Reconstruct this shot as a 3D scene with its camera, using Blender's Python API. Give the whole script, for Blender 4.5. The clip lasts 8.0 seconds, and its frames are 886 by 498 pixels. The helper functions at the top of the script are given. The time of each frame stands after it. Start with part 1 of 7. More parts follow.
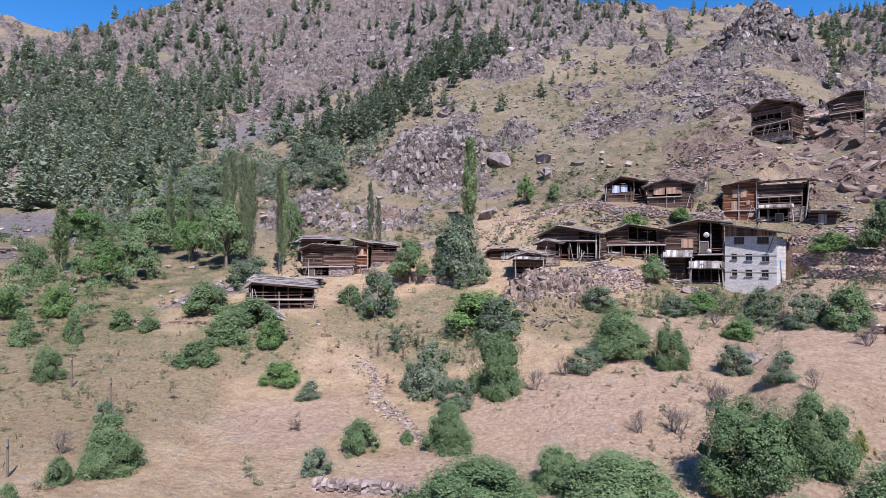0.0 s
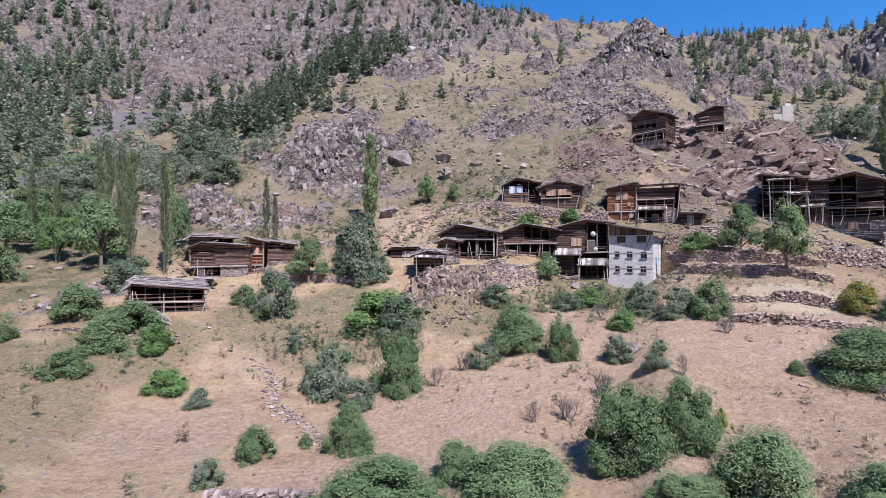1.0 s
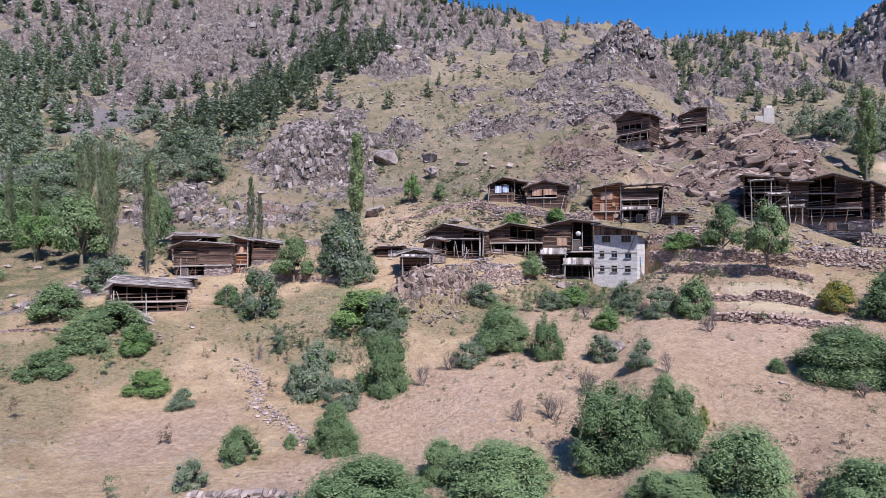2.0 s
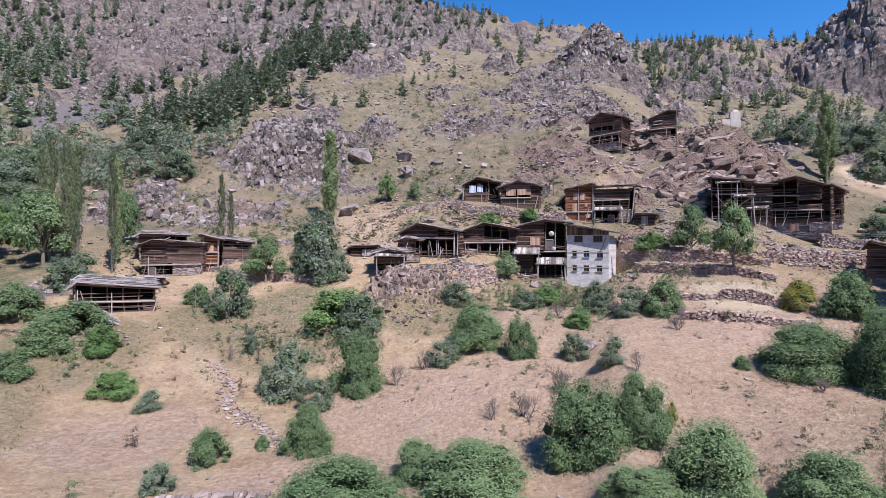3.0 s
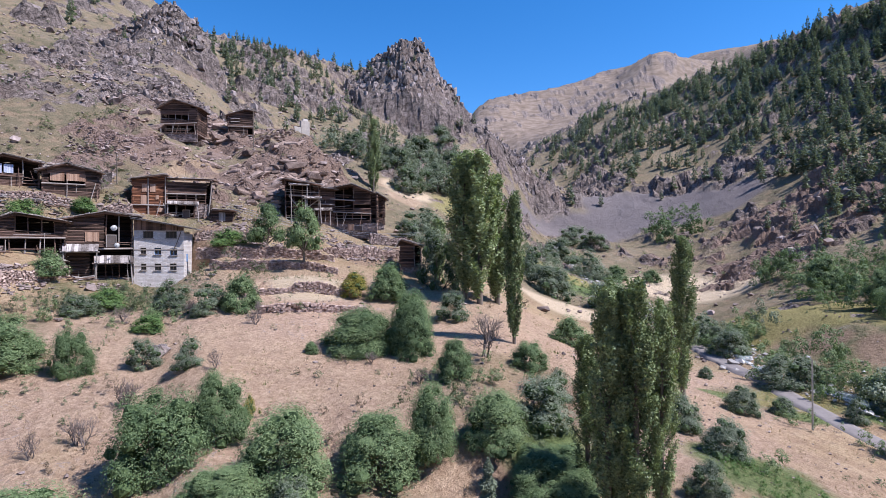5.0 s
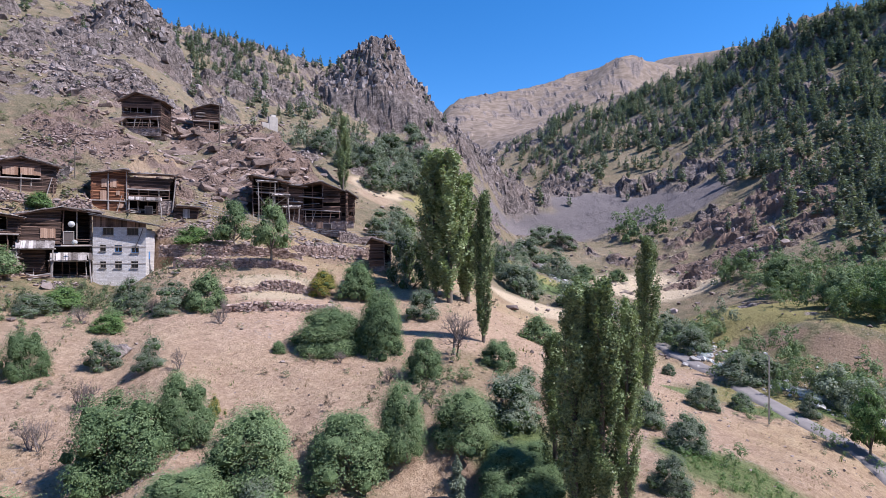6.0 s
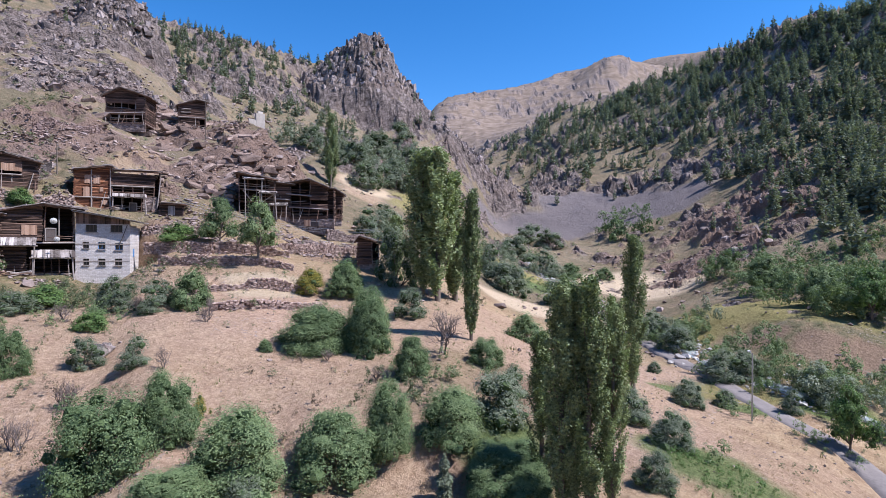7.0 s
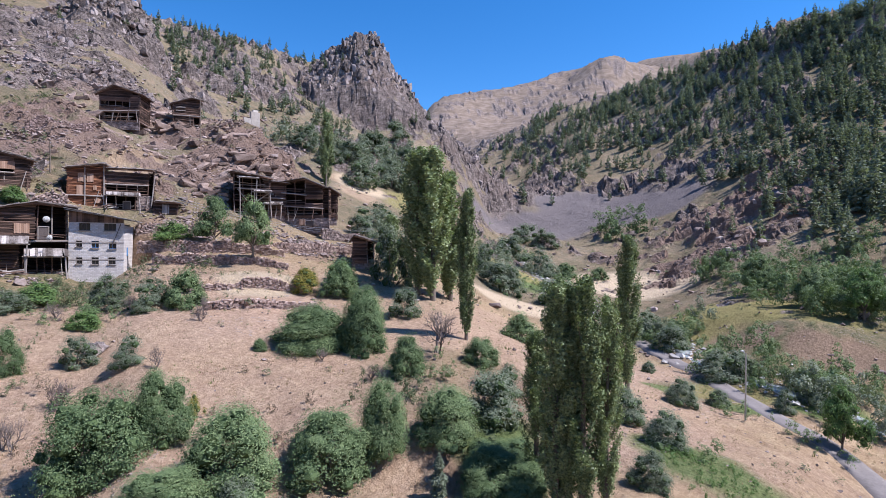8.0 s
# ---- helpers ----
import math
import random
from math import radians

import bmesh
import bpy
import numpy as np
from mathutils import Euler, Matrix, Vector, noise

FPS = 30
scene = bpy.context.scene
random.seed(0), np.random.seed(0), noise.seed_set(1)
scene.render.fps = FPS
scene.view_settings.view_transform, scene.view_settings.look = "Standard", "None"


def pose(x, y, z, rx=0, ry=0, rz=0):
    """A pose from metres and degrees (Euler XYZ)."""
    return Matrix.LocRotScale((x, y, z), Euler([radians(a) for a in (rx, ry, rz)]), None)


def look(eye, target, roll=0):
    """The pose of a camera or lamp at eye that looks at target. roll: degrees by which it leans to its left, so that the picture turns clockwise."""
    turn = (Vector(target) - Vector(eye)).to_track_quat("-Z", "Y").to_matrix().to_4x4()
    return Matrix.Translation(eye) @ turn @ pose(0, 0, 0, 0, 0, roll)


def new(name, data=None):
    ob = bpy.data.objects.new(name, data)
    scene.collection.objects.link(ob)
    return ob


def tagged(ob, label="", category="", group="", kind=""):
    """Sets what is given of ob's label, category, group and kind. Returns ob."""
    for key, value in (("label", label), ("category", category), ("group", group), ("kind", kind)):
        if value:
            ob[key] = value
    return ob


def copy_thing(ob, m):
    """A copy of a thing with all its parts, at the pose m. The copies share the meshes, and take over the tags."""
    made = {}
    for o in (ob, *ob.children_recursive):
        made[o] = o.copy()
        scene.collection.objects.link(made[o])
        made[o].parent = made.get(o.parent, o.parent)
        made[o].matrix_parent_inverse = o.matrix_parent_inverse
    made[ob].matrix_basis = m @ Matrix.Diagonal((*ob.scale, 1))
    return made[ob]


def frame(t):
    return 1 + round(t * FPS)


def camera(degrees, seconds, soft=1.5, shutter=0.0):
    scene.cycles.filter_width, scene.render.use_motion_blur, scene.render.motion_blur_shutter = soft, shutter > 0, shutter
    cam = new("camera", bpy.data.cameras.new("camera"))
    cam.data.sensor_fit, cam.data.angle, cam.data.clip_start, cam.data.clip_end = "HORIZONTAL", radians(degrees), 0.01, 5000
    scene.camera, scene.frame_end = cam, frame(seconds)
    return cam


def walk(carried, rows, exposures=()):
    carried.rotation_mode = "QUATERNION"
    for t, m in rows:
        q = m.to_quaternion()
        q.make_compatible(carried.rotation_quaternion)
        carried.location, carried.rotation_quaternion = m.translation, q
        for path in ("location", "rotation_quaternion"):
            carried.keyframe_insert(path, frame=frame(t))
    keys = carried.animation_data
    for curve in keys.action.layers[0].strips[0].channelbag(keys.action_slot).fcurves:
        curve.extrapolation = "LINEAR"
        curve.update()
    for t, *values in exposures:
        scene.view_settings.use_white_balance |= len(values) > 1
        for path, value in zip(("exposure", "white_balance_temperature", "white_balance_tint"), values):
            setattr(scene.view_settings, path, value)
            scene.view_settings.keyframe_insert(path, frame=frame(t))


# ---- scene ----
cam = camera(78.75, 8.0, soft=0.8)
EYE = (0.0, 0.0, 40.0)
# seconds, yaw, pitch, roll of the hovering camera
PATH = [
    (0.0, 0.0, 0.702, -0.215), (0.1, -1.73, 0.69, -0.18), (0.2, -5.0, 0.68, -0.12), (0.3, -6.09, 0.67, -0.06), (0.5, -8.292, 0.659, 0.0),
    (0.7, -9.47, 0.61, -0.01), (1.0, -10.463, 0.553, -0.02), (1.5, -11.286, 0.503, -0.03), (1.7, -11.65, 0.495, -0.06), (2.8, -13.06, 0.44, -0.21),
    (3.0, -14.65, 0.43, -0.22), (3.2, -17.6, 0.42, -0.15), (3.5, -22.976, 0.406, -0.096), (3.7, -28.3, 0.37, -0.04), (4.0, -37.782, 0.311, 0.05),
    (4.2, -43.37, 0.27, 0.09), (4.5, -50.305, 0.22, 0.14), (4.7, -54.25, 0.18, 0.13), (5.0, -57.372, 0.13, 0.12), (5.2, -58.3, 0.11, 0.07),
    (6.3, -61.05, -0.05, -0.22), (6.5, -61.308, -0.084, -0.253), (7.0, -61.821, -0.183, -0.333), (7.5, -62.102, -0.225, -0.395), (8.0, -62.323, -0.226, -0.489)]
walk(cam, [(t, pose(*EYE, 90 + p, r, y)) for t, y, p, r in PATH], [(0.0, 1.05, 5950, 17), (8.0, 1.05, 5950, 17)])

# ---- daylight ----
SUN_BEARING, SUN_HEIGHT = 160.0, 55.0
world = bpy.data.worlds.new("sky")
scene.world = world
world.use_nodes = True
sky = world.node_tree.nodes.new("ShaderNodeTexSky")
sky.sky_type, sky.sun_disc = "NISHITA", False
sky.sun_elevation, sky.sun_rotation = radians(SUN_HEIGHT), radians(SUN_BEARING)
sky.altitude, sky.air_density, sky.dust_density, sky.ozone_density = 1800, 1.0, 0.4, 2.0
background = world.node_tree.nodes["Background"]
background.inputs["Strength"].default_value = 0.096
clear = world.node_tree.nodes.new("ShaderNodeHueSaturation")
clear.inputs["Saturation"].default_value = 1.35
world.node_tree.links.new(sky.outputs[0], clear.inputs["Color"])
world.node_tree.links.new(clear.outputs[0], background.inputs["Color"])
sun = new("sun", bpy.data.lights.new("sun", "SUN"))
sun.data.energy, sun.data.angle, sun.data.color = 3.6, radians(0.53), (1.0, 0.95, 0.88)
sb, se = radians(SUN_BEARING), radians(SUN_HEIGHT)
sun.matrix_world = look((300 * math.sin(sb) * math.cos(se), 300 * math.cos(sb) * math.cos(se), 300 * math.sin(se) + 40), (0, 0, 40))

# ---- materials ----
def material(name, rough=0.9, metal=0.0):
    mat = bpy.data.materials.new(name)
    mat.use_nodes = True
    shader = mat.node_tree.nodes["Principled BSDF"]
    shader.inputs["Roughness"].default_value, shader.inputs["Metallic"].default_value = rough, metal
    shader.inputs["Specular IOR Level"].default_value = 0.25
    return mat, mat.node_tree.nodes, mat.node_tree.links, shader


def noise_node(nodes, links, source, scale, detail=5.0, rough=0.6, stretch=None):
    n = nodes.new("ShaderNodeTexNoise")
    n.inputs["Scale"].default_value, n.inputs["Detail"].default_value, n.inputs["Roughness"].default_value = scale, detail, rough
    if stretch:
        m = nodes.new("ShaderNodeMapping")
        m.inputs["Scale"].default_value = stretch
        links.new(source, m.inputs["Vector"])
        source = m.outputs[0]
    links.new(source, n.inputs["Vector"])
    return n.outputs["Fac"]


def ramp(nodes, links, fac, *stops):
    r = nodes.new("ShaderNodeValToRGB")
    e = r.color_ramp.elements
    while len(e) < len(stops):
        e.new(0.5)
    for el, (p, c) in zip(e, stops):
        el.position, el.color = p, (*c, 1) if len(c) == 3 else c
    links.new(fac, r.inputs["Fac"])
    return r.outputs["Color"]


def mix(nodes, links, fac, a, b, how="MIX"):
    m = nodes.new("ShaderNodeMix")
    m.data_type, m.blend_type = "RGBA", how
    for value, socket in ((fac, m.inputs[0]), (a, m.inputs[6]), (b, m.inputs[7])):
        if isinstance(value, (int, float)):
            socket.default_value = value
        elif isinstance(value, tuple):
            socket.default_value = (*value, 1)
        else:
            links.new(value, socket)
    return m.outputs[2]


def maths(nodes, links, how, a, b=0.0, clamp=False):
    m = nodes.new("ShaderNodeMath")
    m.operation, m.use_clamp = how, clamp
    for value, socket in ((a, m.inputs[0]), (b, m.inputs[1])):
        if isinstance(value, (int, float)):
            socket.default_value = value
        else:
            links.new(value, socket)
    return m.outputs[0]


def bump(nodes, links, shader, height, strength, distance):
    b = nodes.new("ShaderNodeBump")
    b.inputs["Strength"].default_value, b.inputs["Distance"].default_value = strength, distance
    links.new(height, b.inputs["Height"])
    links.new(b.outputs[0], shader.inputs["Normal"])


def attribute(nodes, name):
    a = nodes.new("ShaderNodeAttribute")
    a.attribute_name = name
    return a.outputs["Fac"]


def plain(name, dark, light, scale=3.0, rough=0.85, metal=0.0, stretch=None, relief=0.3, depth=0.03, per_object=0.0):
    """A surface that wanders between two tones at two scales."""
    mat, nodes, links, shader = material(name, rough, metal)
    where = nodes.new("ShaderNodeTexCoord").outputs["Object"]
    coarse = noise_node(nodes, links, where, scale * 0.25, 4, 0.6, stretch)
    fine = noise_node(nodes, links, where, scale * 2.2, 5, 0.7, stretch)
    both = maths(nodes, links, "ADD", maths(nodes, links, "MULTIPLY", coarse, 0.55), maths(nodes, links, "MULTIPLY", fine, 0.45))
    island = nodes.new("ShaderNodeNewGeometry").outputs["Random Per Island"]
    both = maths(nodes, links, "ADD", both, maths(nodes, links, "MULTIPLY", maths(nodes, links, "SUBTRACT", island, 0.5), 0.42))
    if per_object:
        rnd = nodes.new("ShaderNodeObjectInfo").outputs["Random"]
        both = maths(nodes, links, "ADD", both, maths(nodes, links, "MULTIPLY", maths(nodes, links, "SUBTRACT", rnd, 0.5), per_object))
    links.new(ramp(nodes, links, both, (0.3, dark), (0.7, light)), shader.inputs["Base Color"])
    bump(nodes, links, shader, fine, relief, depth)
    return mat


def ground_material():
    mat, nodes, links, shader = material("hillside_ground", 0.95)
    shader.inputs["Specular IOR Level"].default_value = 0.1
    where = nodes.new("ShaderNodeNewGeometry").outputs["Position"]
    n_big = noise_node(nodes, links, where, 0.045, 4)
    n_mid = noise_node(nodes, links, where, 0.35, 6, 0.65)
    n_fine = noise_node(nodes, links, where, 2.6, 6, 0.75)
    n_grain = noise_node(nodes, links, where, 7.0, 5, 0.85)
    # dry grass: straw, pinkish bare earth and worn patches
    dry = ramp(nodes, links, n_mid, (0.3, (0.31, 0.2, 0.12)), (0.5, (0.49, 0.345, 0.205)), (0.7, (0.6, 0.45, 0.275)))
    bare = maths(nodes, links, "ADD", maths(nodes, links, "MULTIPLY", attribute(nodes, "pink"), 0.75), maths(nodes, links, "MULTIPLY", maths(nodes, links, "SUBTRACT", n_big, 0.5), 1.4), True)
    dry = mix(nodes, links, bare, dry, ramp(nodes, links, n_fine, (0.3, (0.38, 0.248, 0.175)), (0.7, (0.58, 0.41, 0.305))))
    n_patch = noise_node(nodes, links, where, 0.9, 5, 0.7)
    dry = mix(nodes, links, ramp(nodes, links, n_patch, (0.52, (0, 0, 0)), (0.7, (0.6, 0.6, 0.6))), dry, (0.25, 0.165, 0.115))
    dry = mix(nodes, links, maths(nodes, links, "MULTIPLY", n_grain, 0.42), dry, ramp(nodes, links, n_fine, (0.4, (0.18, 0.115, 0.075)), (0.6, (0.72, 0.55, 0.41))))
    weeds = ramp(nodes, links, n_fine, (0.3, (0.06, 0.06, 0.03)), (0.5, (0.15, 0.142, 0.074)), (0.7, (0.3, 0.25, 0.155)))
    green = maths(nodes, links, "MULTIPLY", attribute(nodes, "green"), ramp(nodes, links, n_mid, (0.34, (0.2, 0.2, 0.2)), (0.52, (1, 1, 1))))
    colour = mix(nodes, links, green, dry, weeds)
    heath = ramp(nodes, links, n_big, (0.3, (0.14, 0.105, 0.08)), (0.5, (0.225, 0.17, 0.13)), (0.7, (0.3, 0.235, 0.185)))
    colour = mix(nodes, links, attribute(nodes, "heath"), colour, heath)
    earth_and_shade = ramp(nodes, links, n_fine, (0.3, (0.17, 0.112, 0.078)), (0.7, (0.38, 0.268, 0.19)))
    colour = mix(nodes, links, attribute(nodes, "earth_and_shade"), colour, earth_and_shade)
    lush = ramp(nodes, links, n_fine, (0.3, (0.05, 0.095, 0.028)), (0.7, (0.18, 0.26, 0.085)))
    colour = mix(nodes, links, attribute(nodes, "lush"), colour, lush)
    field = ramp(nodes, links, n_fine, (0.3, (0.17, 0.15, 0.055)), (0.7, (0.38, 0.33, 0.14)))
    colour = mix(nodes, links, attribute(nodes, "field"), colour, field)
    pale = ramp(nodes, links, n_fine, (0.3, (0.47, 0.36, 0.24)), (0.7, (0.62, 0.5, 0.36)))
    colour = mix(nodes, links, attribute(nodes, "stubble"), colour, pale)
    scree = ramp(nodes, links, n_fine, (0.3, (0.1, 0.086, 0.086)), (0.5, (0.17, 0.147, 0.145)), (0.7, (0.25, 0.215, 0.21)))
    colour = mix(nodes, links, attribute(nodes, "scree"), colour, scree)
    def cells(scale, feature="F1"):
        v = nodes.new("ShaderNodeTexVoronoi")
        v.feature = feature
        v.inputs["Scale"].default_value = scale
        links.new(bent, v.inputs["Vector"])
        return v

    shake = nodes.new("ShaderNodeVectorMath")
    shake.operation = "MULTIPLY_ADD"
    wander = nodes.new("ShaderNodeTexNoise")
    wander.inputs["Scale"].default_value, wander.inputs["Detail"].default_value = 0.5, 4
    links.new(where, wander.inputs["Vector"])
    links.new(wander.outputs["Color"], shake.inputs[0])
    shake.inputs[1].default_value = (4.5, 4.5, 4.5)
    links.new(where, shake.inputs[2])
    bent = shake.outputs[0]
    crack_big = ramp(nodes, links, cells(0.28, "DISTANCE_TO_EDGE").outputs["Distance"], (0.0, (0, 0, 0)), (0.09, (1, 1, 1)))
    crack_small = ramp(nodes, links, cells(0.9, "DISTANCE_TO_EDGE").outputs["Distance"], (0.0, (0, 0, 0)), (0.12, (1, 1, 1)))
    chip = cells(1.5)
    # pale stones lying in the grass
    lone = maths(nodes, links, "MULTIPLY", maths(nodes, links, "LESS_THAN", chip.outputs["Distance"], 0.3), maths(nodes, links, "GREATER_THAN", n_big, 0.52))
    colour = mix(nodes, links, maths(nodes, links, "MULTIPLY", lone, ramp(nodes, links, n_mid, (0.45, (0, 0, 0)), (0.6, (0.8, 0.8, 0.8)))), colour, (0.4, 0.33, 0.3))
    # the ramp's dark end paints crevice shade into the rock
    stone = ramp(nodes, links, n_mid, (0.34, (0.06, 0.048, 0.044)), (0.5, (0.225, 0.18, 0.162)), (0.66, (0.41, 0.335, 0.305)))
    stone = mix(nodes, links, maths(nodes, links, "MULTIPLY", n_fine, 0.7), stone, ramp(nodes, links, n_grain, (0.35, (0.10, 0.08, 0.07)), (0.65, (0.44, 0.365, 0.325))))
    grey = nodes.new("ShaderNodeRGBToBW")
    links.new(chip.outputs["Color"], grey.inputs[0])
    stone = mix(nodes, links, 0.35, stone, mix(nodes, links, 1.0, stone, grey.outputs[0], "SOFT_LIGHT"))
    # crack lines darken the colour too, as the shade down inside them
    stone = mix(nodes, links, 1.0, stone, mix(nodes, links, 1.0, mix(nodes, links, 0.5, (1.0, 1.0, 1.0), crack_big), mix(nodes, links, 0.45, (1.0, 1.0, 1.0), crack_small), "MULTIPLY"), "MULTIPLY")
    rust = maths(nodes, links, "MAXIMUM", ramp(nodes, links, n_big, (0.5, (0, 0, 0)), (0.7, (0.4, 0.4, 0.4))), maths(nodes, links, "MULTIPLY", attribute(nodes, "rust"), 0.85))
    stone = mix(nodes, links, rust, stone, mix(nodes, links, n_fine, (0.135, 0.086, 0.067), (0.385, 0.272, 0.215)))
    edge = maths(nodes, links, "ADD", attribute(nodes, "rock"), maths(nodes, links, "MULTIPLY", maths(nodes, links, "SUBTRACT", n_mid, 0.5), 0.9))
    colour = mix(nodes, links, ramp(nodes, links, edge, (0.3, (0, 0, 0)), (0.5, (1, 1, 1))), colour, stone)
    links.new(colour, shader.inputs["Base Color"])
    high = maths(nodes, links, "ADD", maths(nodes, links, "MULTIPLY", n_fine, 0.5), maths(nodes, links, "MULTIPLY", n_mid, 1.2))
    high = maths(nodes, links, "ADD", high, maths(nodes, links, "MULTIPLY", n_grain, 0.25))
    cracks = maths(nodes, links, "MULTIPLY", maths(nodes, links, "ADD", crack_big, maths(nodes, links, "MULTIPLY", crack_small, 0.5)), attribute(nodes, "rock"))
    high = maths(nodes, links, "ADD", high, maths(nodes, links, "MULTIPLY", cracks, 0.45))
    bump(nodes, links, shader, high, 0.9, 0.9)
    return mat


def leaf_material(name, dark, light, shine=0.45):
    mat, nodes, links, shader = material(name, shine)
    geo = nodes.new("ShaderNodeNewGeometry")
    rnd = nodes.new("ShaderNodeObjectInfo").outputs["Random"]
    fac = maths(nodes, links, "ADD", geo.outputs["Random Per Island"], maths(nodes, links, "MULTIPLY", maths(nodes, links, "SUBTRACT", rnd, 0.5), 0.5))
    blot = noise_node(nodes, links, geo.outputs["Position"], 0.9, 3)
    fac = maths(nodes, links, "ADD", maths(nodes, links, "MULTIPLY", fac, 0.6), maths(nodes, links, "MULTIPLY", blot, 0.5))
    colour = ramp(nodes, links, fac, (0.2, dark), (0.85, light))
    links.new(colour, shader.inputs["Base Color"])
    shine_through = nodes.new("ShaderNodeBsdfTranslucent")
    links.new(mix(nodes, links, 1.0, colour, (0.9, 1.0, 0.5), "MULTIPLY"), shine_through.inputs["Color"])
    both = nodes.new("ShaderNodeMixShader")
    both.inputs[0].default_value = 0.27
    links.new(shader.outputs[0], both.inputs[1])
    links.new(shine_through.outputs[0], both.inputs[2])
    links.new(both.outputs[0], nodes["Material Output"].inputs["Surface"])
    return mat


GROUND = ground_material()
LEAF = leaf_material("walnut_leaves", (0.075, 0.125, 0.055), (0.245, 0.325, 0.155), 0.6)
LEAF_OLIVE = leaf_material("olive_leaves", (0.065, 0.088, 0.045), (0.2, 0.232, 0.125), 0.7)
LEAF_BRIGHT = leaf_material("fresh_leaves", (0.06, 0.13, 0.035), (0.22, 0.33, 0.11))
LEAF_GREY = leaf_material("willow_leaves", (0.09, 0.12, 0.08), (0.26, 0.30, 0.21))
LEAF_YELLOW = leaf_material("yellowing_leaves", (0.13, 0.13, 0.02), (0.32, 0.28, 0.06))
LEAF_POPLAR = leaf_material("poplar_leaves", (0.08, 0.12, 0.055), (0.33, 0.4, 0.195))
NEEDLES = leaf_material("pine_needles", (0.085, 0.11, 0.08), (0.28, 0.315, 0.225), 0.7)
BARK = plain("bark", (0.09, 0.07, 0.055), (0.24, 0.2, 0.165), 6, 0.95, stretch=(1, 1, 0.25))
# darker green that stands for shade inside a crown
LEAF_SHADE = leaf_material("painted_leaf_shade", (0.04, 0.07, 0.028), (0.1, 0.15, 0.06), 0.8)
DEAD_WOOD = plain("dead_twigs", (0.12, 0.095, 0.085), (0.26, 0.215, 0.2), 6, 0.95)

# ---- the lie of the land ----
def hashed(ix, iy, iz, seed):
    """A fixed random number in 0..1 for each whole-numbered cell."""
    h = (ix * 374761393 + iy * 668265263 + iz * 2147483647 + seed * 974711) & 0xFFFFFFFF
    h = ((h ^ (h >> 13)) * 1274126177) & 0xFFFFFFFF
    h = ((h ^ (h >> 16)) * 2246822519) & 0xFFFFFFFF
    return ((h ^ (h >> 15)) & 0xFFFFFF) / float(0xFFFFFF)


def value_noise(x, y, z, seed=0):
    """Smooth noise in -1..1."""
    fx, fy, fz = np.floor(x), np.floor(y), np.floor(z)
    ix, iy, iz = fx.astype(np.int64), fy.astype(np.int64), fz.astype(np.int64)
    u, v, w = x - fx, y - fy, z - fz
    u, v, w = (c * c * c * (c * (c * 6 - 15) + 10) for c in (u, v, w))
    total = 0.0
    for dx in (0, 1):
        for dy in (0, 1):
            for dz in (0, 1):
                total = total + (u if dx else 1 - u) * (v if dy else 1 - v) * (w if dz else 1 - w) * hashed(ix + dx, iy + dy, iz + dz, seed)
    return total * 2 - 1


def fractal(x, y, z, size, octaves, seed=0, ridged=False):
    total, gain, norm = 0.0, 1.0, 0.0
    for k in range(octaves):
        n = value_noise(x / size, y / size, z / size, seed + 17 * k)
        total = total + gain * ((1 - 2 * np.abs(n)) if ridged else n)
        norm, gain, size = norm + gain, gain * 0.5, size * 0.5
    return total / norm


def facets(x, y, z, size, seed=0):
    """Blocky noise: each cell of broken rock gets its own height; returns the height and the distance to the cell's seed."""
    x, y, z = x / size, y / size, z / size
    ix, iy, iz = np.floor(x).astype(np.int64), np.floor(y).astype(np.int64), np.floor(z).astype(np.int64)
    best, value = np.full(x.shape, 9.0), np.zeros(x.shape)
    for dx in (-1, 0, 1):
        for dy in (-1, 0, 1):
            for dz in (-1, 0, 1):
                cx, cy, cz = ix + dx, iy + dy, iz + dz
                d = (cx + hashed(cx, cy, cz, seed) - x) ** 2 + (cy + hashed(cx, cy, cz, seed + 1) - y) ** 2 + (cz + hashed(cx, cy, cz, seed + 2) - z) ** 2
                near = d < best
                best, value = np.where(near, d, best), np.where(near, hashed(cx, cy, cz, seed + 3), value)
    return value * 2 - 1, np.sqrt(best)


SECTIONS = []


def section(bearing, *steps):
    """The slope's profile along one bearing: (distance, height) pairs."""
    SECTIONS.append((bearing, np.log(np.array([12.0] + [s[0] for s in steps] + [4600.0])), np.array([24.0] + [s[1] for s in steps] + [steps[-1][1] * 0.6])))


section(-39, (38, 27.0), (52, 27.7), (75, 30.8), (105, 35.7), (140, 43.4), (190, 58.5), (240, 79.0), (330, 120.6), (420, 163.1), (540, 220.4), (800, 150.0), (2000, 60.0))
section(-30.1, (37, 26.0), (50, 26.9), (75, 29.9), (95, 34.0), (125, 41.2), (160, 50.2), (200, 67.3), (270, 101.4), (340, 142.0), (450, 206.2), (700, 160.0), (2000, 60.0))
section(-19.3, (36, 25.2), (50, 25.8), (63, 28.3), (76, 32.2), (100, 37.2), (118, 42.5), (165, 59.8), (225, 87.1), (270, 109.9), (340, 158.5), (420, 234.5), (700, 200.0), (2000, 60.0))
section(-8, (35, 24.9), (48, 25.7), (68, 29.6), (94, 36.8), (116, 45.1), (130, 52.4), (150, 65.3), (190, 83.9), (260, 116.3), (340, 178.9), (410, 250.4), (700, 220.0), (2000, 60.0))
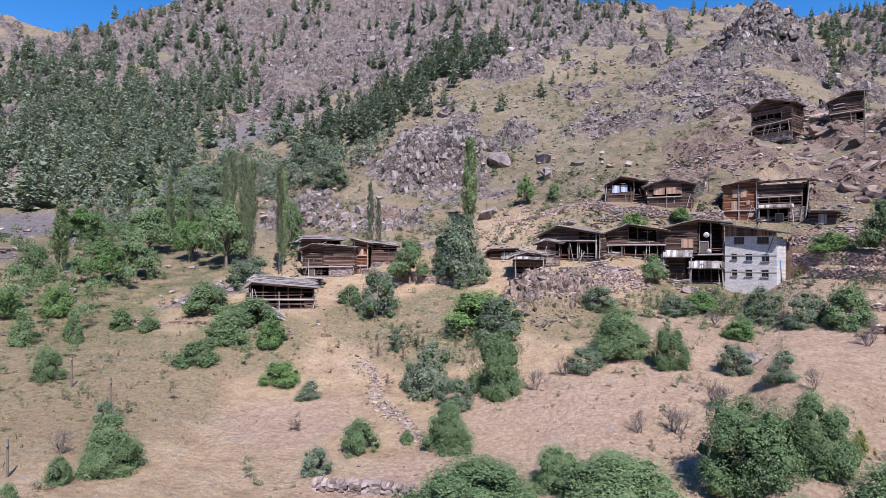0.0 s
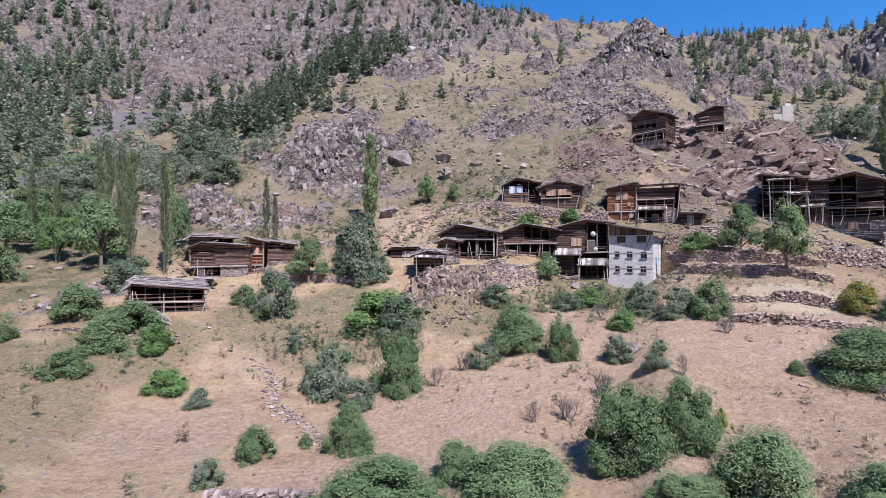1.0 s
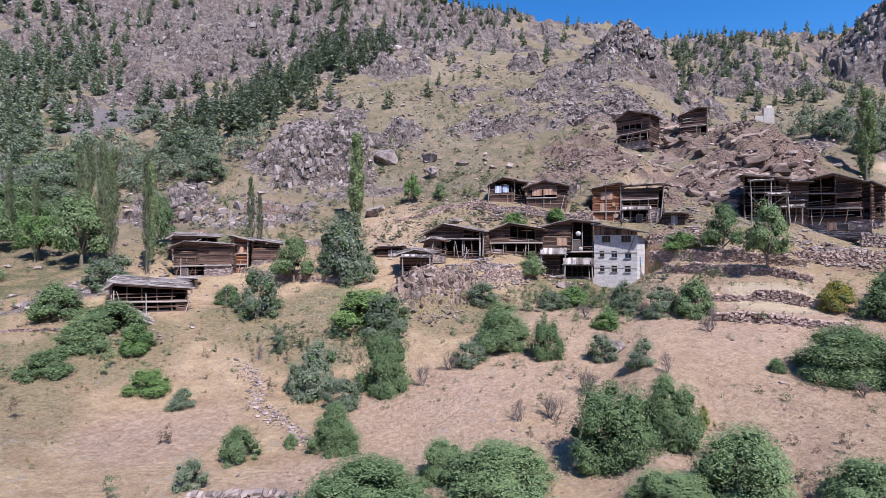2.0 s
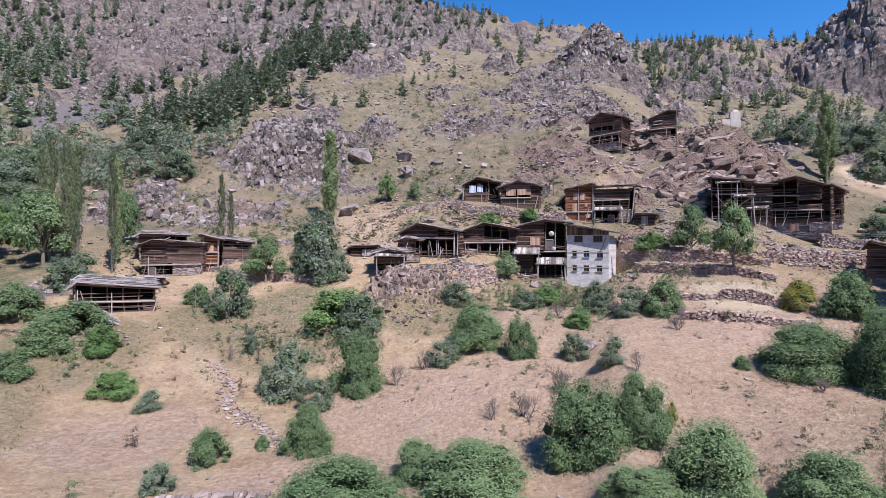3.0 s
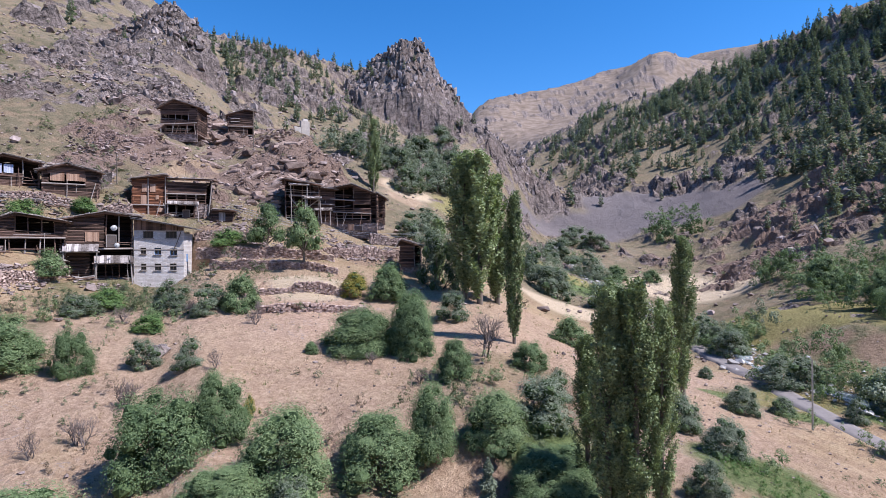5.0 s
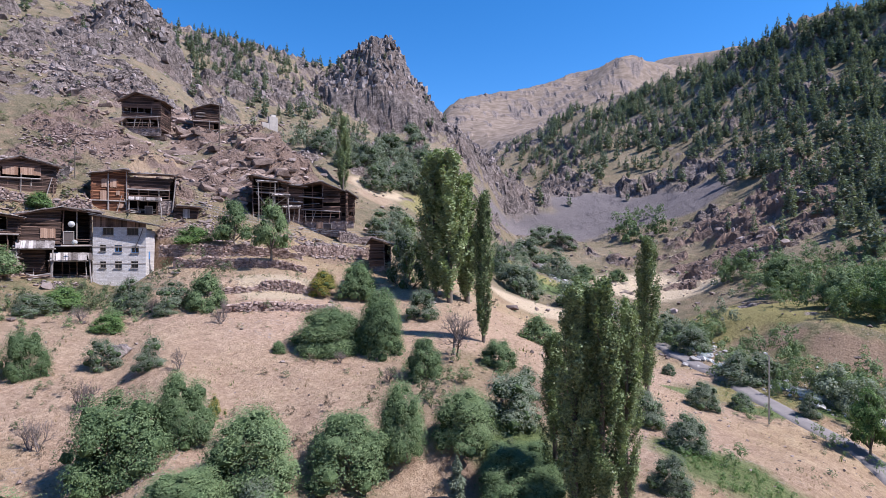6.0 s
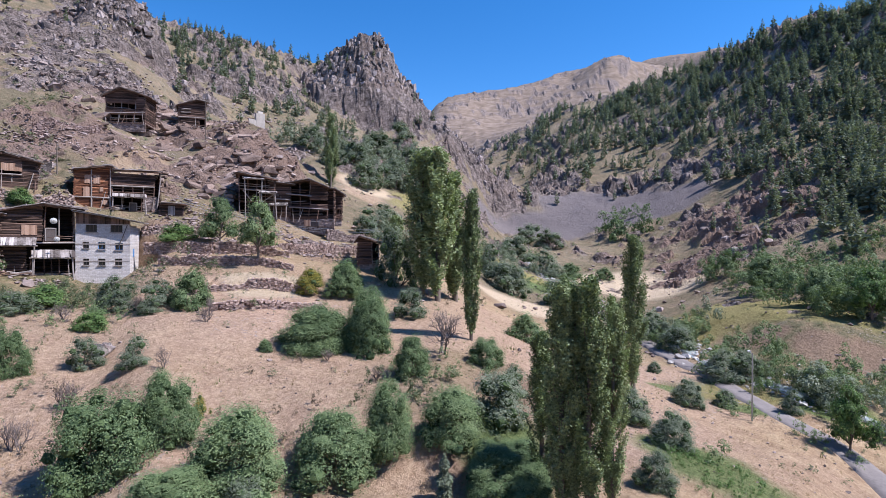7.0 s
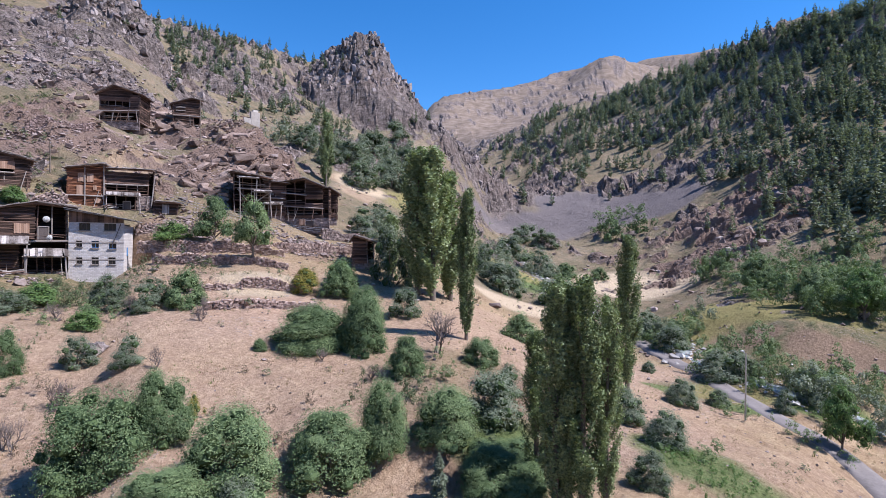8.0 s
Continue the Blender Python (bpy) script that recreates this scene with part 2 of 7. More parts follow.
section(3.9, (35, 24.8), (47, 26.0), (66, 29.9), (86, 35.8), (106, 43.6), (128, 53.8), (152, 67.5), (190, 90.3), (240, 123.8), (310, 174.4), (380, 232.8), (600, 230.0), (2000, 60.0))
section(15.6, (36, 25.0), (46, 26.8), (60, 30.0), (76, 33.0), (88, 36.8), (101, 45.0), (114, 51.9), (133, 60.6), (180, 86.2), (225, 113.7), (300, 159.7), (350, 196.7), (600, 150.0), (2000, 60.0))
section(29.7, (38, 25.7), (48, 27.6), (64, 30.4), (90, 34.7), (105, 45.2), (114, 50.9), (138, 65.7), (160, 78.6), (235, 118.2), (330, 163.4), (420, 208.7), (650, 180.0), (2000, 60.0))
section(32.2, (34, 26.5), (40, 28.1), (52, 30.2), (70, 32.5), (85, 36.0), (104, 44.5), (112, 48.4), (122, 54.6), (142, 65.4), (160, 76.5), (205, 98.8), (235, 113.8), (280, 125.0), (420, 188.8), (700, 180.0), (2000, 60.0))
section(42, (33, 25.8), (40, 27.2), (52, 29.5), (68, 32.6), (84, 37.0), (103, 43.0), (114, 50.0), (127, 58.6), (138, 65.6), (148, 69.6), (175, 66.0), (260, 104.2), (420, 178.3), (700, 170.0), (2000, 80.0))
section(48, (33, 25.4), (38, 27.5), (50, 29.1), (66, 31.6), (82, 35.4), (100, 40.5), (120, 47.3), (146, 55.6), (185, 69.1), (240, 91.1), (330, 130.3), (430, 176.3), (700, 160.0), (2000, 120.0))
section(56.1, (33, 25.1), (37, 27.1), (49, 29.1), (66, 31.5), (84, 34.4), (112, 39.6), (150, 48.8), (190, 61.0), (240, 79.0), (300, 101.2), (380, 137.3), (460, 170.0), (700, 150.0), (1400, 250.0))
section(61.5, (33, 25.0), (36, 27.1), (48, 29.3), (66, 31.5), (88, 34.2), (135, 39.6), (175, 50.5), (225, 65.2), (285, 89.8), (340, 115.4), (420, 105.0), (700, 130.0), (1000, 200.0), (1400, 380.0), (2300, 610.0), (3000, 480.0))
section(68.1, (33, 25.1), (38, 26.5), (46, 27.9), (62, 28.9), (95, 28.9), (125, 29.3), (190, 35.7), (300, 47.2), (345, 78.8), (375, 75.0), (430, 80.0), (600, 150.0), (1050, 260.0), (1600, 440.0), (2300, 682.0), (3000, 520.0))
section(75.1, (32, 25.9), (40, 26.1), (52, 26.7), (85, 25.2), (130, 25.9), (185, 28.5), (245, 37.3), (300, 50.4), (345, 71.4), (400, 88.6), (500, 136.5), (640, 202.6), (800, 220.0), (1200, 330.0), (1600, 482.5), (2000, 633.9), (2300, 767.2), (3000, 600.0))
section(78.7, (33, 25.9), (42, 25.7), (58, 25.3), (90, 23.2), (120, 24.0), (167, 26.6), (220, 32.6), (262, 43.5), (320, 62.0), (366, 80.0), (450, 121.0), (580, 185.0), (720, 232.0), (850, 228.0), (1400, 385.0), (2300, 797.0), (2700, 680.0), (3300, 930.0))
section(82.2, (33, 26.0), (44, 25.3), (66, 23.8), (95, 21.3), (113, 22.2), (150, 24.5), (195, 27.6), (225, 33.4), (280, 51.1), (340, 73.5), (390, 93.8), (480, 144.0), (660, 227.1), (900, 220.0), (1600, 440.0), (2300, 765.0), (2600, 650.0), (3300, 1122.0))
section(90.2, (38, 24.9), (55, 22.8), (79, 21.1), (92, 21.8), (107, 24.3), (114, 27.5), (140, 29.8), (170, 34.0), (210, 42.2), (270, 62.9), (330, 89.3), (420, 133.8), (560, 216.9), (900, 170.0), (2000, 520.0), (3300, 1082.6))
section(96.4, (47, 22.6), (60, 21.4), (71, 21.1), (84, 22.0), (94, 24.7), (106, 29.2), (128, 30.3), (150, 33.9), (200, 47.4), (270, 73.4), (350, 113.7), (440, 170.8), (520, 225.3), (900, 170.0), (2500, 200.0))
section(101.4, (60, 19.2), (71, 19.5), (82, 20.3), (92, 21.6), (103, 26.1), (126, 31.2), (160, 39.2), (195, 50.1), (290, 85.7), (400, 151.8), (480, 209.3), (900, 170.0), (2500, 200.0))
section(120, (40, 22), (60, 19), (80, 18.5), (100, 22), (160, 40), (290, 90), (480, 200), (900, 170), (2500, 200))
section(150, (40, 21), (60, 18), (90, 18), (130, 30), (250, 90), (450, 190), (900, 160), (2500, 120))
section(190, (40, 21), (80, 16), (120, 20), (200, 60), (420, 170), (900, 150), (2500, 100))
section(235, (40, 22), (80, 18), (140, 18), (220, 40), (450, 150), (900, 150), (2500, 100))
section(280, (40, 25), (80, 27), (140, 36), (240, 70), (450, 180), (900, 150), (2500, 100))
section(303, (38, 26.5), (75, 30), (140, 42), (240, 76), (450, 190), (900, 150), (2500, 100))


def hermite(xs, ys, q):
    """Smooth curve through (xs, ys) that does not overshoot."""
    h = np.diff(xs)
    d = np.diff(ys, axis=0) / (h if ys.ndim == 1 else h[:, None])
    m = np.zeros(ys.shape)
    same = d[:-1] * d[1:] > 0
    m[1:-1] = np.where(same, 2 * d[:-1] * d[1:] / np.where(same, d[:-1] + d[1:], 1), 0)
    m[0], m[-1] = d[0], d[-1]
    k = np.clip(np.searchsorted(xs, q) - 1, 0, len(xs) - 2)
    t = (q - xs[k]) / h[k]
    hk = h[k]
    if ys.ndim > 1:
        t, hk = t[:, None], hk[:, None]
    return (ys[k] * (1 + 2 * t) * (1 - t) ** 2 + m[k] * hk * t * (1 - t) ** 2 + ys[k + 1] * t * t * (3 - 2 * t) + m[k + 1] * hk * t * t * (t - 1))


LOG_R = np.linspace(math.log(12), math.log(4600), 900)
ordered = sorted(SECTIONS, key=lambda s: s[0])
bearings = np.array([s[0] for s in ordered])
profiles = np.array([hermite(s[1], s[2], LOG_R) for s in ordered])
bearings = np.concatenate([bearings[-3:] - 360, bearings, bearings[:3] + 360])
profiles = np.concatenate([profiles[-3:], profiles, profiles[:3]])
AZ = np.linspace(-80, 300, 1521)
RELIEF = hermite(bearings, profiles, AZ)
kernel = np.exp(-0.5 * (np.arange(-12, 13) / 5.0) ** 2)
kernel /= kernel.sum()
RELIEF = np.apply_along_axis(lambda c: np.convolve(np.pad(c, 12, mode="edge"), kernel, mode="valid"), 0, RELIEF)

# outcrops: x, y, radius, height, steepness
CRAGS = [
    (283, 206, 40, 44, 1.2), (264, 220, 22, 14, 1.1), (302, 192, 24, 18, 1.2),   # the peak over the gorge
    (-3, 152, 17, 7, 1.3), (8, 150, 9, 4, 1.3), (22, 165, 6, 4, 1.2), (121, 200, 17, 17, 1.5), (111, 190, 12, 6, 1.4),
    (92, 97, 10, 2.0, 2.0), (103, 92, 8, 4.0, 2.4), (14.0, 76.5, 6.5, 3.4, 1.8), (18.5, 77, 5.0, 2.8, 1.8), (11.0, 75.0, 4.0, 2.0, 1.8)]
# broken rock: x, y, radius
ROCKY = [
    (-40, 330, 60), (-10, 350, 60), (-75, 300, 50), (-190, 330, 70), (-140, 330, 60), (-120, 260, 30), (40, 300, 50), (80, 300, 40),
    (-3, 152, 22), (22, 165, 8), (121, 200, 24), (97, 182, 18), (283, 211, 48), (85, 108, 24), (98, 100, 18), (70, 118, 20), (82, 138, 20),
    (14, 76.5, 8), (18.5, 77, 7), (300, 160, 45), (320, 140, 40), (340, 120, 30), (240, 10, 32), (200, 5, 22), (-30, 128, 14), (-12, 122, 10),
    (255, -20, 35), (335, 60, 30)]


def base_height(x, y):
    """Height of the smooth slope."""
    r = np.maximum(np.hypot(x, y), 12.001)
    a = (np.degrees(np.arctan2(x, y)) + 80) % 360
    fa, fr = a / 0.25, (np.log(r) - LOG_R[0]) / (LOG_R[1] - LOG_R[0])
    ia, ir = np.clip(fa.astype(int), 0, len(AZ) - 2), np.clip(fr.astype(int), 0, len(LOG_R) - 2)
    fa, fr = fa - ia, np.clip(fr - ir, 0, 1)
    return (RELIEF[ia, ir] * (1 - fa) * (1 - fr) + RELIEF[ia + 1, ir] * fa * (1 - fr) + RELIEF[ia, ir + 1] * (1 - fa) * fr + RELIEF[ia + 1, ir + 1] * fa * fr)


def rockiness(x, y):
    total = np.zeros(x.shape)
    for cx, cy, cr in ROCKY:
        total = np.maximum(total, 1.25 - np.hypot(x - cx, y - cy) / cr * 0.9)
    wild = fractal(x, y, x * 0, 26, 4, 5)
    small = fractal(x, y, x * 0, 8, 3, 6)
    r = np.hypot(x, y)
    far = np.clip((r - 900) / 500, 0, 1)
    slope = np.clip((r - 88) / 40, 0, 1) * 0.16 + np.clip((r - 150) / 400, 0, 0.3)
    meadow = np.clip((r - 62) / 25, 0, 1) * np.clip(np.hypot(x - 52, y - 60) / 14 - 0.6, 0, 1)
    return np.clip(total * 0.75 + (wild * 0.9 + small * 0.95) * np.maximum(meadow, np.clip(total, 0, 1)) - 0.32 + slope, 0, 1) * (1 - far) + far * np.clip(wild * 2 + fractal(x, y, x * 0, 500, 3, 9) - 0.2, 0, 1)


# level ground cut for the houses: x, y, radius, height
PADS = [(40.3, 86.8, 4.4, 35.8), (53.2, 96.5, 3.0, 46.0), (58.6, 93.3, 3.5, 45.8), (35.7, 105.1, 3.6, 50.2), (42.5, 100.8, 3.9, 48.8), (21.6, 93.7, 5.2, 39.3), (31.5, 90.4, 5.2, 39.5), (13.7, 86.1, 2.5, 37.0), (17.6, 90.5, 2.0, 39.9), (-22.6, 100.7, 3.6, 40.1), (-20.3, 95.3, 4.7, 36.3), (-14.7, 96.1, 3.0, 36.5), (-10.7, 98.1, 2.5, 39.0), (-22.8, 76.9, 4.4, 32.5), (-23.9, 71.8, 2.5, 30.4), (-20.8, 86.2, 1.5, 35.1), (72.8, 121.0, 3.3, 67.2), (87.0, 116.2, 3.0, 68.2), (75.2, 81.3, 3.5, 45.8), (82.3, 74.7, 4.0, 45.3), (85.3, 70.5, 2.5, 45.5), (74.1, 54.0, 2.5, 37.1), (62.0, 88.1, 1.8, 45.2), (10.3, 96.1, 2.1, 39.3), (47.4, 83.3, 4.6, 35.1), (48.8, 79.8, 4.0, 34.4), (45.0, 78.6, 3.2, 34.6)]
# walled terraces: the two ends of the wall and its height
BENCHES = [(49.0, 72.7, 60.0, 57.8, 1.3), (44.4, 59.0, 55.6, 49.5, 1.5), (41.7, 52.5, 52.3, 45.2, 0.9), (53.2, 77.4, 64.8, 63.1, 1.2), (63.8, 65.8, 79.2, 58.0, 1.6), (53.1, 82.8, 60.5, 77.8, 1.5), (50.5, 78.4, 58.0, 70.7, 1.2), (-14.0, 93.2, 1.4, 84.1, 1.0), (17.9, 79.1, 34.8, 84.0, 2.0), (28.9, 103.9, 48.7, 93.7, 1.5), (13.0, 107.3, 30.5, 105.6, 0.9)]


def land(x, y):
    """Height of the ground, with outcrops and broken rock, and how rocky it is."""
    z = base_height(x, y)
    r = np.hypot(x, y)
    crag = np.zeros(x.shape)
    for cx, cy, cr, ch, cs in CRAGS:
        d = np.hypot(x - cx, y - cy) / cr + 0.22 * fractal(x, y, x * 0, cr * 0.6, 3, 31)
        crag = np.maximum(crag, ch * np.clip((1 - d) * cs, 0, 1) ** 0.8)
    z = z + crag
    rock = rockiness(x, y) * (1 - 0.9 * spots(x, y, SCREE, 0.3, 12, 64))
    z = z + fractal(x, y, x * 0, 14, 3, 2) * np.clip(r / 130, 0.12, 1) * 0.9 + fractal(x, y, x * 0, 60, 3, 3) * np.clip((r - 100) / 60, 0, 4)
    # ribs and gullies of the far mountains
    z = z + (fractal(x, y, x * 0, 420, 5, 16, True) - 0.2) * 26 * np.clip((r - 950) / 500, 0, 1)
    m = rock > 0.02
    if np.any(m):
        mx, my, mz = x[m], y[m], z[m]
        grow = np.clip(r[m] / 170, 0.35, 3)
        wx, wy = mx + 3 * value_noise(mx / 7, my / 7, mz / 7, 40), my + 3 * value_noise(mx / 7, my / 7, mz / 7, 41)
        tall = np.where(r[m] > 200, 0.6, 1.7)
        big, edge = facets(wx, wy, mz * tall, 9.0, 11)
        small, edge2 = facets(wx, wy, mz * tall, 3.4, 12)
        lift = (big * 1.7 + (0.55 - edge) * 1.8 + small * 0.75 + (0.5 - edge2) * 0.9 + 1.4 * fractal(mx, my, mz, 30, 3, 13, True)) * grow
        # tilted beds that break off in ledges
        bed = (mz + 0.06 * mx - 0.05 * my + 1.3 * value_noise(mx / 15, my / 15, mz / 15, 44)) / (2.6 * grow)
        ledgy = np.clip(1.4 - np.minimum(np.hypot(mx - 80, my - 108) / 30, np.hypot(mx - 58, my - 135) / 26), 0, 1)
        lift = lift * (1 - 0.45 * ledgy) + (np.clip((bed % 1.0) * 3.2, 0, 1) - (bed % 1.0)) * (0.9 + 4.1 * ledgy) * grow
        # gullies and buttresses of the high cliffs
        high = np.clip((r[m] - 150) / 90, 0, 1) * np.clip((900 - r[m]) / 300, 0, 1)
        wall = fractal(mx, my, mz * 0.45, 34, 4, 14, True) * 6.5 + np.abs(fractal(mx, my, mz * 0.3, 11, 3, 15)) * 6.0 - 3.0
        lift = lift + wall * high
        z = z.copy()
        z[m] += lift * np.clip(rock[m] * 1.5, 0, 1) * 0.8
    for cx, cy, cr, cz in PADS:
        w = np.clip((1.25 - np.hypot(x - cx, y - cy) / cr) * 4, 0, 1)
        z = z + (cz - z) * w * (z > cz)
        rock = rock * (1 - w)
    for ax, ay, bx, by, h in BENCHES:
        ln = math.hypot(bx - ax, by - ay)
        ux, uy = (bx - ax) / ln, (by - ay) / ln
        nx, ny = (-uy, ux) if -uy * ax + ux * ay > 0 else (uy, -ux)
        along, up = (x - ax) * ux + (y - ay) * uy, (x - ax) * nx + (y - ay) * ny
        z = z + h * np.clip(up * 2.5, 0, 1) * np.clip(1 - (up - 0.4) / (4.5 * h), 0, 1) * np.clip(along, 0, 1) * np.clip(ln - along, 0, 1)
    return z, rock


# ---- ground sheet ----
def spots(x, y, places, wobble=0.35, size=9.0, seed=61):
    """How far each point lies inside any of the round patches (x, y, radius)."""
    total = np.zeros(x.shape)
    edge = fractal(x, y, x * 0, size, 3, seed) * wobble
    for cx, cy, cr in places:
        total = np.maximum(total, np.clip((1.15 - np.hypot(x - cx, y - cy) / cr + edge) * 3, 0, 1))
    return total


GREEN = [(-30, 41, 11), (-33, 33, 9), (-45, 45, 10), (30, 140, 30), (45, 130, 22), (60, 150, 26), (15, 175, 24), (36, 157, 40), (56, 170, 45), (24, 202, 30), (78, 189, 30), (-85, 108, 30), (-51, 67, 16), (-37, 55, 14), (-48, 94, 18), (-24, 64, 9), (-27, 48, 8), (-28, 119, 14), (-7, 75, 10), (-2, 64, 6), (37, 76, 9), (19, 69, 8), (-94, 185, 40), (125, -2, 18), (102, -13, 14), (203, 54, 22), (215, -27, 40), (261, -3, 40), (333, -53, 70), (168, 134, 40), (131, 114, 20), (81, -4, 10), (92, -8, 12), (39, 19, 9), (25, 22, 4), (189, 184, 60), (77, 2, 6), (71, 120, 9)]
LUSH = [(42, 1, 5), (44, 3, 3), (73, 6, 3), (72, -1, 2.5), (79, -10, 5), (36, 15, 4), (-77, 161, 18), (151, 57, 14)]
SCREE = [(284, 100, 22), (300, 72, 28), (304, 46, 26), (322, 84, 22), (270, 112, 16), (313, 52, 26), (301, 33, 22), (293, 75, 26), (271, 84, 16), (296, 22, 16), (-73, 222, 14), (-78, 210, 14), (-76, 136, 9), (-82, 133, 8), (-77, 161, 8), (-93, 120, 12)]
STUBBLE = [(106, 39, 9), (109, 37, 8), (179, 24, 20), (191, 33, 16), (140, 103, 8), (52, 55, 5)]
FIELD = [(118, 1, 10), (118, -8, 10), (115, -16, 10), (124, 8, 9), (112, 6, 6), (78, 0, 5), (160, 62, 12), (150, 88, 12)]
PINK = [(27, 45, 18), (45, 44, 22), (34, 32, 20), (60, 28, 22), (10, 45, 12), (50, 10, 18), (76, 12, 16), (50, 62, 14), (-13, 47, 7), (4, 36, 10), (30, 60, 14)]
# brown banks; the last spot paints in the shaded hollow beside the poplars
EARTH_AND_SHADE = [(103, -5, 3.5), (97, -12, 4.5), (109, 0, 3), (96, -18, 5), (95, -15, 4), (56, 81, 4), (72, 62, 5), (44, 16, 4), (33, 13, 4)]
BARE = [(137, 105, 7), (131, 97, 7), (66, 103, 5), (11, 109, 8), (-8, 89, 8)]


def mesh_of(name, verts, faces, materials, smooth=False):
    """A mesh from arrays of corners and of faces that all have the same number of corners."""
    verts, faces = np.asarray(verts, dtype=np.float32), np.asarray(faces, dtype=np.int32)
    me = bpy.data.meshes.new(name)
    me.vertices.add(len(verts))
    me.vertices.foreach_set("co", verts.ravel())
    me.loops.add(faces.size)
    me.loops.foreach_set("vertex_index", faces.ravel())
    me.polygons.add(len(faces))
    me.polygons.foreach_set("loop_start", np.arange(0, faces.size, faces.shape[1], dtype=np.int32))
    me.polygons.foreach_set("loop_total", np.full(len(faces), faces.shape[1], dtype=np.int32))
    for m in materials if isinstance(materials, (list, tuple)) else [materials]:
        me.materials.append(m)
    me.update(calc_edges=True)
    me.polygons.foreach_set("use_smooth", np.full(len(faces), smooth, dtype=bool))
    return me


def build_ground():
    turn = np.radians(np.concatenate([np.arange(-46, 108, 0.24), np.arange(108, 314, 3.0)]))
    radii = np.exp(np.concatenate([np.linspace(math.log(0.02), math.log(12), 9, endpoint=False), np.linspace(math.log(12), math.log(30), 24, endpoint=False), np.linspace(math.log(30), math.log(60), 70, endpoint=False), np.linspace(math.log(60), math.log(300), 300, endpoint=False),
                                   np.linspace(math.log(300), math.log(700), 85, endpoint=False), np.linspace(math.log(700), math.log(4500), 60)]))
    radii[0] = 0.0
    a, r = np.meshgrid(turn, radii)
    x, y = (r * np.sin(a)).ravel(), (r * np.cos(a)).ravel()
    z, rock = land(x, y)
    z = np.where(r.ravel() < 12, 24 + (z - 24) * r.ravel() / 12, z)
    # broken rock leans out as well as up
    grow = np.clip(np.hypot(x, y) / 170, 0.3, 5) * np.clip(rock * 1.4, 0, 1)
    px = x + grow * 1.3 * fractal(x, y, z, 7, 3, 71)
    py = y + grow * 1.3 * fractal(x, y, z, 7, 3, 72)
    px, py = np.where(r.ravel() < 0.01, 0.3, px), np.where(r.ravel() < 0.01, 0.2, py)
    n, m = len(radii), len(turn)
    i, j = np.meshgrid(np.arange(n - 1), np.arange(m), indexing="ij")
    k = (j + 1) % m
    faces = np.stack([i * m + j, i * m + k, (i + 1) * m + k, (i + 1) * m + j], -1).reshape(-1, 4)[:, ::-1]
    verts = np.stack([px, py, z], 1)
    me = mesh_of("ground", verts, faces, GROUND, True)
    zz = z.reshape(n, m)
    steep = np.abs(np.gradient(zz, axis=0)) / np.gradient(radii)[:, None]
    steep = np.clip((steep.ravel() - 0.75) * 1.6, 0, 1)
    far = np.clip((np.hypot(x, y) - 100) / 60, 0, 1)
    ledges = spots(x, y, [(75, 112, 24), (92, 104, 20), (62, 124, 16)], 0.4, 14, 68) * np.clip(0.5 + 2.2 * fractal(x, y, z, 7, 3, 73), 0, 0.6)
    cover = {"rock": np.clip((rock * 1.15 + steep * far) * (1 - ledges), 0, 1), "green": np.maximum(spots(x, y, GREEN, 0.5, 16) * np.clip(np.hypot(x, y) / 90 - 0.1, 0.2, 1), np.clip((np.hypot(x, y) - 72) / 50 + 0.5 * fractal(x, y, x * 0, 30, 3, 66), 0, 0.92)) * (1 - spots(x, y, BARE, 0.3, 8, 69)),
             "rust": spots(x, y, [(225, 5, 40), (255, -20, 35), (190, 15, 20), (75, 112, 26), (95, 100, 22), (60, 122, 18), (88, 118, 16), (-20, 122, 14)], 0.4, 14, 68), "heath": np.maximum(np.clip((np.hypot(x, y) - 600) / 300, 0, 1), np.clip((np.hypot(x, y) - 95) / 60, 0, 0.42)), "earth_and_shade": spots(x, y, EARTH_AND_SHADE, 0.4, 7, 67) * 0.9, "lush": spots(x, y, LUSH, 0.4, 5, 63) * 0.85,
             "scree": spots(x, y, SCREE, 0.3, 12, 64), "stubble": spots(x, y, STUBBLE, 0.1, 12, 65), "field": spots(x, y, FIELD, 0.3, 8, 62) * 0.85, "pink": spots(x, y, PINK, 0.5, 14, 60)}
    for name, values in cover.items():
        layer = me.attributes.new(name, "FLOAT", "POINT")
        layer.data.foreach_set("value", values.astype(np.float32))
    # broken rock keeps its sharp edges
    me.polygons.foreach_set("use_smooth", rock[faces[:, 0]] < 0.25)
    ob = new("ground", me)
    tagged(ob, "dry grassy mountainside with broken rock and scree", "ground", kind="structure")
    return ob


build_ground()


def height_at(x, y):
    return float(land(np.array([float(x)]), np.array([float(y)]))[0][0])


ROAD = [(17.0, -23.2), (55.6, -12.9), (60.4, -11.6), (64.4, -9.7), (68.0, -6.3), (75.6, -2.9), (85.3, 1.6), (94.4, 6.7), (103.3, 11.5), (128.9, 26.2), (142.2, 44.0)]
STREAM = [(74.5, -17.2), (78.2, -12.8), (79.9, -9.7), (83.3, -6.4), (88.9, -2.0), (96.4, 3.5), (108.3, 8.6), (129.3, 21.2), (153.4, 40.8), (192.7, 66.2), (253.7, 99.2)]


def smooth_line(points, step=1.5):
    """Points a step apart along a smooth line through the given ones."""
    p = np.array(points, dtype=float)
    s = np.concatenate([[0], np.cumsum(np.hypot(*np.diff(p, axis=0).T))])
    q = np.arange(0, s[-1], step)
    return np.stack([hermite(s, p[:, 0], q), hermite(s, p[:, 1], q)], 1)


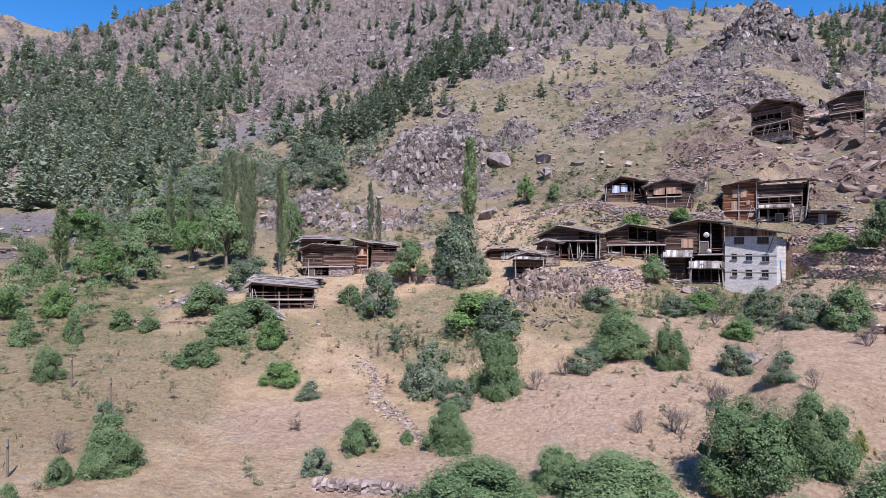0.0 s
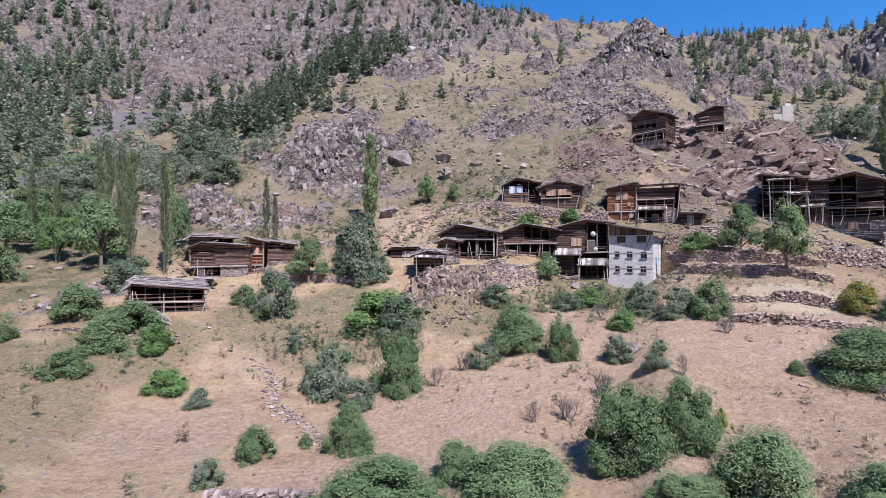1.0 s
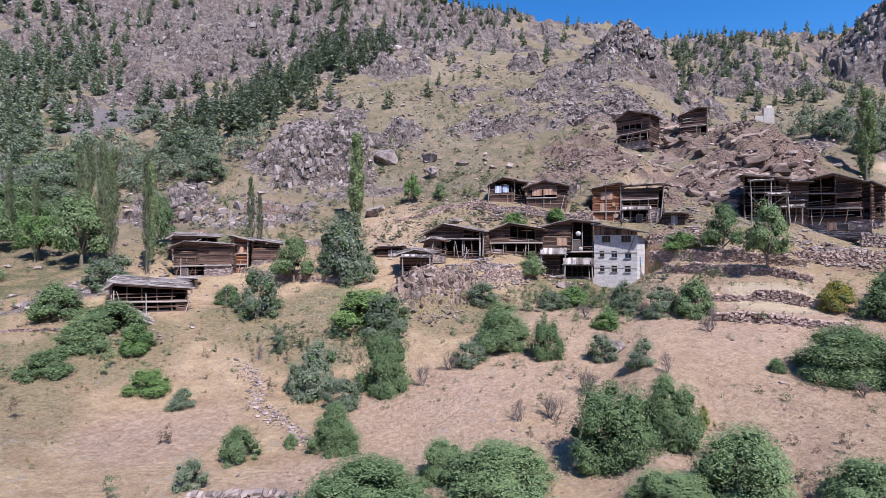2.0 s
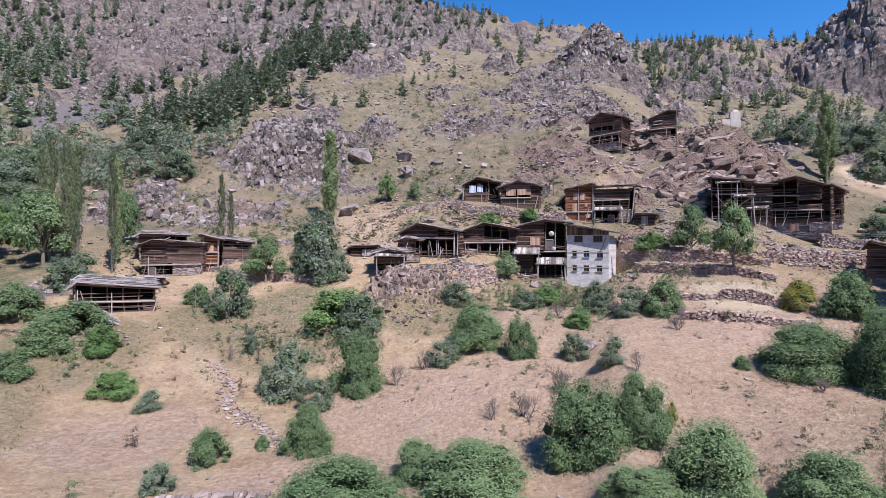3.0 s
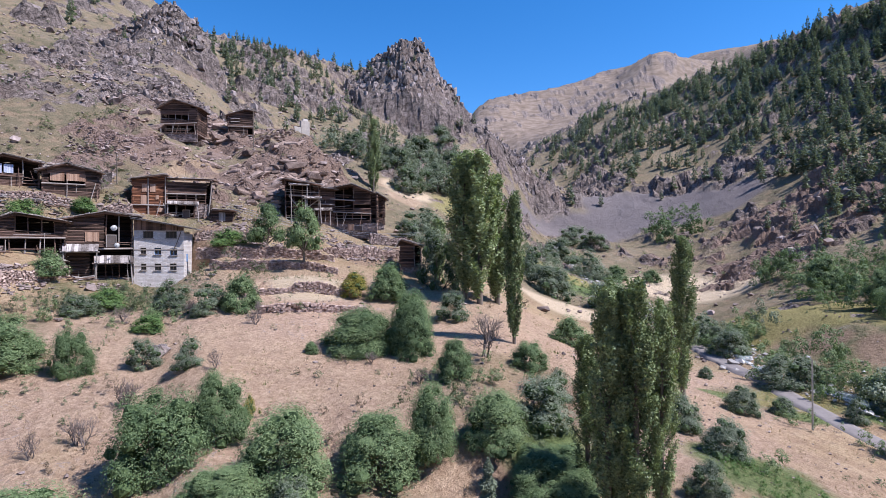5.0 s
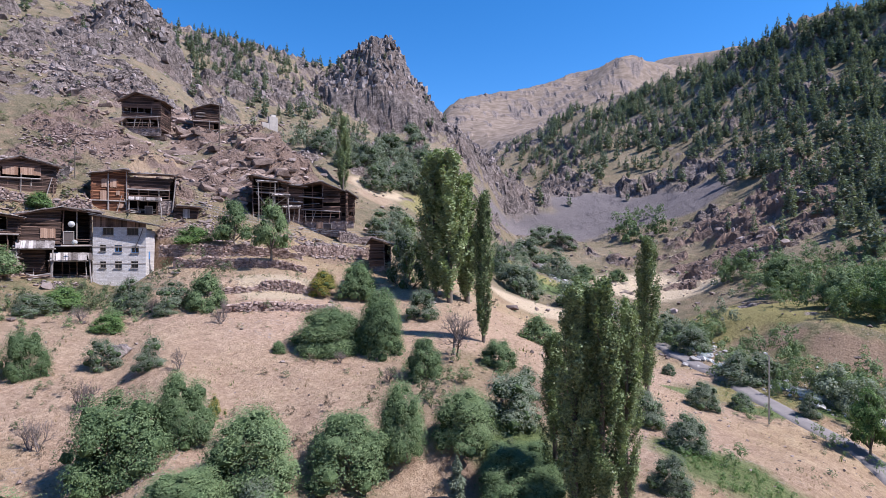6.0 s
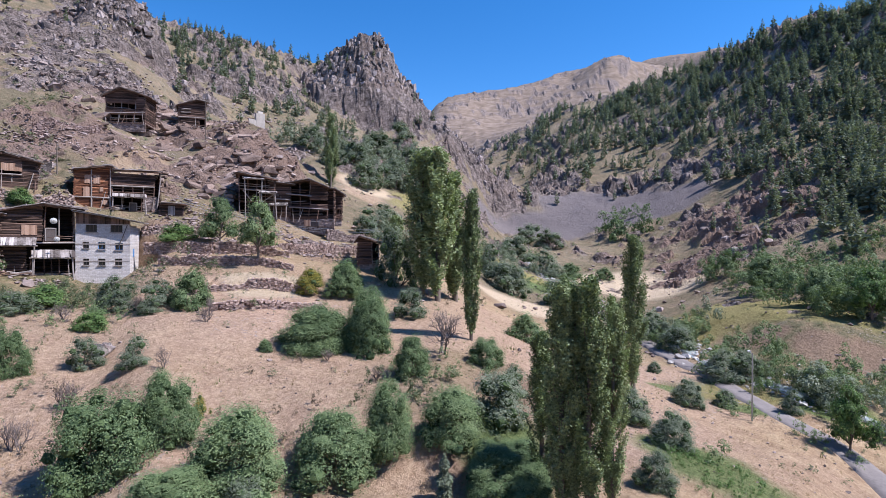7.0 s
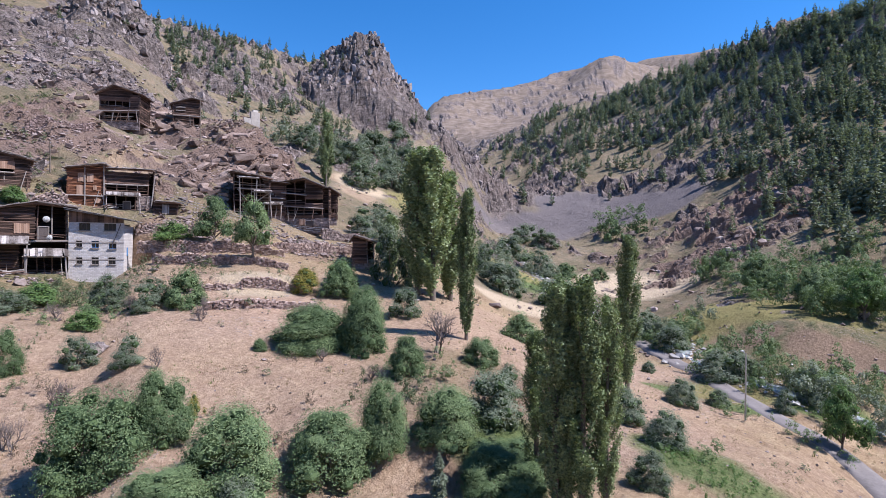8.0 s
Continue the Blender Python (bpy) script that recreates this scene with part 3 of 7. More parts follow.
def draped_strip(name, line, width, lift, mat, across=5, wobble=0.15):
    """A band laid on the ground along a line, with edges that dive into it."""
    way = np.gradient(line, axis=0)
    way /= np.hypot(way[:, 0], way[:, 1])[:, None]
    side = np.stack([way[:, 1], -way[:, 0]], 1)
    g = np.random.default_rng(5)
    rows = []
    for k in range(across + 2):
        t = (k - 0.5) / across * 2 - 1 if 0 < k < across + 1 else (-1.05 if k == 0 else 1.05)
        t = np.clip(t, -1.05, 1.05) + (g.normal(size=len(line)) * wobble * 0.3 if k in (0, across + 1) else 0)
        xy = line + side * (np.asarray(t) * width / 2).reshape(-1, 1)
        z = base_height(line[:, 0], line[:, 1]) * 0.6 + base_height(xy[:, 0], xy[:, 1]) * 0.4 + lift
        rows.append(np.column_stack([xy, z - (0.6 if k in (0, across + 1) else 0)]))
    v = np.stack(rows, 1)
    n, m = v.shape[:2]
    i, j = np.meshgrid(np.arange(n - 1), np.arange(m - 1), indexing="ij")
    f = np.stack([i * m + j, i * m + j + 1, (i + 1) * m + j + 1, (i + 1) * m + j], -1).reshape(-1, 4)
    return new(name, mesh_of(name, v.reshape(-1, 3), f, mat, True))


DIRT = plain("packed_gravel", (0.13, 0.115, 0.11), (0.26, 0.23, 0.22), 1.2, 0.95, relief=0.5, depth=0.05)
WATER = plain("shallow_water", (0.10, 0.14, 0.14), (0.55, 0.6, 0.62), 1.6, 0.12, relief=0.8, depth=0.08)
road_line = smooth_line(ROAD)
tagged(draped_strip("road", road_line, 3.0, 0.22, DIRT), "narrow grey gravel track along the valley floor", "track", kind="structure")
tagged(draped_strip("water", smooth_line(STREAM), 2.6, 0.05, WATER), "shallow rushing stream between pale stones", "stream", kind="structure")


# ---- plants ----
rng = np.random.default_rng(7)


def part(name, me, parent, label=""):
    """One mesh object under a thing or a part."""
    ob = new(name, me)
    ob.parent = parent
    return tagged(ob, label) if label else ob


def tube(points, radii, sides=6):
    """Corners and faces of a tapered stem along points."""
    verts, faces = [], []
    points = [Vector(p) for p in points]
    for k, p in enumerate(points):
        way = (points[min(k + 1, len(points) - 1)] - points[max(k - 1, 0)]).normalized()
        u = way.orthogonal().normalized()
        v = way.cross(u)
        for s in range(sides):
            t = 2 * math.pi * s / sides
            verts.append(p + (u * math.cos(t) + v * math.sin(t)) * radii[k])
        if k:
            b = (k - 1) * sides
            faces += [(b + s, b + (s + 1) % sides, b + sides + (s + 1) % sides, b + sides + s) for s in range(sides)]
    return [tuple(v) for v in verts], faces


def joined(pieces):
    verts, faces = [], []
    for v, f in pieces:
        b = len(verts)
        verts += list(v)
        faces += [tuple(i + b for i in q) for q in f]
    return verts, faces


def leaf_quads(centres, normals, size, rng, long=1.5):
    """Small three-cornered leaf sprays at the centres."""
    n = len(centres)
    a = rng.normal(size=(n, 3))
    u = np.cross(normals, a)
    u /= np.linalg.norm(u, axis=1, keepdims=True) + 1e-9
    v = np.cross(normals, u)
    s = size * rng.uniform(0.6, 1.35, (n, 1))
    u, v = u * s, v * s * long
    corners = np.stack([centres - v + u * 0.75, centres + v, centres - v * 0.8 - u * 0.75], 1)
    return corners.reshape(-1, 3), np.arange(n * 3).reshape(-1, 3)


def shrub_crown(seed, lumps, leaves, size, lobed=1.0):
    """Leaf positions on an uneven heap of clumps inside a unit-wide crown that reaches from 0.1 to 1 high."""
    g = np.random.default_rng(seed)
    t, up = g.uniform(0, 2 * math.pi, lumps), g.uniform(0.0, 1.0, lumps) ** 1.2
    lobes = 1 + lobed * 0.16 * np.cos(2 * t + g.uniform(0, 6)) + lobed * 0.14 * np.cos(3 * t + g.uniform(0, 6))
    reach = 0.42 * np.sqrt(np.clip(1 - up ** 1.8, 0.02, 1)) * g.uniform(0.2, 1.0, lumps) ** 0.45 * lobes
    cen = np.stack([np.cos(t) * reach, np.sin(t) * reach, 0.05 + up * 0.74 * g.uniform(0.75, 1.05, lumps)], 1)
    rad = g.uniform(0.1, 0.2, lumps)
    pick = g.integers(0, lumps, leaves)
    way = g.normal(size=(leaves, 3))
    way /= np.linalg.norm(way, axis=1, keepdims=True)
    way[:, 2] = np.where(way[:, 2] < -0.5, -way[:, 2], way[:, 2])
    reach = g.uniform(0.6, 1.0, (leaves, 1)) ** 0.6 * (1 + 0.3 * np.abs(g.normal(size=(leaves, 1))) * (g.random((leaves, 1)) < 0.15))
    pos = cen[pick] + way * rad[pick][:, None] * reach
    pos[:, 2] = np.abs(pos[:, 2] - 0.01) + 0.01
    wide, high = np.quantile(np.hypot(pos[:, 0], pos[:, 1]), 0.95) * 2, np.quantile(pos[:, 2], 0.985)
    pos, cen, rad = pos / (wide, wide, high), cen / (wide, wide, high), rad / max(wide, high)
    out = pos - (0, 0, 0.42)
    out /= np.linalg.norm(out, axis=1, keepdims=True)
    nor = way * 0.7 + out * 0.5 + g.normal(size=(leaves, 3)) * 0.38 + (0, 0, 0.3)
    nor /= np.linalg.norm(nor, axis=1, keepdims=True)
    return pos, nor, cen, rad


GOLDEN = (1 + 5 ** 0.5) / 2
KNOT_VERTS = np.array([(-1, GOLDEN, 0), (1, GOLDEN, 0), (-1, -GOLDEN, 0), (1, -GOLDEN, 0), (0, -1, GOLDEN), (0, 1, GOLDEN), (0, -1, -GOLDEN), (0, 1, -GOLDEN), (GOLDEN, 0, -1), (GOLDEN, 0, 1), (-GOLDEN, 0, -1), (-GOLDEN, 0, 1)]) / 1.902
KNOT_FACES = [(0, 11, 5), (0, 5, 1), (0, 1, 7), (0, 7, 10), (0, 10, 11), (1, 5, 9), (5, 11, 4), (11, 10, 2), (10, 7, 6), (7, 1, 8), (3, 9, 4), (3, 4, 2), (3, 2, 6), (3, 6, 8), (3, 8, 9), (4, 9, 5), (2, 4, 11), (6, 2, 10), (8, 6, 7), (9, 8, 1)]


def make_shrub(name, label, category, leaf, seed, leaves=9000, size=0.0135, lumps=50, trunk=0.0, lobed=1.0):
    """A broad-leaved shrub or small tree, one metre wide and one metre high, scaled where it stands."""
    g = np.random.default_rng(seed)
    thing = new(name)
    pos, nor, cen, rad = shrub_crown(seed, lumps, leaves, size, lobed)
    pos[:, 2] = trunk + pos[:, 2] * (1 - trunk)
    v, f = leaf_quads(pos, nor, size, g)
    crown = part("crown", mesh_of("crown", v, f, leaf), thing)
    # solid lumps added to close each clump; their dark green paints the shade inside
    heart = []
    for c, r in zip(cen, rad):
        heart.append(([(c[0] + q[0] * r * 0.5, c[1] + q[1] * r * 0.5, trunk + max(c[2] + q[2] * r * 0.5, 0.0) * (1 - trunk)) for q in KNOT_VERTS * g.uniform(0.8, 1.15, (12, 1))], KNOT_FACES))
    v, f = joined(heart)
    part("inner_foliage", mesh_of("inner_foliage", v, f, LEAF_SHADE), crown)
    stems = []
    for k in range(7 if trunk < 0.1 else 9):
        c = cen[k % len(cen)]
        top = Vector((c[0], c[1], trunk + c[2] * (1 - trunk)))
        root = Vector((g.normal() * 0.03, g.normal() * 0.03, -0.06)) if trunk < 0.1 else Vector((0, 0, trunk * 0.9))
        mid = root.lerp(top, 0.5) + Vector((g.normal() * 0.03, g.normal() * 0.03, 0.03))
        stems.append(tube([root, mid, top], [0.018, 0.012, 0.004], 5))
    if trunk >= 0.1:
        stems.append(tube([(0, 0, -0.06), (0.01, 0.01, trunk * 0.5), (0, 0, trunk)], [0.035, 0.03, 0.022], 7))
    v, f = joined(stems)
    part("trunk", mesh_of("trunk", v, f, BARK, True), thing)
    return tagged(thing, label, category)


def make_poplar(name, label, seed, leaf=None, leaves=9000, size=0.007, thin=0.0):
    """A columnar poplar one metre high."""
    g = np.random.default_rng(seed)
    thing = new(name)
    k = 90
    h = np.sort(g.uniform(0.03, 0.98, k))
    wide = 0.055 * np.sin(np.clip(h * 1.06, 0, 1) ** 0.75 * math.pi) ** 0.6 + 0.008
    ang = g.uniform(0, 2 * math.pi, k)
    base = np.stack([np.cos(ang) * wide * 0.35, np.sin(ang) * wide * 0.35, h], 1)
    tip = base + np.stack([np.cos(ang) * wide * 0.75, np.sin(ang) * wide * 0.75, g.uniform(0.09, 0.2, k)], 1)
    tip[:, 2] = np.minimum(tip[:, 2], 0.94 + 0.06 * g.random(k))
    pick = g.integers(0, k, leaves)
    t = g.uniform(0, 1.0, (leaves, 1))
    pos = base[pick] * (1 - t) + tip[pick] * t + g.normal(size=(leaves, 3)) * (0.0075, 0.0075, 0.012)
    out = pos * (1, 1, 0)
    out /= np.linalg.norm(out, axis=1, keepdims=True) + 1e-6
    nor = out + g.normal(size=(leaves, 3)) * 0.5
    nor /= np.linalg.norm(nor, axis=1, keepdims=True)
    if thin:
        keep = g.random(leaves) > thin * 2.2 * (1 - pos[:, 2])
        pos, nor = pos[keep], nor[keep]
    v, f = leaf_quads(pos, nor, size, g, 1.3)
    v = v * (7, 7, 1)
    part("crown", mesh_of("crown", v, f, leaf or LEAF_POPLAR), thing)
    stems = [tube([(0, 0, -0.03), (0.003, 0, 0.3), (0, 0.003, 0.65), (0, 0, 0.97)], [0.013, 0.010, 0.006, 0.0015], 6)]
    for b in range(0, k, 2):
        stems.append(tube([(0, 0, base[b][2] - 0.01), base[b] * 0.5 + tip[b] * 0.5, tip[b]], [0.003, 0.002, 0.0008], 4))
    v, f = joined(stems)
    part("trunk", mesh_of("trunk", np.array(v) * (7, 7, 1), f, BARK, True), thing)
    return tagged(thing, label, "poplar tree")


def make_bare(name, label, category, seed, upright=0.6):
    """A leafless tree or shrub of forking twigs, one metre high."""
    g = np.random.default_rng(seed)
    thing = new(name)
    limbs, twigs = [], []

    def grow(p, way, length, radius, level):
        mid = p + way * length * 0.5 + Vector(g.normal(size=3)) * length * 0.08
        end = p + way * length + Vector(g.normal(size=3)) * length * 0.1
        (limbs if level < 2 else twigs).append(tube([p, mid, end], [radius, radius * 0.8, radius * 0.55], 5 if level < 2 else 3))
        if level < 4:
            for _ in range(3 if level else 5):
                w = (way + Vector(g.normal(size=3)) * 0.55 + Vector((0, 0, upright * 0.25))).normalized()
                grow(p.lerp(end, g.uniform(0.5, 1.0)), w, length * g.uniform(0.55, 0.8), radius * 0.55, level + 1)

    for s in range(3):
        grow(Vector((g.normal() * 0.03, g.normal() * 0.03, -0.05)), Vector((g.normal() * 0.35, g.normal() * 0.35, 1)).normalized(), 0.36, 0.022, 0)
    v, f = joined(limbs)
    part("trunk", mesh_of("trunk", v, f, DEAD_WOOD, True), thing)
    v, f = joined(twigs)
    part("twig_mass", mesh_of("twig_mass", v, f, DEAD_WOOD), thing)
    return tagged(thing, label, category)


def conifer_arrays(seed, sprays=70, wide=0.19):
    """Corners and faces of the needles of a pine one metre high: small tufts along uneven whorls of branches."""
    g = np.random.default_rng(seed)
    h = g.uniform(0.0, 1.0, sprays) ** 1.15 * 0.86 + 0.12
    lop = 1 + 0.3 * np.sin(h * g.uniform(18, 26) + g.uniform(0, 6))
    reach = wide * (1.02 - h) ** 0.62 * np.clip(h * 4.5, 0.45, 1) * lop * g.uniform(0.7, 1.15, sprays) + 0.01
    ang = g.uniform(0, 2 * math.pi, sprays)
    c, w = np.cos(ang), np.sin(ang)
    inner, drop, roll = g.uniform(0.05, 0.45, sprays), g.uniform(-0.1, 0.45, sprays), g.normal(size=sprays) * 0.9
    root = np.stack([c * reach * inner, w * reach * inner, h + 0.0 * h], 1)
    tip = np.stack([c * reach, w * reach, h - reach * drop], 1)
    side = np.stack([-w * np.cos(roll), c * np.cos(roll), np.sin(roll)], 1) * (reach * 0.26 + 0.012)[:, None]
    mid = root * 0.55 + tip * 0.45
    v = np.stack([root + (root - mid) * 0.2 - side * 0.5, mid + side, tip], 1).reshape(-1, 3)
    top = np.array([(-0.012, 0, 0.88), (0.012, 0, 0.88), (0, 0, 1.0), (0, -0.012, 0.88), (0, 0.012, 0.88), (0, 0, 1.0)])
    v = np.concatenate([v, top])
    return v, np.arange(len(v)).reshape(-1, 3)


def make_pine(name, label, seed):
    thing = new(name)
    v, f = conifer_arrays(seed, 1500, 0.2)
    part("crown", mesh_of("crown", v, f, NEEDLES), thing)
    v, f = tube([(0, 0, -0.04), (0, 0, 0.5), (0, 0, 0.97)], [0.018, 0.011, 0.002], 6)
    part("trunk", mesh_of("trunk", v, f, BARK, True), thing)
    return tagged(thing, label, "pine tree")


def plant(kinds, group, spots_list):
    """Stand copies of the kinds at (x, y, height, width)."""
    for k, (x, y, h, w) in enumerate(spots_list):
        src = kinds[k % len(kinds)]
        sink = 0.11 * h if "shrub" in src.name and "dead" not in src.name else 0.05
        ob = copy_thing(src, pose(x, y, height_at(x, y) - sink, 0, 0, 47.0 * k + 13 * x))
        ob.scale = (w, w, h * 0.88 if "shrub" in src.name and "dead" not in src.name else h)
        ob["group"] = group


def retire(kinds):
    for ob in kinds:
        for o in (*ob.children_recursive, ob):
            bpy.data.objects.remove(o)


BIG_SHRUBS = [make_shrub("walnut_shrub", "broad dense green shrub in the meadow", "shrub", LEAF, 90 + s, 26000, 0.0082, 80) for s in range(4)]
SHRUBS = [make_shrub("walnut_shrub", "dense dark green broad-leaved shrub on the dry slope", "shrub", LEAF, 100 + s) for s in range(4)]
ROUNDS = [make_shrub("round_shrub", "dense rounded olive-green shrub beside the track", "shrub", LEAF_GREY, 130 + s, 13000, 0.0105, 70, 0.0, 0.2) for s in range(2)]
GREYS = [make_shrub("willow_shrub", "loose grey-green willow shrub on the dry slope", "shrub", LEAF_GREY, 120 + s, 6500, 0.0128, 36) for s in range(3)]
TREES = [make_shrub("orchard_tree", "small green orchard tree with a short trunk", "tree", LEAF_BRIGHT if s == 2 else LEAF, 140 + s, 8000, 0.0135, 36, 0.2) for s in range(3)]
YELLOWS = [make_shrub("yellowing_shrub", "yellowing green shrub beside larger bushes", "shrub", LEAF_YELLOW, 160, 5500, 0.013, 28)]
BRIGHTS = [make_shrub("fresh_shrub", "bright green leafy shrub on the dry slope", "shrub", LEAF_BRIGHT, 170 + s) for s in range(2)]
POPLARS = [make_poplar("poplar_tree", "tall narrow green poplar tree", 180 + s, None, 16000, 0.0056) for s in range(3)]
NEAR_POPLARS = [make_poplar("poplar_tree", "tall narrow poplar with thin lower branches", 190 + s, None, 27000, 0.0042) for s in range(2)]
THIN_POPLARS = [make_poplar("poplar_tree", "half bare slender poplar tree", 200 + s, LEAF_OLIVE, 7000, 0.0066, 0.4) for s in range(2)]
BARES = [make_bare("dead_shrub", "leafless grey-brown thorny shrub", "dead shrub", 210 + s) for s in range(3)]
PINES = [make_pine("pine_tree", "dark green pine standing on the rocky slope", 220 + s) for s in range(3)]

plant(BIG_SHRUBS, "dark green shrubs on the slope", [
    (2.1, 32.7, 3.5, 8.4), (7.5, 35.6, 3.2, 3.3), (10.4, 32.1, 4.1, 7.3), (21.9, 52.3, 5.0, 3.5), (18.8, 56.8, 5.8, 7.1), (5.3, 52.0, 7.0, 5.3),
    (0.5, 41.7, 4.3, 3.7), (-36.0, 49.4, 3.6, 2.9), (-21.0, 34.3, 4.3, 3.9), (42.0, 36.6, 5.2, 7.0), (43.7, 31.7, 6.5, 5.0), (18.7, 33.3, 6.7, 6.1),
    (22.2, 32.1, 5.3, 4.1), (22.5, 25.8, 5.4, 6.4), (26.8, 22.1, 4.7, 5.8), (18.4, 26.2, 2.4, 4.4), (30.0, 20.0, 5.5, 4.0), (32.8, 16.8, 4.1, 4.9),
    (40.1, 24.5, 4.2, 3.4), (47.1, 20.6, 3.2, 3.7)])
plant(BIG_SHRUBS, "dark green shrubs on the slope", [
    (45.8, 33.5, 7.0, 5.7), (41.8, 37.2, 4.8, 7.9), (31.1, 12.8, 3.2, 4.4), (33.2, 12.2, 2.4, 3.4), (30.4, 10.3, 2.5, 3.4)])
plant(SHRUBS, "dark green shrubs on the slope", [
    (-6.3, 41.1, 2.9, 2.9), (-2.8, 42.8, 1.2, 1.3), (-31.9, 72.8, 4.8, 6.4), (-40.9, 68.5, 3.2, 3.2), (-37.0, 68.0, 2.3, 2.7), (-41.8, 61.2, 4.5, 2.4),
    (-22.2, 31.4, 1.9, 1.5), (-22.9, 28.5, 1.3, 1.1), (-13.6, 79.4, 3.6, 3.8), (32.4, 83.5, 4.0, 4.7), (-26.1, 57.6, 2.9, 4.7), (-25.6, 63.9, 4.0, 5.3),
    (-24.2, 68.4, 4.2, 7.0), (-45.0, 58.0, 3.3, 3.3), (41.9, 55.9, 5.2, 4.9), (37.8, 39.6, 1.3, 1.4), (58.3, 46.6, 5.9, 5.6), (60.9, 48.0, 5.2, 5.4),
    (38.2, 40.1, 1.2, 1.3), (84.0, -8.7, 3.6, 4.2)])
plant(SHRUBS, "dark green shrubs on the slope", [
    (32.5, 14.1, 2.0, 2.6), (69.2, 24.5, 4.5, 6.1), (188.0, 50.1, 6.4, 8.9), (112.0, 16.2, 6.0, 7.3), (192.3, 39.2, 5.3, 6.5)])
plant(GREYS, "grey-green willow shrubs", [
    (14.0, 53.3, 3.0, 3.7), (-1.0, 53.9, 6.1, 5.8), (6.6, 65.2, 6.6, 7.0), (-8.6, 37.2, 2.3, 2.2), (-12.8, 52.6, 1.9, 3.1), (-9.0, 75.5, 8.1, 6.8),
    (-26.0, 41.7, 2.1, 1.9), (27.7, 43.8, 3.0, 3.1), (26.8, 49.7, 3.4, 3.2), (20.8, 71.9, 4.1, 5.0), (38.9, 65.7, 4.4, 4.8), (-3.0, 54.0, 3.7, 2.6),
    (1.4, 49.7, 3.4, 3.6), (-5.5, 63.7, 2.9, 2.3), (2.4, 86.7, 12.7, 9.9), (5.0, 84.9, 5.8, 5.1), (0.6, 94.3, 6.4, 5.7), (-52.6, 124.4, 8.4, 11.0),
    (-39.4, 159.9, 9.1, 11.2), (-58.5, 195.9, 11.1, 11.3)])
plant(GREYS, "grey-green willow shrubs", [
    (-28.0, 137.4, 7.8, 9.7), (-30.3, 88.2, 5.0, 7.0), (-30.9, 83.4, 5.2, 5.6), (-65.7, 139.6, 9.5, 12.2), (-66.2, 153.1, 10.4, 11.9), (-63.7, 125.7, 8.5, 10.8),
    (-55.0, 121.0, 6.8, 8.0), (39.7, 58.9, 3.9, 5.8), (21.0, 23.6, 2.0, 2.8), (37.5, 15.4, 4.6, 5.1), (42.5, 16.0, 3.1, 3.2), (69.9, 45.8, 11.8, 7.0),
    (56.4, 34.9, 4.5, 4.8), (86.6, 0.9, 5.4, 7.4), (87.3, -1.9, 5.2, 4.8), (103.6, 8.3, 5.9, 6.9), (112.1, 14.1, 7.2, 9.5), (121.3, 45.9, 8.7, 9.2),
    (120.7, 48.5, 8.8, 10.9), (183.0, 58.7, 10.7, 13.5)])
plant(GREYS, "grey-green willow shrubs", [
    (126.1, 35.6, 8.7, 10.6), (73.2, -6.2, 3.5, 3.1), (79.2, -9.6, 3.0, 3.9), (139.0, 102.1, 10.6, 12.2), (158.0, 104.0, 11.7, 13.5), (153.6, 117.8, 9.7, 11.3),
    (189.9, 133.7, 13.0, 16.5), (232.7, 149.9, 14.0, 16.5), (148.6, 134.1, 9.9, 11.3), (141.5, 117.9, 9.2, 9.5), (107.6, 74.8, 7.3, 10.9), (94.3, 69.2, 6.5, 6.9),
    (191.0, 117.4, 12.6, 13.4), (242.8, 75.3, 11.3, 14.8), (188.2, 71.3, 11.3, 14.3), (248.6, 85.6, 11.8, 15.5), (131.7, 56.2, 9.7, 8.6), (37.4, 62.6, 3.2, 4.0),
    (30.3, 70.1, 3.0, 4.5), (38.0, 57.3, 2.6, 3.0)])
plant(BRIGHTS, "fresh green shrubs", [
    (-16.3, 55.2, 2.8, 4.1), (-20.2, 63.6, 3.2, 4.0), (5.2, 69.5, 5.7, 10.0), (42.4, 96.3, 3.0, 4.8), (33.9, 96.5, 3.1, 4.4), (34.5, 72.3, 2.9, 5.5),
    (32.4, 59.0, 2.3, 3.7), (-52.9, 66.2, 3.7, 3.7), (-49.1, 68.7, 4.7, 4.0), (54.6, 76.0, 3.3, 5.4)])
plant(TREES, "small trees round the village", [
    (-5.4, 87.0, 7.1, 6.3), (-39.1, 97.3, 11.0, 9.2), (-46.7, 100.6, 9.1, 6.6), (-56.7, 104.3, 8.3, 9.9), (-51.2, 90.0, 8.1, 6.6), (17.7, 116.1, 5.9, 4.1),
    (23.2, 113.2, 3.6, 2.9), (-30.2, 107.2, 9.7, 5.0), (-54.4, 86.2, 6.8, 7.0), (-63.5, 83.9, 5.7, 5.6), (-61.0, 122.9, 8.3, 9.3), (-73.8, 111.1, 6.3, 7.8),
    (58.5, 71.3, 7.8, 5.6), (57.5, 61.9, 8.1, 5.8), (64.5, -10.2, 6.6, 4.1), (138.3, -6.2, 8.4, 7.5), (119.3, -14.3, 7.3, 5.9), (109.9, -20.1, 8.0, 6.7)])
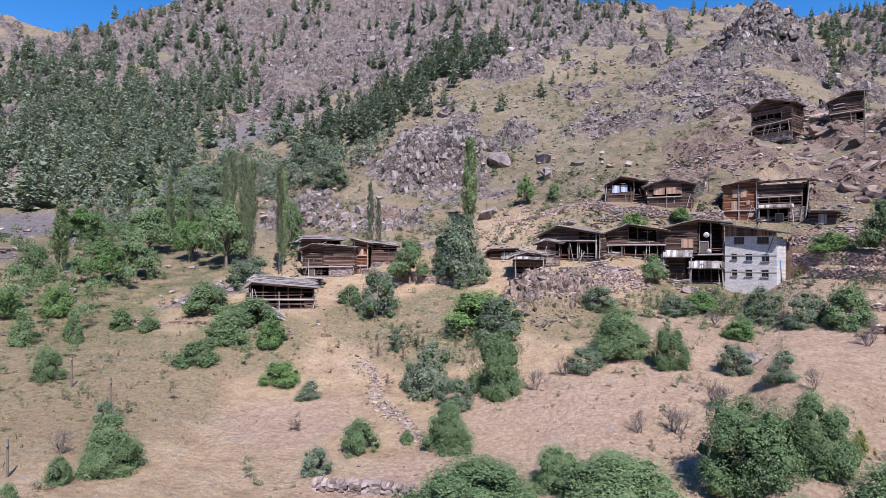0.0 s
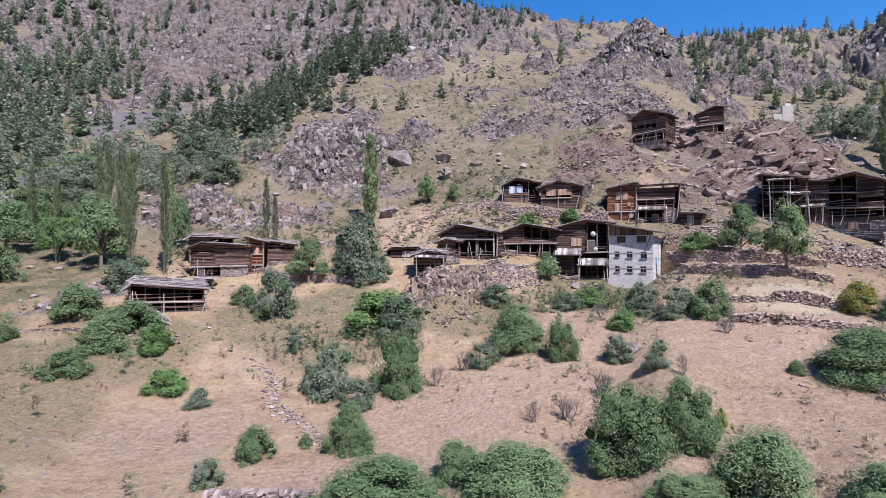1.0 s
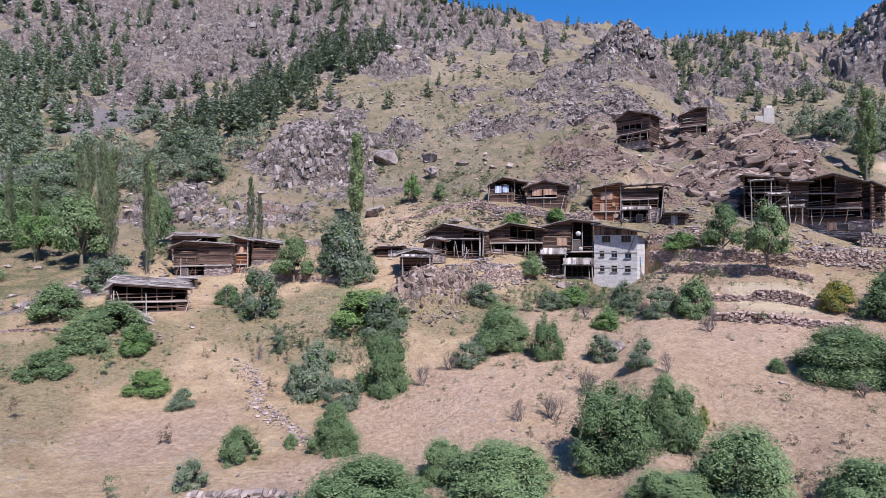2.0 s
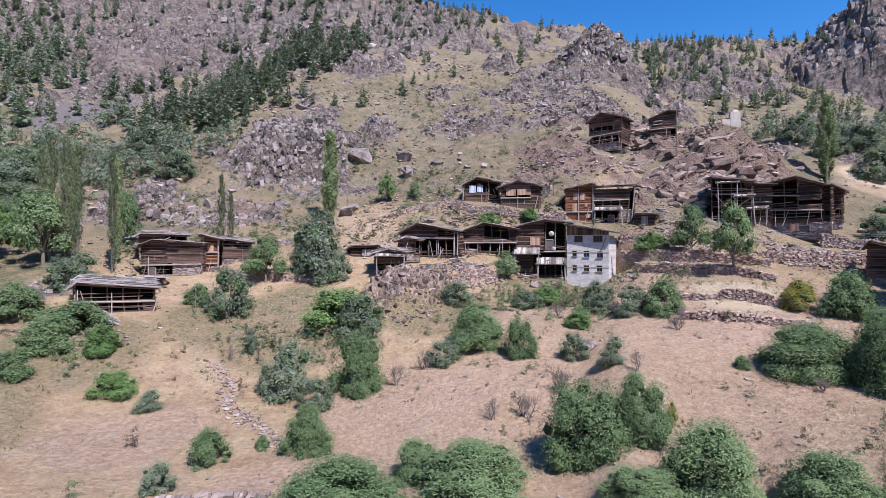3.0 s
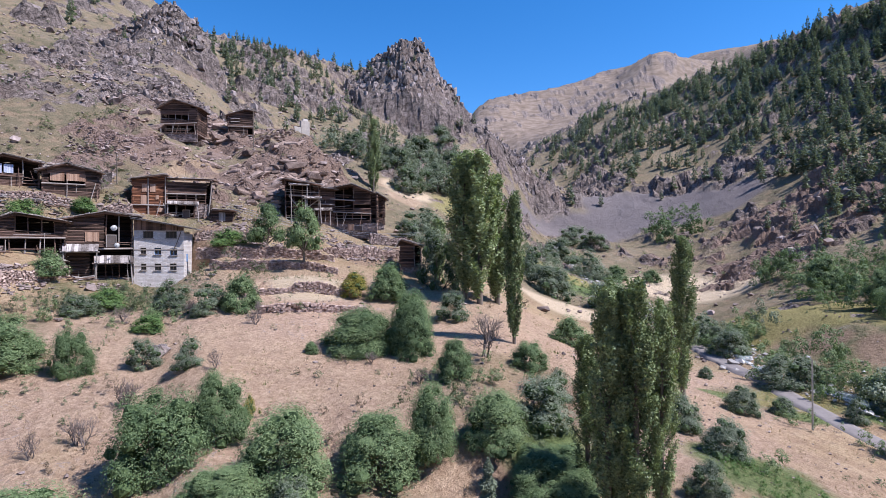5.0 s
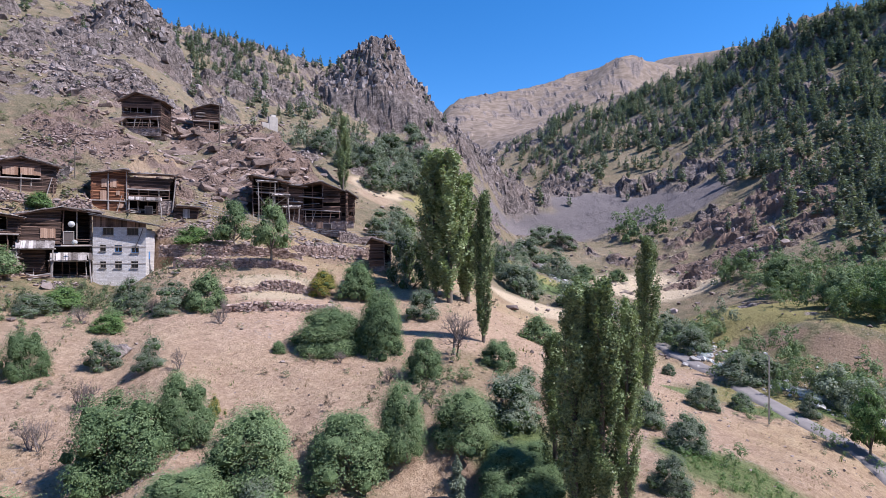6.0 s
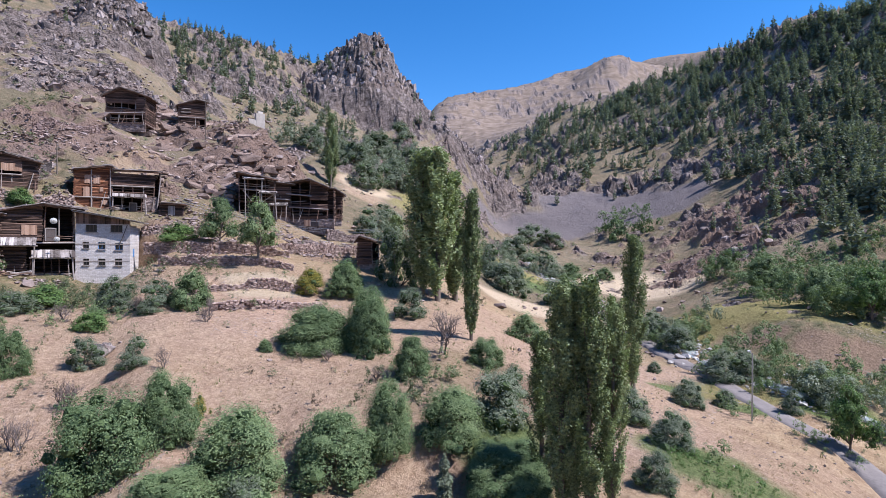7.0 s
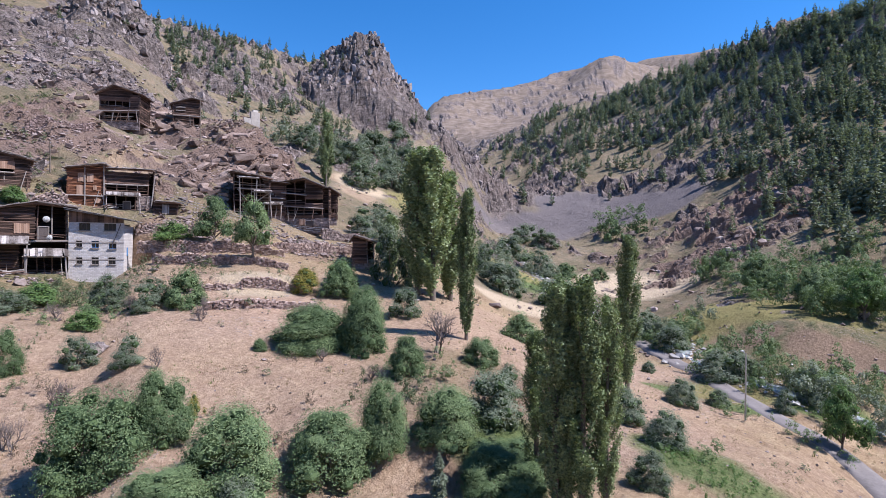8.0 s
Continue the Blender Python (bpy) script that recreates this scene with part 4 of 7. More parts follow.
plant(POPLARS, "tall poplars", [
    (5.4, 112.0, 18.8, 3.5), (-28.6, 96.3, 17.1, 2.1), (-64.5, 91.2, 11.5, 2.6), (-38.9, 108.1, 17.0, 2.1), (67.3, 39.4, 21.4, 5.2), (66.6, 36.5, 21.3, 4.9),
    (70.9, 35.9, 19.0, 4.7), (53.5, 25.1, 16.6, 2.3), (105.4, 88.3, 18.6, 3.6), (73.9, 48.5, 10.1, 3.7)])
plant(THIN_POPLARS, "thin poplars", [
    (-43.6, 107.9, 18.1, 1.8), (-39.1, 100.5, 20.5, 1.8), (-35.6, 96.2, 20.6, 1.8), (-32.9, 93.1, 19.5, 1.8), (-46.5, 99.0, 14.0, 1.6),
    (-27.7, 91.5, 18.7, 1.6), (-57.3, 113.0, 14.2, 1.5), (-13.4, 99.4, 15.1, 1.5), (-11.8, 98.5, 11.3, 1.2), (-74.3, 126.9, 10.6, 1.7)])
plant(BARES, "leafless shrubs", [
    (-24.6, 35.1, 2.7, 1.8), (17.5, 40.8, 3.0, 2.0), (8.8, 50.7, 2.9, 2.3), (28.0, 40.9, 2.8, 1.6), (22.1, 44.0, 3.2, 2.5), (40.5, 51.2, 3.2, 1.9),
    (14.9, 41.2, 2.6, 1.8), (11.7, 52.9, 2.8, 2.2), (-5.8, 67.1, 2.5, 1.4), (-7.3, 61.8, 2.6, 1.3), (39.1, 49.6, 2.7, 2.5), (45.8, 24.8, 6.0, 5.2),
    (37.9, 26.5, 1.9, 2.4), (39.5, 33.4, 1.7, 2.0), (17.7, 40.3, 2.9, 1.7), (22.0, 43.1, 3.3, 2.0), (41.8, 71.7, 3.8, 3.6), (37.2, 58.6, 2.8, 2.6),
    (32.4, 64.8, 2.6, 2.9)])
plant(YELLOWS, "yellowing shrubs", [
    (55.7, 49.8, 3.7, 5.1), (25.3, 32.7, 2.3, 1.2), (58.0, 52.2, 3.0, 4.0)])
plant(PINES, "pines on the slope", [
    (28.5, 15.1, 2.9, 2.9)])
plant(NEAR_POPLARS, "poplars beside the meadow", [
    (31.8, 10.1, 9.3, 2.1), (29.0, 8.1, 12.6, 2.3), (29.2, 6.7, 12.6, 2.3), (30.3, 5.7, 11.4, 1.8), (62.6, 9.6, 17.1, 3.1), (29.3, 7.5, 12.1, 1.9)])
plant(ROUNDS, "round shrubs beside the track", [
    (48.5, 7.4, 3.6, 3.5), (44.5, 3.9, 3.5, 3.7), (33.9, 3.9, 2.6, 2.6), (65.6, 4.2, 3.6, 3.9), (70.7, 0.6, 2.6, 2.9), (83.1, 9.8, 2.0, 2.1)])
retire(BIG_SHRUBS + ROUNDS + SHRUBS + GREYS + TREES + YELLOWS + BRIGHTS + POPLARS + NEAR_POPLARS + THIN_POPLARS + BARES + PINES)


def build_wood(name, label, places, seed, low=6.0, high=12.0):
    """A wood of many pines, as one: places are rows of x, y from the slope's own shape."""
    g = np.random.default_rng(seed)
    kinds = [conifer_arrays(300 + s, 190, 0.21) for s in range(8)]
    verts, faces, base = [], [], 0
    z = land(places[:, 0].copy(), places[:, 1].copy())[0]
    for k, (x, y) in enumerate(places):
        v, f = kinds[k % 8]
        h = g.uniform(low, high) * g.uniform(0.75, 1.1)
        t = g.uniform(0, 6.28)
        c, s = math.cos(t), math.sin(t)
        v = v @ np.array([[c, s, 0], [-s, c, 0], [0, 0, 1]]) * (h * g.uniform(0.8, 1.3), h * g.uniform(0.8, 1.3), h) + (x, y, z[k] - 0.3)
        verts.append(v)
        faces.append(f + base)
        base += len(v)
    ob = new(name, mesh_of(name, np.concatenate(verts), np.concatenate(faces), NEEDLES))
    return tagged(ob, label, "pine wood", kind="stuff")


def groves(seed, *patches, crowd=1.0):
    """Places inside round patches (x, y, radius, count)."""
    g = np.random.default_rng(seed)
    out = []
    for cx, cy, cr, n in patches:
        n = max(1, int(n * crowd))
        t, r = g.uniform(0, 2 * math.pi, n), cr * np.sqrt(g.random(n)) * g.uniform(0.7, 1.15, n)
        out.append(np.stack([cx + r * np.cos(t), cy + r * np.sin(t)], 1))
    return np.concatenate(out)


def scatter(seed, count, bearing, distance, patches, gaps=0.0):
    """Places spread over a stretch of bearings and distances, thick inside the patches (x, y, radius) and thin elsewhere."""
    g = np.random.default_rng(seed)
    a = np.radians(g.uniform(*bearing, count))
    r = np.sqrt(g.uniform(distance[0] ** 2, distance[1] ** 2, count))
    x, y = r * np.sin(a), r * np.cos(a)
    thick = spots(x, y, patches, 0.5, 22, 81) if patches else np.ones(count)
    clump = fractal(x, y, x * 0, 24, 3, 82)
    keep = g.random(count) < np.clip(thick * (0.75 + clump) + gaps, 0, 1)
    return np.stack([x[keep], y[keep]], 1)


build_wood("pine_wood", "dark green pine wood on a steep rocky slope", groves(1, (-206, 260, 45, 55), (-167, 226, 45, 62), (-171, 256, 45, 55), (-143, 240, 40, 49), (-216, 300, 40, 37), (-145, 185, 30, 37), (-124, 175, 28, 37), (-109, 177, 26, 37), (-120, 214, 30, 37), (-100, 156, 20, 24), (-98, 141, 14, 15), (-125, 261, 30, 24), (-111, 260, 26, 22), (-162, 318, 30, 18), (-123, 305, 30, 18), (-121, 332, 30, 13), (-173, 339, 30, 9), (-91, 350, 30, 11), (-31, 341, 30, 8), (-102, 197, 26, 24), crowd=1.6), 401, 7.0, 13.0)
build_wood("pine_wood", "belt of dark green pines below the crags", groves(2, (-37, 190, 22, 31), (-28, 196, 22, 34), (-20, 229, 24, 37), (-9, 239, 24, 34), (1, 250, 24, 27), (12, 266, 22, 22), (-29, 170, 12, 9), (-5, 309, 24, 12), (-69, 237, 10, 6), (-59, 251, 14, 6), (-31, 278, 20, 6), crowd=1.25), 402, 7.0, 13.0)
build_wood("pine_wood", "open wood of pines under the skyline", groves(3, (31, 314, 30, 22), (75, 330, 24, 34), (100, 322, 24, 30), (62, 318, 18, 16), (240, 345, 26, 34), (262, 330, 22, 26), (55, 301, 30, 24), (81, 302, 30, 22), (98, 297, 26, 14), (193, 268, 30, 24), (191, 240, 34, 31), (166, 221, 26, 18), (49, 216, 14, 3), (60, 265, 30, 6), (211, 292, 36, 37), (208, 268, 30, 31), (225, 265, 40, 37), (191, 234, 36, 24), (205, 220, 36, 12), (187, 197, 26, 12), (197, 192, 26, 13), (201, 182, 22, 12), (204, 170, 22, 11), (256, 261, 30, 16), (294, 266, 30, 12), (163, 181, 20, 6), (202, 155, 20, 12), (278, 162, 12, 7), (1009, 510, 16, 6), (241, 226, 36, 18), (273, 201, 10, 3), crowd=0.85), 403, 4.0, 9.0)
build_wood("pine_wood", "scattered pines on a rocky mountainside", scatter(2, 900, (-44, 60), (190, 480), [], -0.5), 405, 5.0, 10.0)
build_wood("pine_wood", "dark green pine wood on a steep valley side", groves(40, (550, 218, 21, 18), (461, 185, 17, 8), (507, 167, 19, 16), (444, 155, 16, 5), (503, 141, 18, 24), (430, 128, 16, 7), (546, 129, 20, 16), (455, 112, 16, 12), (405, 94, 15, 7), (544, 104, 19, 23), (484, 98, 17, 16), (415, 89, 15, 5), (560, 99, 20, 25), (479, 78, 17, 15), (421, 69, 15, 4), (556, 71, 20, 27), (475, 53, 17, 11), (416, 48, 15, 6), (545, 51, 19, 21), (458, 34, 16, 20), (422, 41, 15, 5), (522, 26, 18, 26), (464, 25, 16, 12), (398, 20, 14, 15)), 420, 8.0, 14.0)
build_wood("pine_wood", "dark green pine wood on a steep valley side", groves(64, (517, 13, 18, 14), (454, 8, 16, 10), (396, 8, 14, 7), (333, 2, 12, 3), (494, -8, 17, 24), (446, -13, 16, 13), (408, -6, 14, 11), (348, -6, 12, 11), (302, -4, 12, 3), (471, -23, 17, 20), (394, -26, 14, 11), (362, -23, 13, 10), (324, -18, 12, 6), (277, -18, 12, 5), (470, -44, 17, 17), (430, -39, 15, 15), (372, -36, 13, 6), (344, -31, 12, 5), (298, -29, 12, 9), (261, -24, 12, 4), (472, -52, 17, 10), (429, -54, 15, 9), (387, -49, 14, 11), (344, -42, 12, 7)), 444, 8.0, 14.0)
build_wood("pine_wood", "dark green pine wood on a steep valley side", groves(88, (308, -36, 12, 8), (248, -30, 12, 8), (227, -25, 12, 3), (450, -61, 16, 18), (405, -60, 14, 11), (358, -51, 13, 9), (327, -46, 12, 9), (288, -42, 12, 10), (234, -37, 12, 6), (207, -30, 12, 5), (427, -72, 15, 10), (398, -70, 14, 15), (356, -61, 13, 9), (324, -57, 12, 5), (281, -49, 12, 10), (240, -43, 12, 9), (205, -36, 12, 5), (441, -89, 16, 16), (406, -82, 15, 11), (377, -74, 13, 7), (334, -68, 12, 7), (306, -63, 12, 6), (257, -51, 12, 9), (217, -42, 12, 5)), 468, 8.0, 14.0)
build_wood("pine_wood", "dark green pine wood on a steep valley side", groves(112, (190, -39, 12, 5)), 492, 8.0, 14.0)
build_wood("pine_wood", "dark green pine wood on a steep valley side", groves(60, (511, 199, 19, 7), (541, 175, 20, 28), (479, 161, 18, 7), (577, 174, 21, 34), (451, 127, 16, 12), (384, 109, 14, 7), (516, 126, 19, 23), (440, 109, 16, 10), (365, 89, 13, 4), (514, 99, 18, 25), (443, 89, 16, 14), (381, 74, 14, 3), (519, 88, 18, 20), (443, 65, 16, 11), (390, 61, 14, 4), (520, 66, 18, 20), (452, 61, 16, 12), (395, 51, 14, 4), (514, 50, 18, 22), (434, 34, 15, 18), (366, 26, 13, 5), (483, 22, 17, 21), (437, 21, 15, 10), (368, 19, 13, 3)), 480, 8.0, 14.0)
build_wood("pine_wood", "dark green pine wood on a steep valley side", groves(84, (474, 3, 17, 14), (430, 0, 15, 12), (383, 9, 13, 8), (321, 7, 12, 4), (474, -6, 17, 16), (426, -14, 15, 13), (376, -4, 13, 9), (312, -10, 12, 4), (490, -24, 17, 13), (449, -21, 16, 9), (383, -25, 13, 9), (342, -21, 12, 10), (292, -14, 12, 10), (263, -14, 12, 4), (456, -42, 16, 15), (413, -34, 14, 16), (363, -35, 13, 13), (325, -31, 12, 6), (277, -22, 12, 6), (233, -22, 12, 5), (451, -57, 16, 9), (414, -51, 15, 15), (361, -45, 13, 7), (324, -41, 12, 10)), 504, 8.0, 14.0)
build_wood("pine_wood", "dark green pine wood on a steep valley side", groves(108, (286, -31, 12, 5), (240, -30, 12, 4), (453, -69, 16, 15), (423, -65, 15, 9), (382, -59, 14, 9), (340, -54, 12, 6), (302, -47, 12, 8), (246, -38, 12, 5), (216, -31, 12, 5), (456, -77, 16, 19), (415, -73, 15, 11), (377, -68, 13, 6), (340, -60, 12, 10), (306, -52, 12, 10), (256, -48, 12, 9), (217, -38, 12, 11), (190, -33, 12, 5), (420, -85, 15, 9), (396, -80, 14, 8), (349, -71, 12, 7), (323, -66, 12, 7), (284, -58, 12, 11), (239, -48, 12, 7), (198, -41, 12, 10)), 528, 8.0, 14.0)
build_wood("pine_wood", "dark green pine wood on a steep valley side", groves(132, (178, -36, 12, 3)), 552, 8.0, 14.0)
build_wood("pine_wood", "scattered tall pines above the valley floor", groves(9, (176, -20, 14, 3), (172, -28, 14, 3), (194, -16, 12, 2), (183, -33, 16, 4), (201, -30, 16, 3), (239, -8, 20, 3), (298, 9, 18, 3), (341, 41, 20, 4), (338, 66, 14, 2), (322, 100, 16, 3), (222, -8, 10, 2), (167, -34, 14, 3), (227, -25, 20, 4)), 409, 8.0, 14.0)


# ---- village ----
LOG = plain("weathered_logs", (0.04, 0.027, 0.022), (0.26, 0.165, 0.13), 2.5, 0.9, stretch=(0.3, 1, 2), relief=0.5, depth=0.03, per_object=0.15)
# near-black wood tone that puts the galleries' inner shade into the colour
LOG_SHADE = plain("shade_darkened_logs", (0.018, 0.013, 0.012), (0.06, 0.045, 0.04), 2.5, 0.95, stretch=(0.3, 1, 2))
LOG_RED = plain("sunburnt_logs", (0.12, 0.05, 0.03), (0.38, 0.175, 0.095), 2.5, 0.9, stretch=(0.3, 1, 2), relief=0.5, depth=0.03)
PLANK = plain("grey_boards", (0.17, 0.14, 0.125), (0.46, 0.41, 0.38), 2.5, 0.85, stretch=(1, 1, 0.3), relief=0.4, depth=0.02)
PLANK_WARM = plain("pale_planks", (0.26, 0.15, 0.1), (0.5, 0.33, 0.24), 2.5, 0.85, stretch=(2, 1, 0.3), relief=0.3, depth=0.02)
ROOFING = plain("roof_boards", (0.08, 0.064, 0.058), (0.5, 0.45, 0.435), 2.2, 0.8, relief=0.5, depth=0.03)
STONE = plain("field_stone", (0.15, 0.115, 0.105), (0.42, 0.335, 0.305), 2.0, 0.95, relief=0.6, depth=0.05, per_object=0.2)
STONE_DARK = plain("reddish_field_stone", (0.17, 0.115, 0.1), (0.43, 0.32, 0.285), 2.0, 0.95, relief=0.6, depth=0.05)
FRAME = plain("window_timber", (0.06, 0.05, 0.05), (0.16, 0.13, 0.12), 4, 0.8)
BLUE = plain("blue_paint", (0.05, 0.16, 0.4), (0.14, 0.32, 0.62), 4, 0.6)
FILM = plain("pale_plastic_sheet", (0.28, 0.33, 0.48), (0.62, 0.66, 0.8), 2, 0.35)
WHITE = plain("white_enamel", (0.6, 0.6, 0.6), (0.82, 0.82, 0.8), 3, 0.4)
LIME = plain("lime_plaster", (0.26, 0.225, 0.2), (0.56, 0.51, 0.46), 1.2, 0.95, relief=0.4)
METAL = plain("galvanised_steel", (0.3, 0.31, 0.33), (0.5, 0.52, 0.54), 5, 0.45, 0.7)


def masonry_material():
    mat, nodes, links, shader = material("whitewashed_stone", 0.92)
    where = nodes.new("ShaderNodeTexCoord").outputs["Object"]
    turn = nodes.new("ShaderNodeMapping")
    turn.inputs["Rotation"].default_value = (radians(90), 0, 0)
    links.new(where, turn.inputs["Vector"])
    wav = mix(nodes, links, 0.035, turn.outputs[0], nodes.new("ShaderNodeTexNoise").outputs["Color"], "ADD")
    brick = nodes.new("ShaderNodeTexBrick")
    brick.inputs["Scale"].default_value = 1.0
    brick.inputs["Brick Width"].default_value, brick.inputs["Row Height"].default_value = 0.46, 0.2
    brick.inputs["Mortar Size"].default_value, brick.inputs["Mortar Smooth"].default_value = 0.022, 0.4
    brick.inputs["Color1"].default_value, brick.inputs["Color2"].default_value = (0.72, 0.68, 0.66, 1), (0.5, 0.46, 0.44, 1)
    brick.inputs["Mortar"].default_value = (0.46, 0.41, 0.38, 1)
    links.new(wav, brick.inputs["Vector"])
    n = noise_node(nodes, links, where, 1.1, 6, 0.7)
    colour = mix(nodes, links, ramp(nodes, links, n, (0.4, (0, 0, 0)), (0.75, (0.7, 0.7, 0.7))), brick.outputs["Color"], (0.74, 0.7, 0.68))
    colour = mix(nodes, links, ramp(nodes, links, noise_node(nodes, links, where, 4.0, 5, 0.7), (0.5, (0, 0, 0)), (0.8, (0.7, 0.7, 0.7))), colour, (0.36, 0.31, 0.29))
    links.new(colour, shader.inputs["Base Color"])
    bump(nodes, links, shader, maths(nodes, links, "SUBTRACT", n, brick.outputs["Fac"]), 0.7, 0.05)
    return mat


MASONRY = masonry_material()
pane, nodes_, links_, glass_shader = material("window_glass", 0.08)
glass_shader.inputs["Base Color"].default_value = (0.02, 0.025, 0.03, 1)
glass_shader.inputs["Specular IOR Level"].default_value = 0.6
GLASS = pane


def block(x0, x1, y0, y1, z0, z1, jit=0.0, g=None):
    """Corners and faces of one box, knocked a little out of true."""
    v = np.array([(x, y, z) for z in (z0, z1) for y in (y0, y1) for x in (x0, x1)], dtype=float)
    if jit:
        v += (g or rng).normal(size=v.shape) * jit
    f = [(0, 2, 3, 1), (4, 5, 7, 6), (0, 1, 5, 4), (2, 6, 7, 3), (0, 4, 6, 2), (1, 3, 7, 5)]
    return [tuple(p) for p in v], f


def beam(a, b, r, sides=6, g=None):
    """A round timber from a to b, thinner at one end and a little crooked."""
    g = g or rng
    a, b = Vector(a), Vector(b)
    mid = a.lerp(b, 0.5) + Vector(g.normal(size=3)) * r * 0.35
    v, f = tube([a, mid, b], [r * g.uniform(0.95, 1.1), r, r * g.uniform(0.8, 0.95)], sides)
    n = len(v)
    return v, f + [(0, k + 1, k, 0) for k in range(1, sides - 1)] + [(n - sides, n - sides + k, n - sides + k + 1, n - sides) for k in range(1, sides - 1)]


def made(name, pieces, mat, parent, label=""):
    v, f = joined(pieces)
    f = [q if len(set(q)) == len(q) else tuple(dict.fromkeys(q)) for q in f]
    me = bpy.data.meshes.new(name)
    me.from_pydata(v, [], f)
    me.materials.append(mat)
    ob = part(name, me, parent, label)
    return tagged(ob, kind="stuff") if len(pieces) > 4 and name not in ("window", "shutter", "panel") else ob


def log_courses(x0, x1, z0, top, y, g, r=0.13, along="x", cut=None):
    """Logs laid one on another; top(x) is the roof's height there."""
    out, z = [], z0 + r
    while True:
        lo, hi = x0, x1
        if cut is not None:
            # shorten the log where the roof comes down
            xs = np.linspace(x0, x1, 41)
            ok = xs[np.array([cut(q) for q in xs]) > z + r * 0.5]
            if len(ok) < 3:
                break
            lo, hi = max(x0, ok.min()), min(x1, ok.max())
        elif z + r * 0.5 > top:
            break
        e = g.uniform(0.02, 0.22), g.uniform(0.02, 0.22)
        a, b = lo - (e[0] if lo == x0 else -0.02), hi + (e[1] if hi == x1 else -0.02)
        rr = r * g.uniform(0.85, 1.08)
        out.append(beam((a, y, z), (b, y, z), rr, 6, g) if along == "x" else beam((y, a, z), (y, b, z), rr, 6, g))
        z += 2 * r * 0.93
    return out


def rubble(x0, x1, z0, z1, y, g, size=0.3, thick=0.45):
    """A dry-laid face of field stones."""
    out, z = [block(x0 + 0.05, x1 - 0.05, y + 0.12, y + thick, z0, z1 - 0.05)], z0
    while z < z1 - 0.05:
        h = size * g.uniform(0.5, 0.85)
        x = x0 + g.uniform(-0.2, 0)
        while x < x1:
            w = size * g.uniform(0.7, 1.7)
            d = g.uniform(0, 0.1)
            out.append(block(x, min(x + w * 0.96, x1 + 0.08), y - d, y + 0.3, z, min(z + h * 0.96, z1 + 0.05), 0.025, g))
            x += w
        z += h
    return out


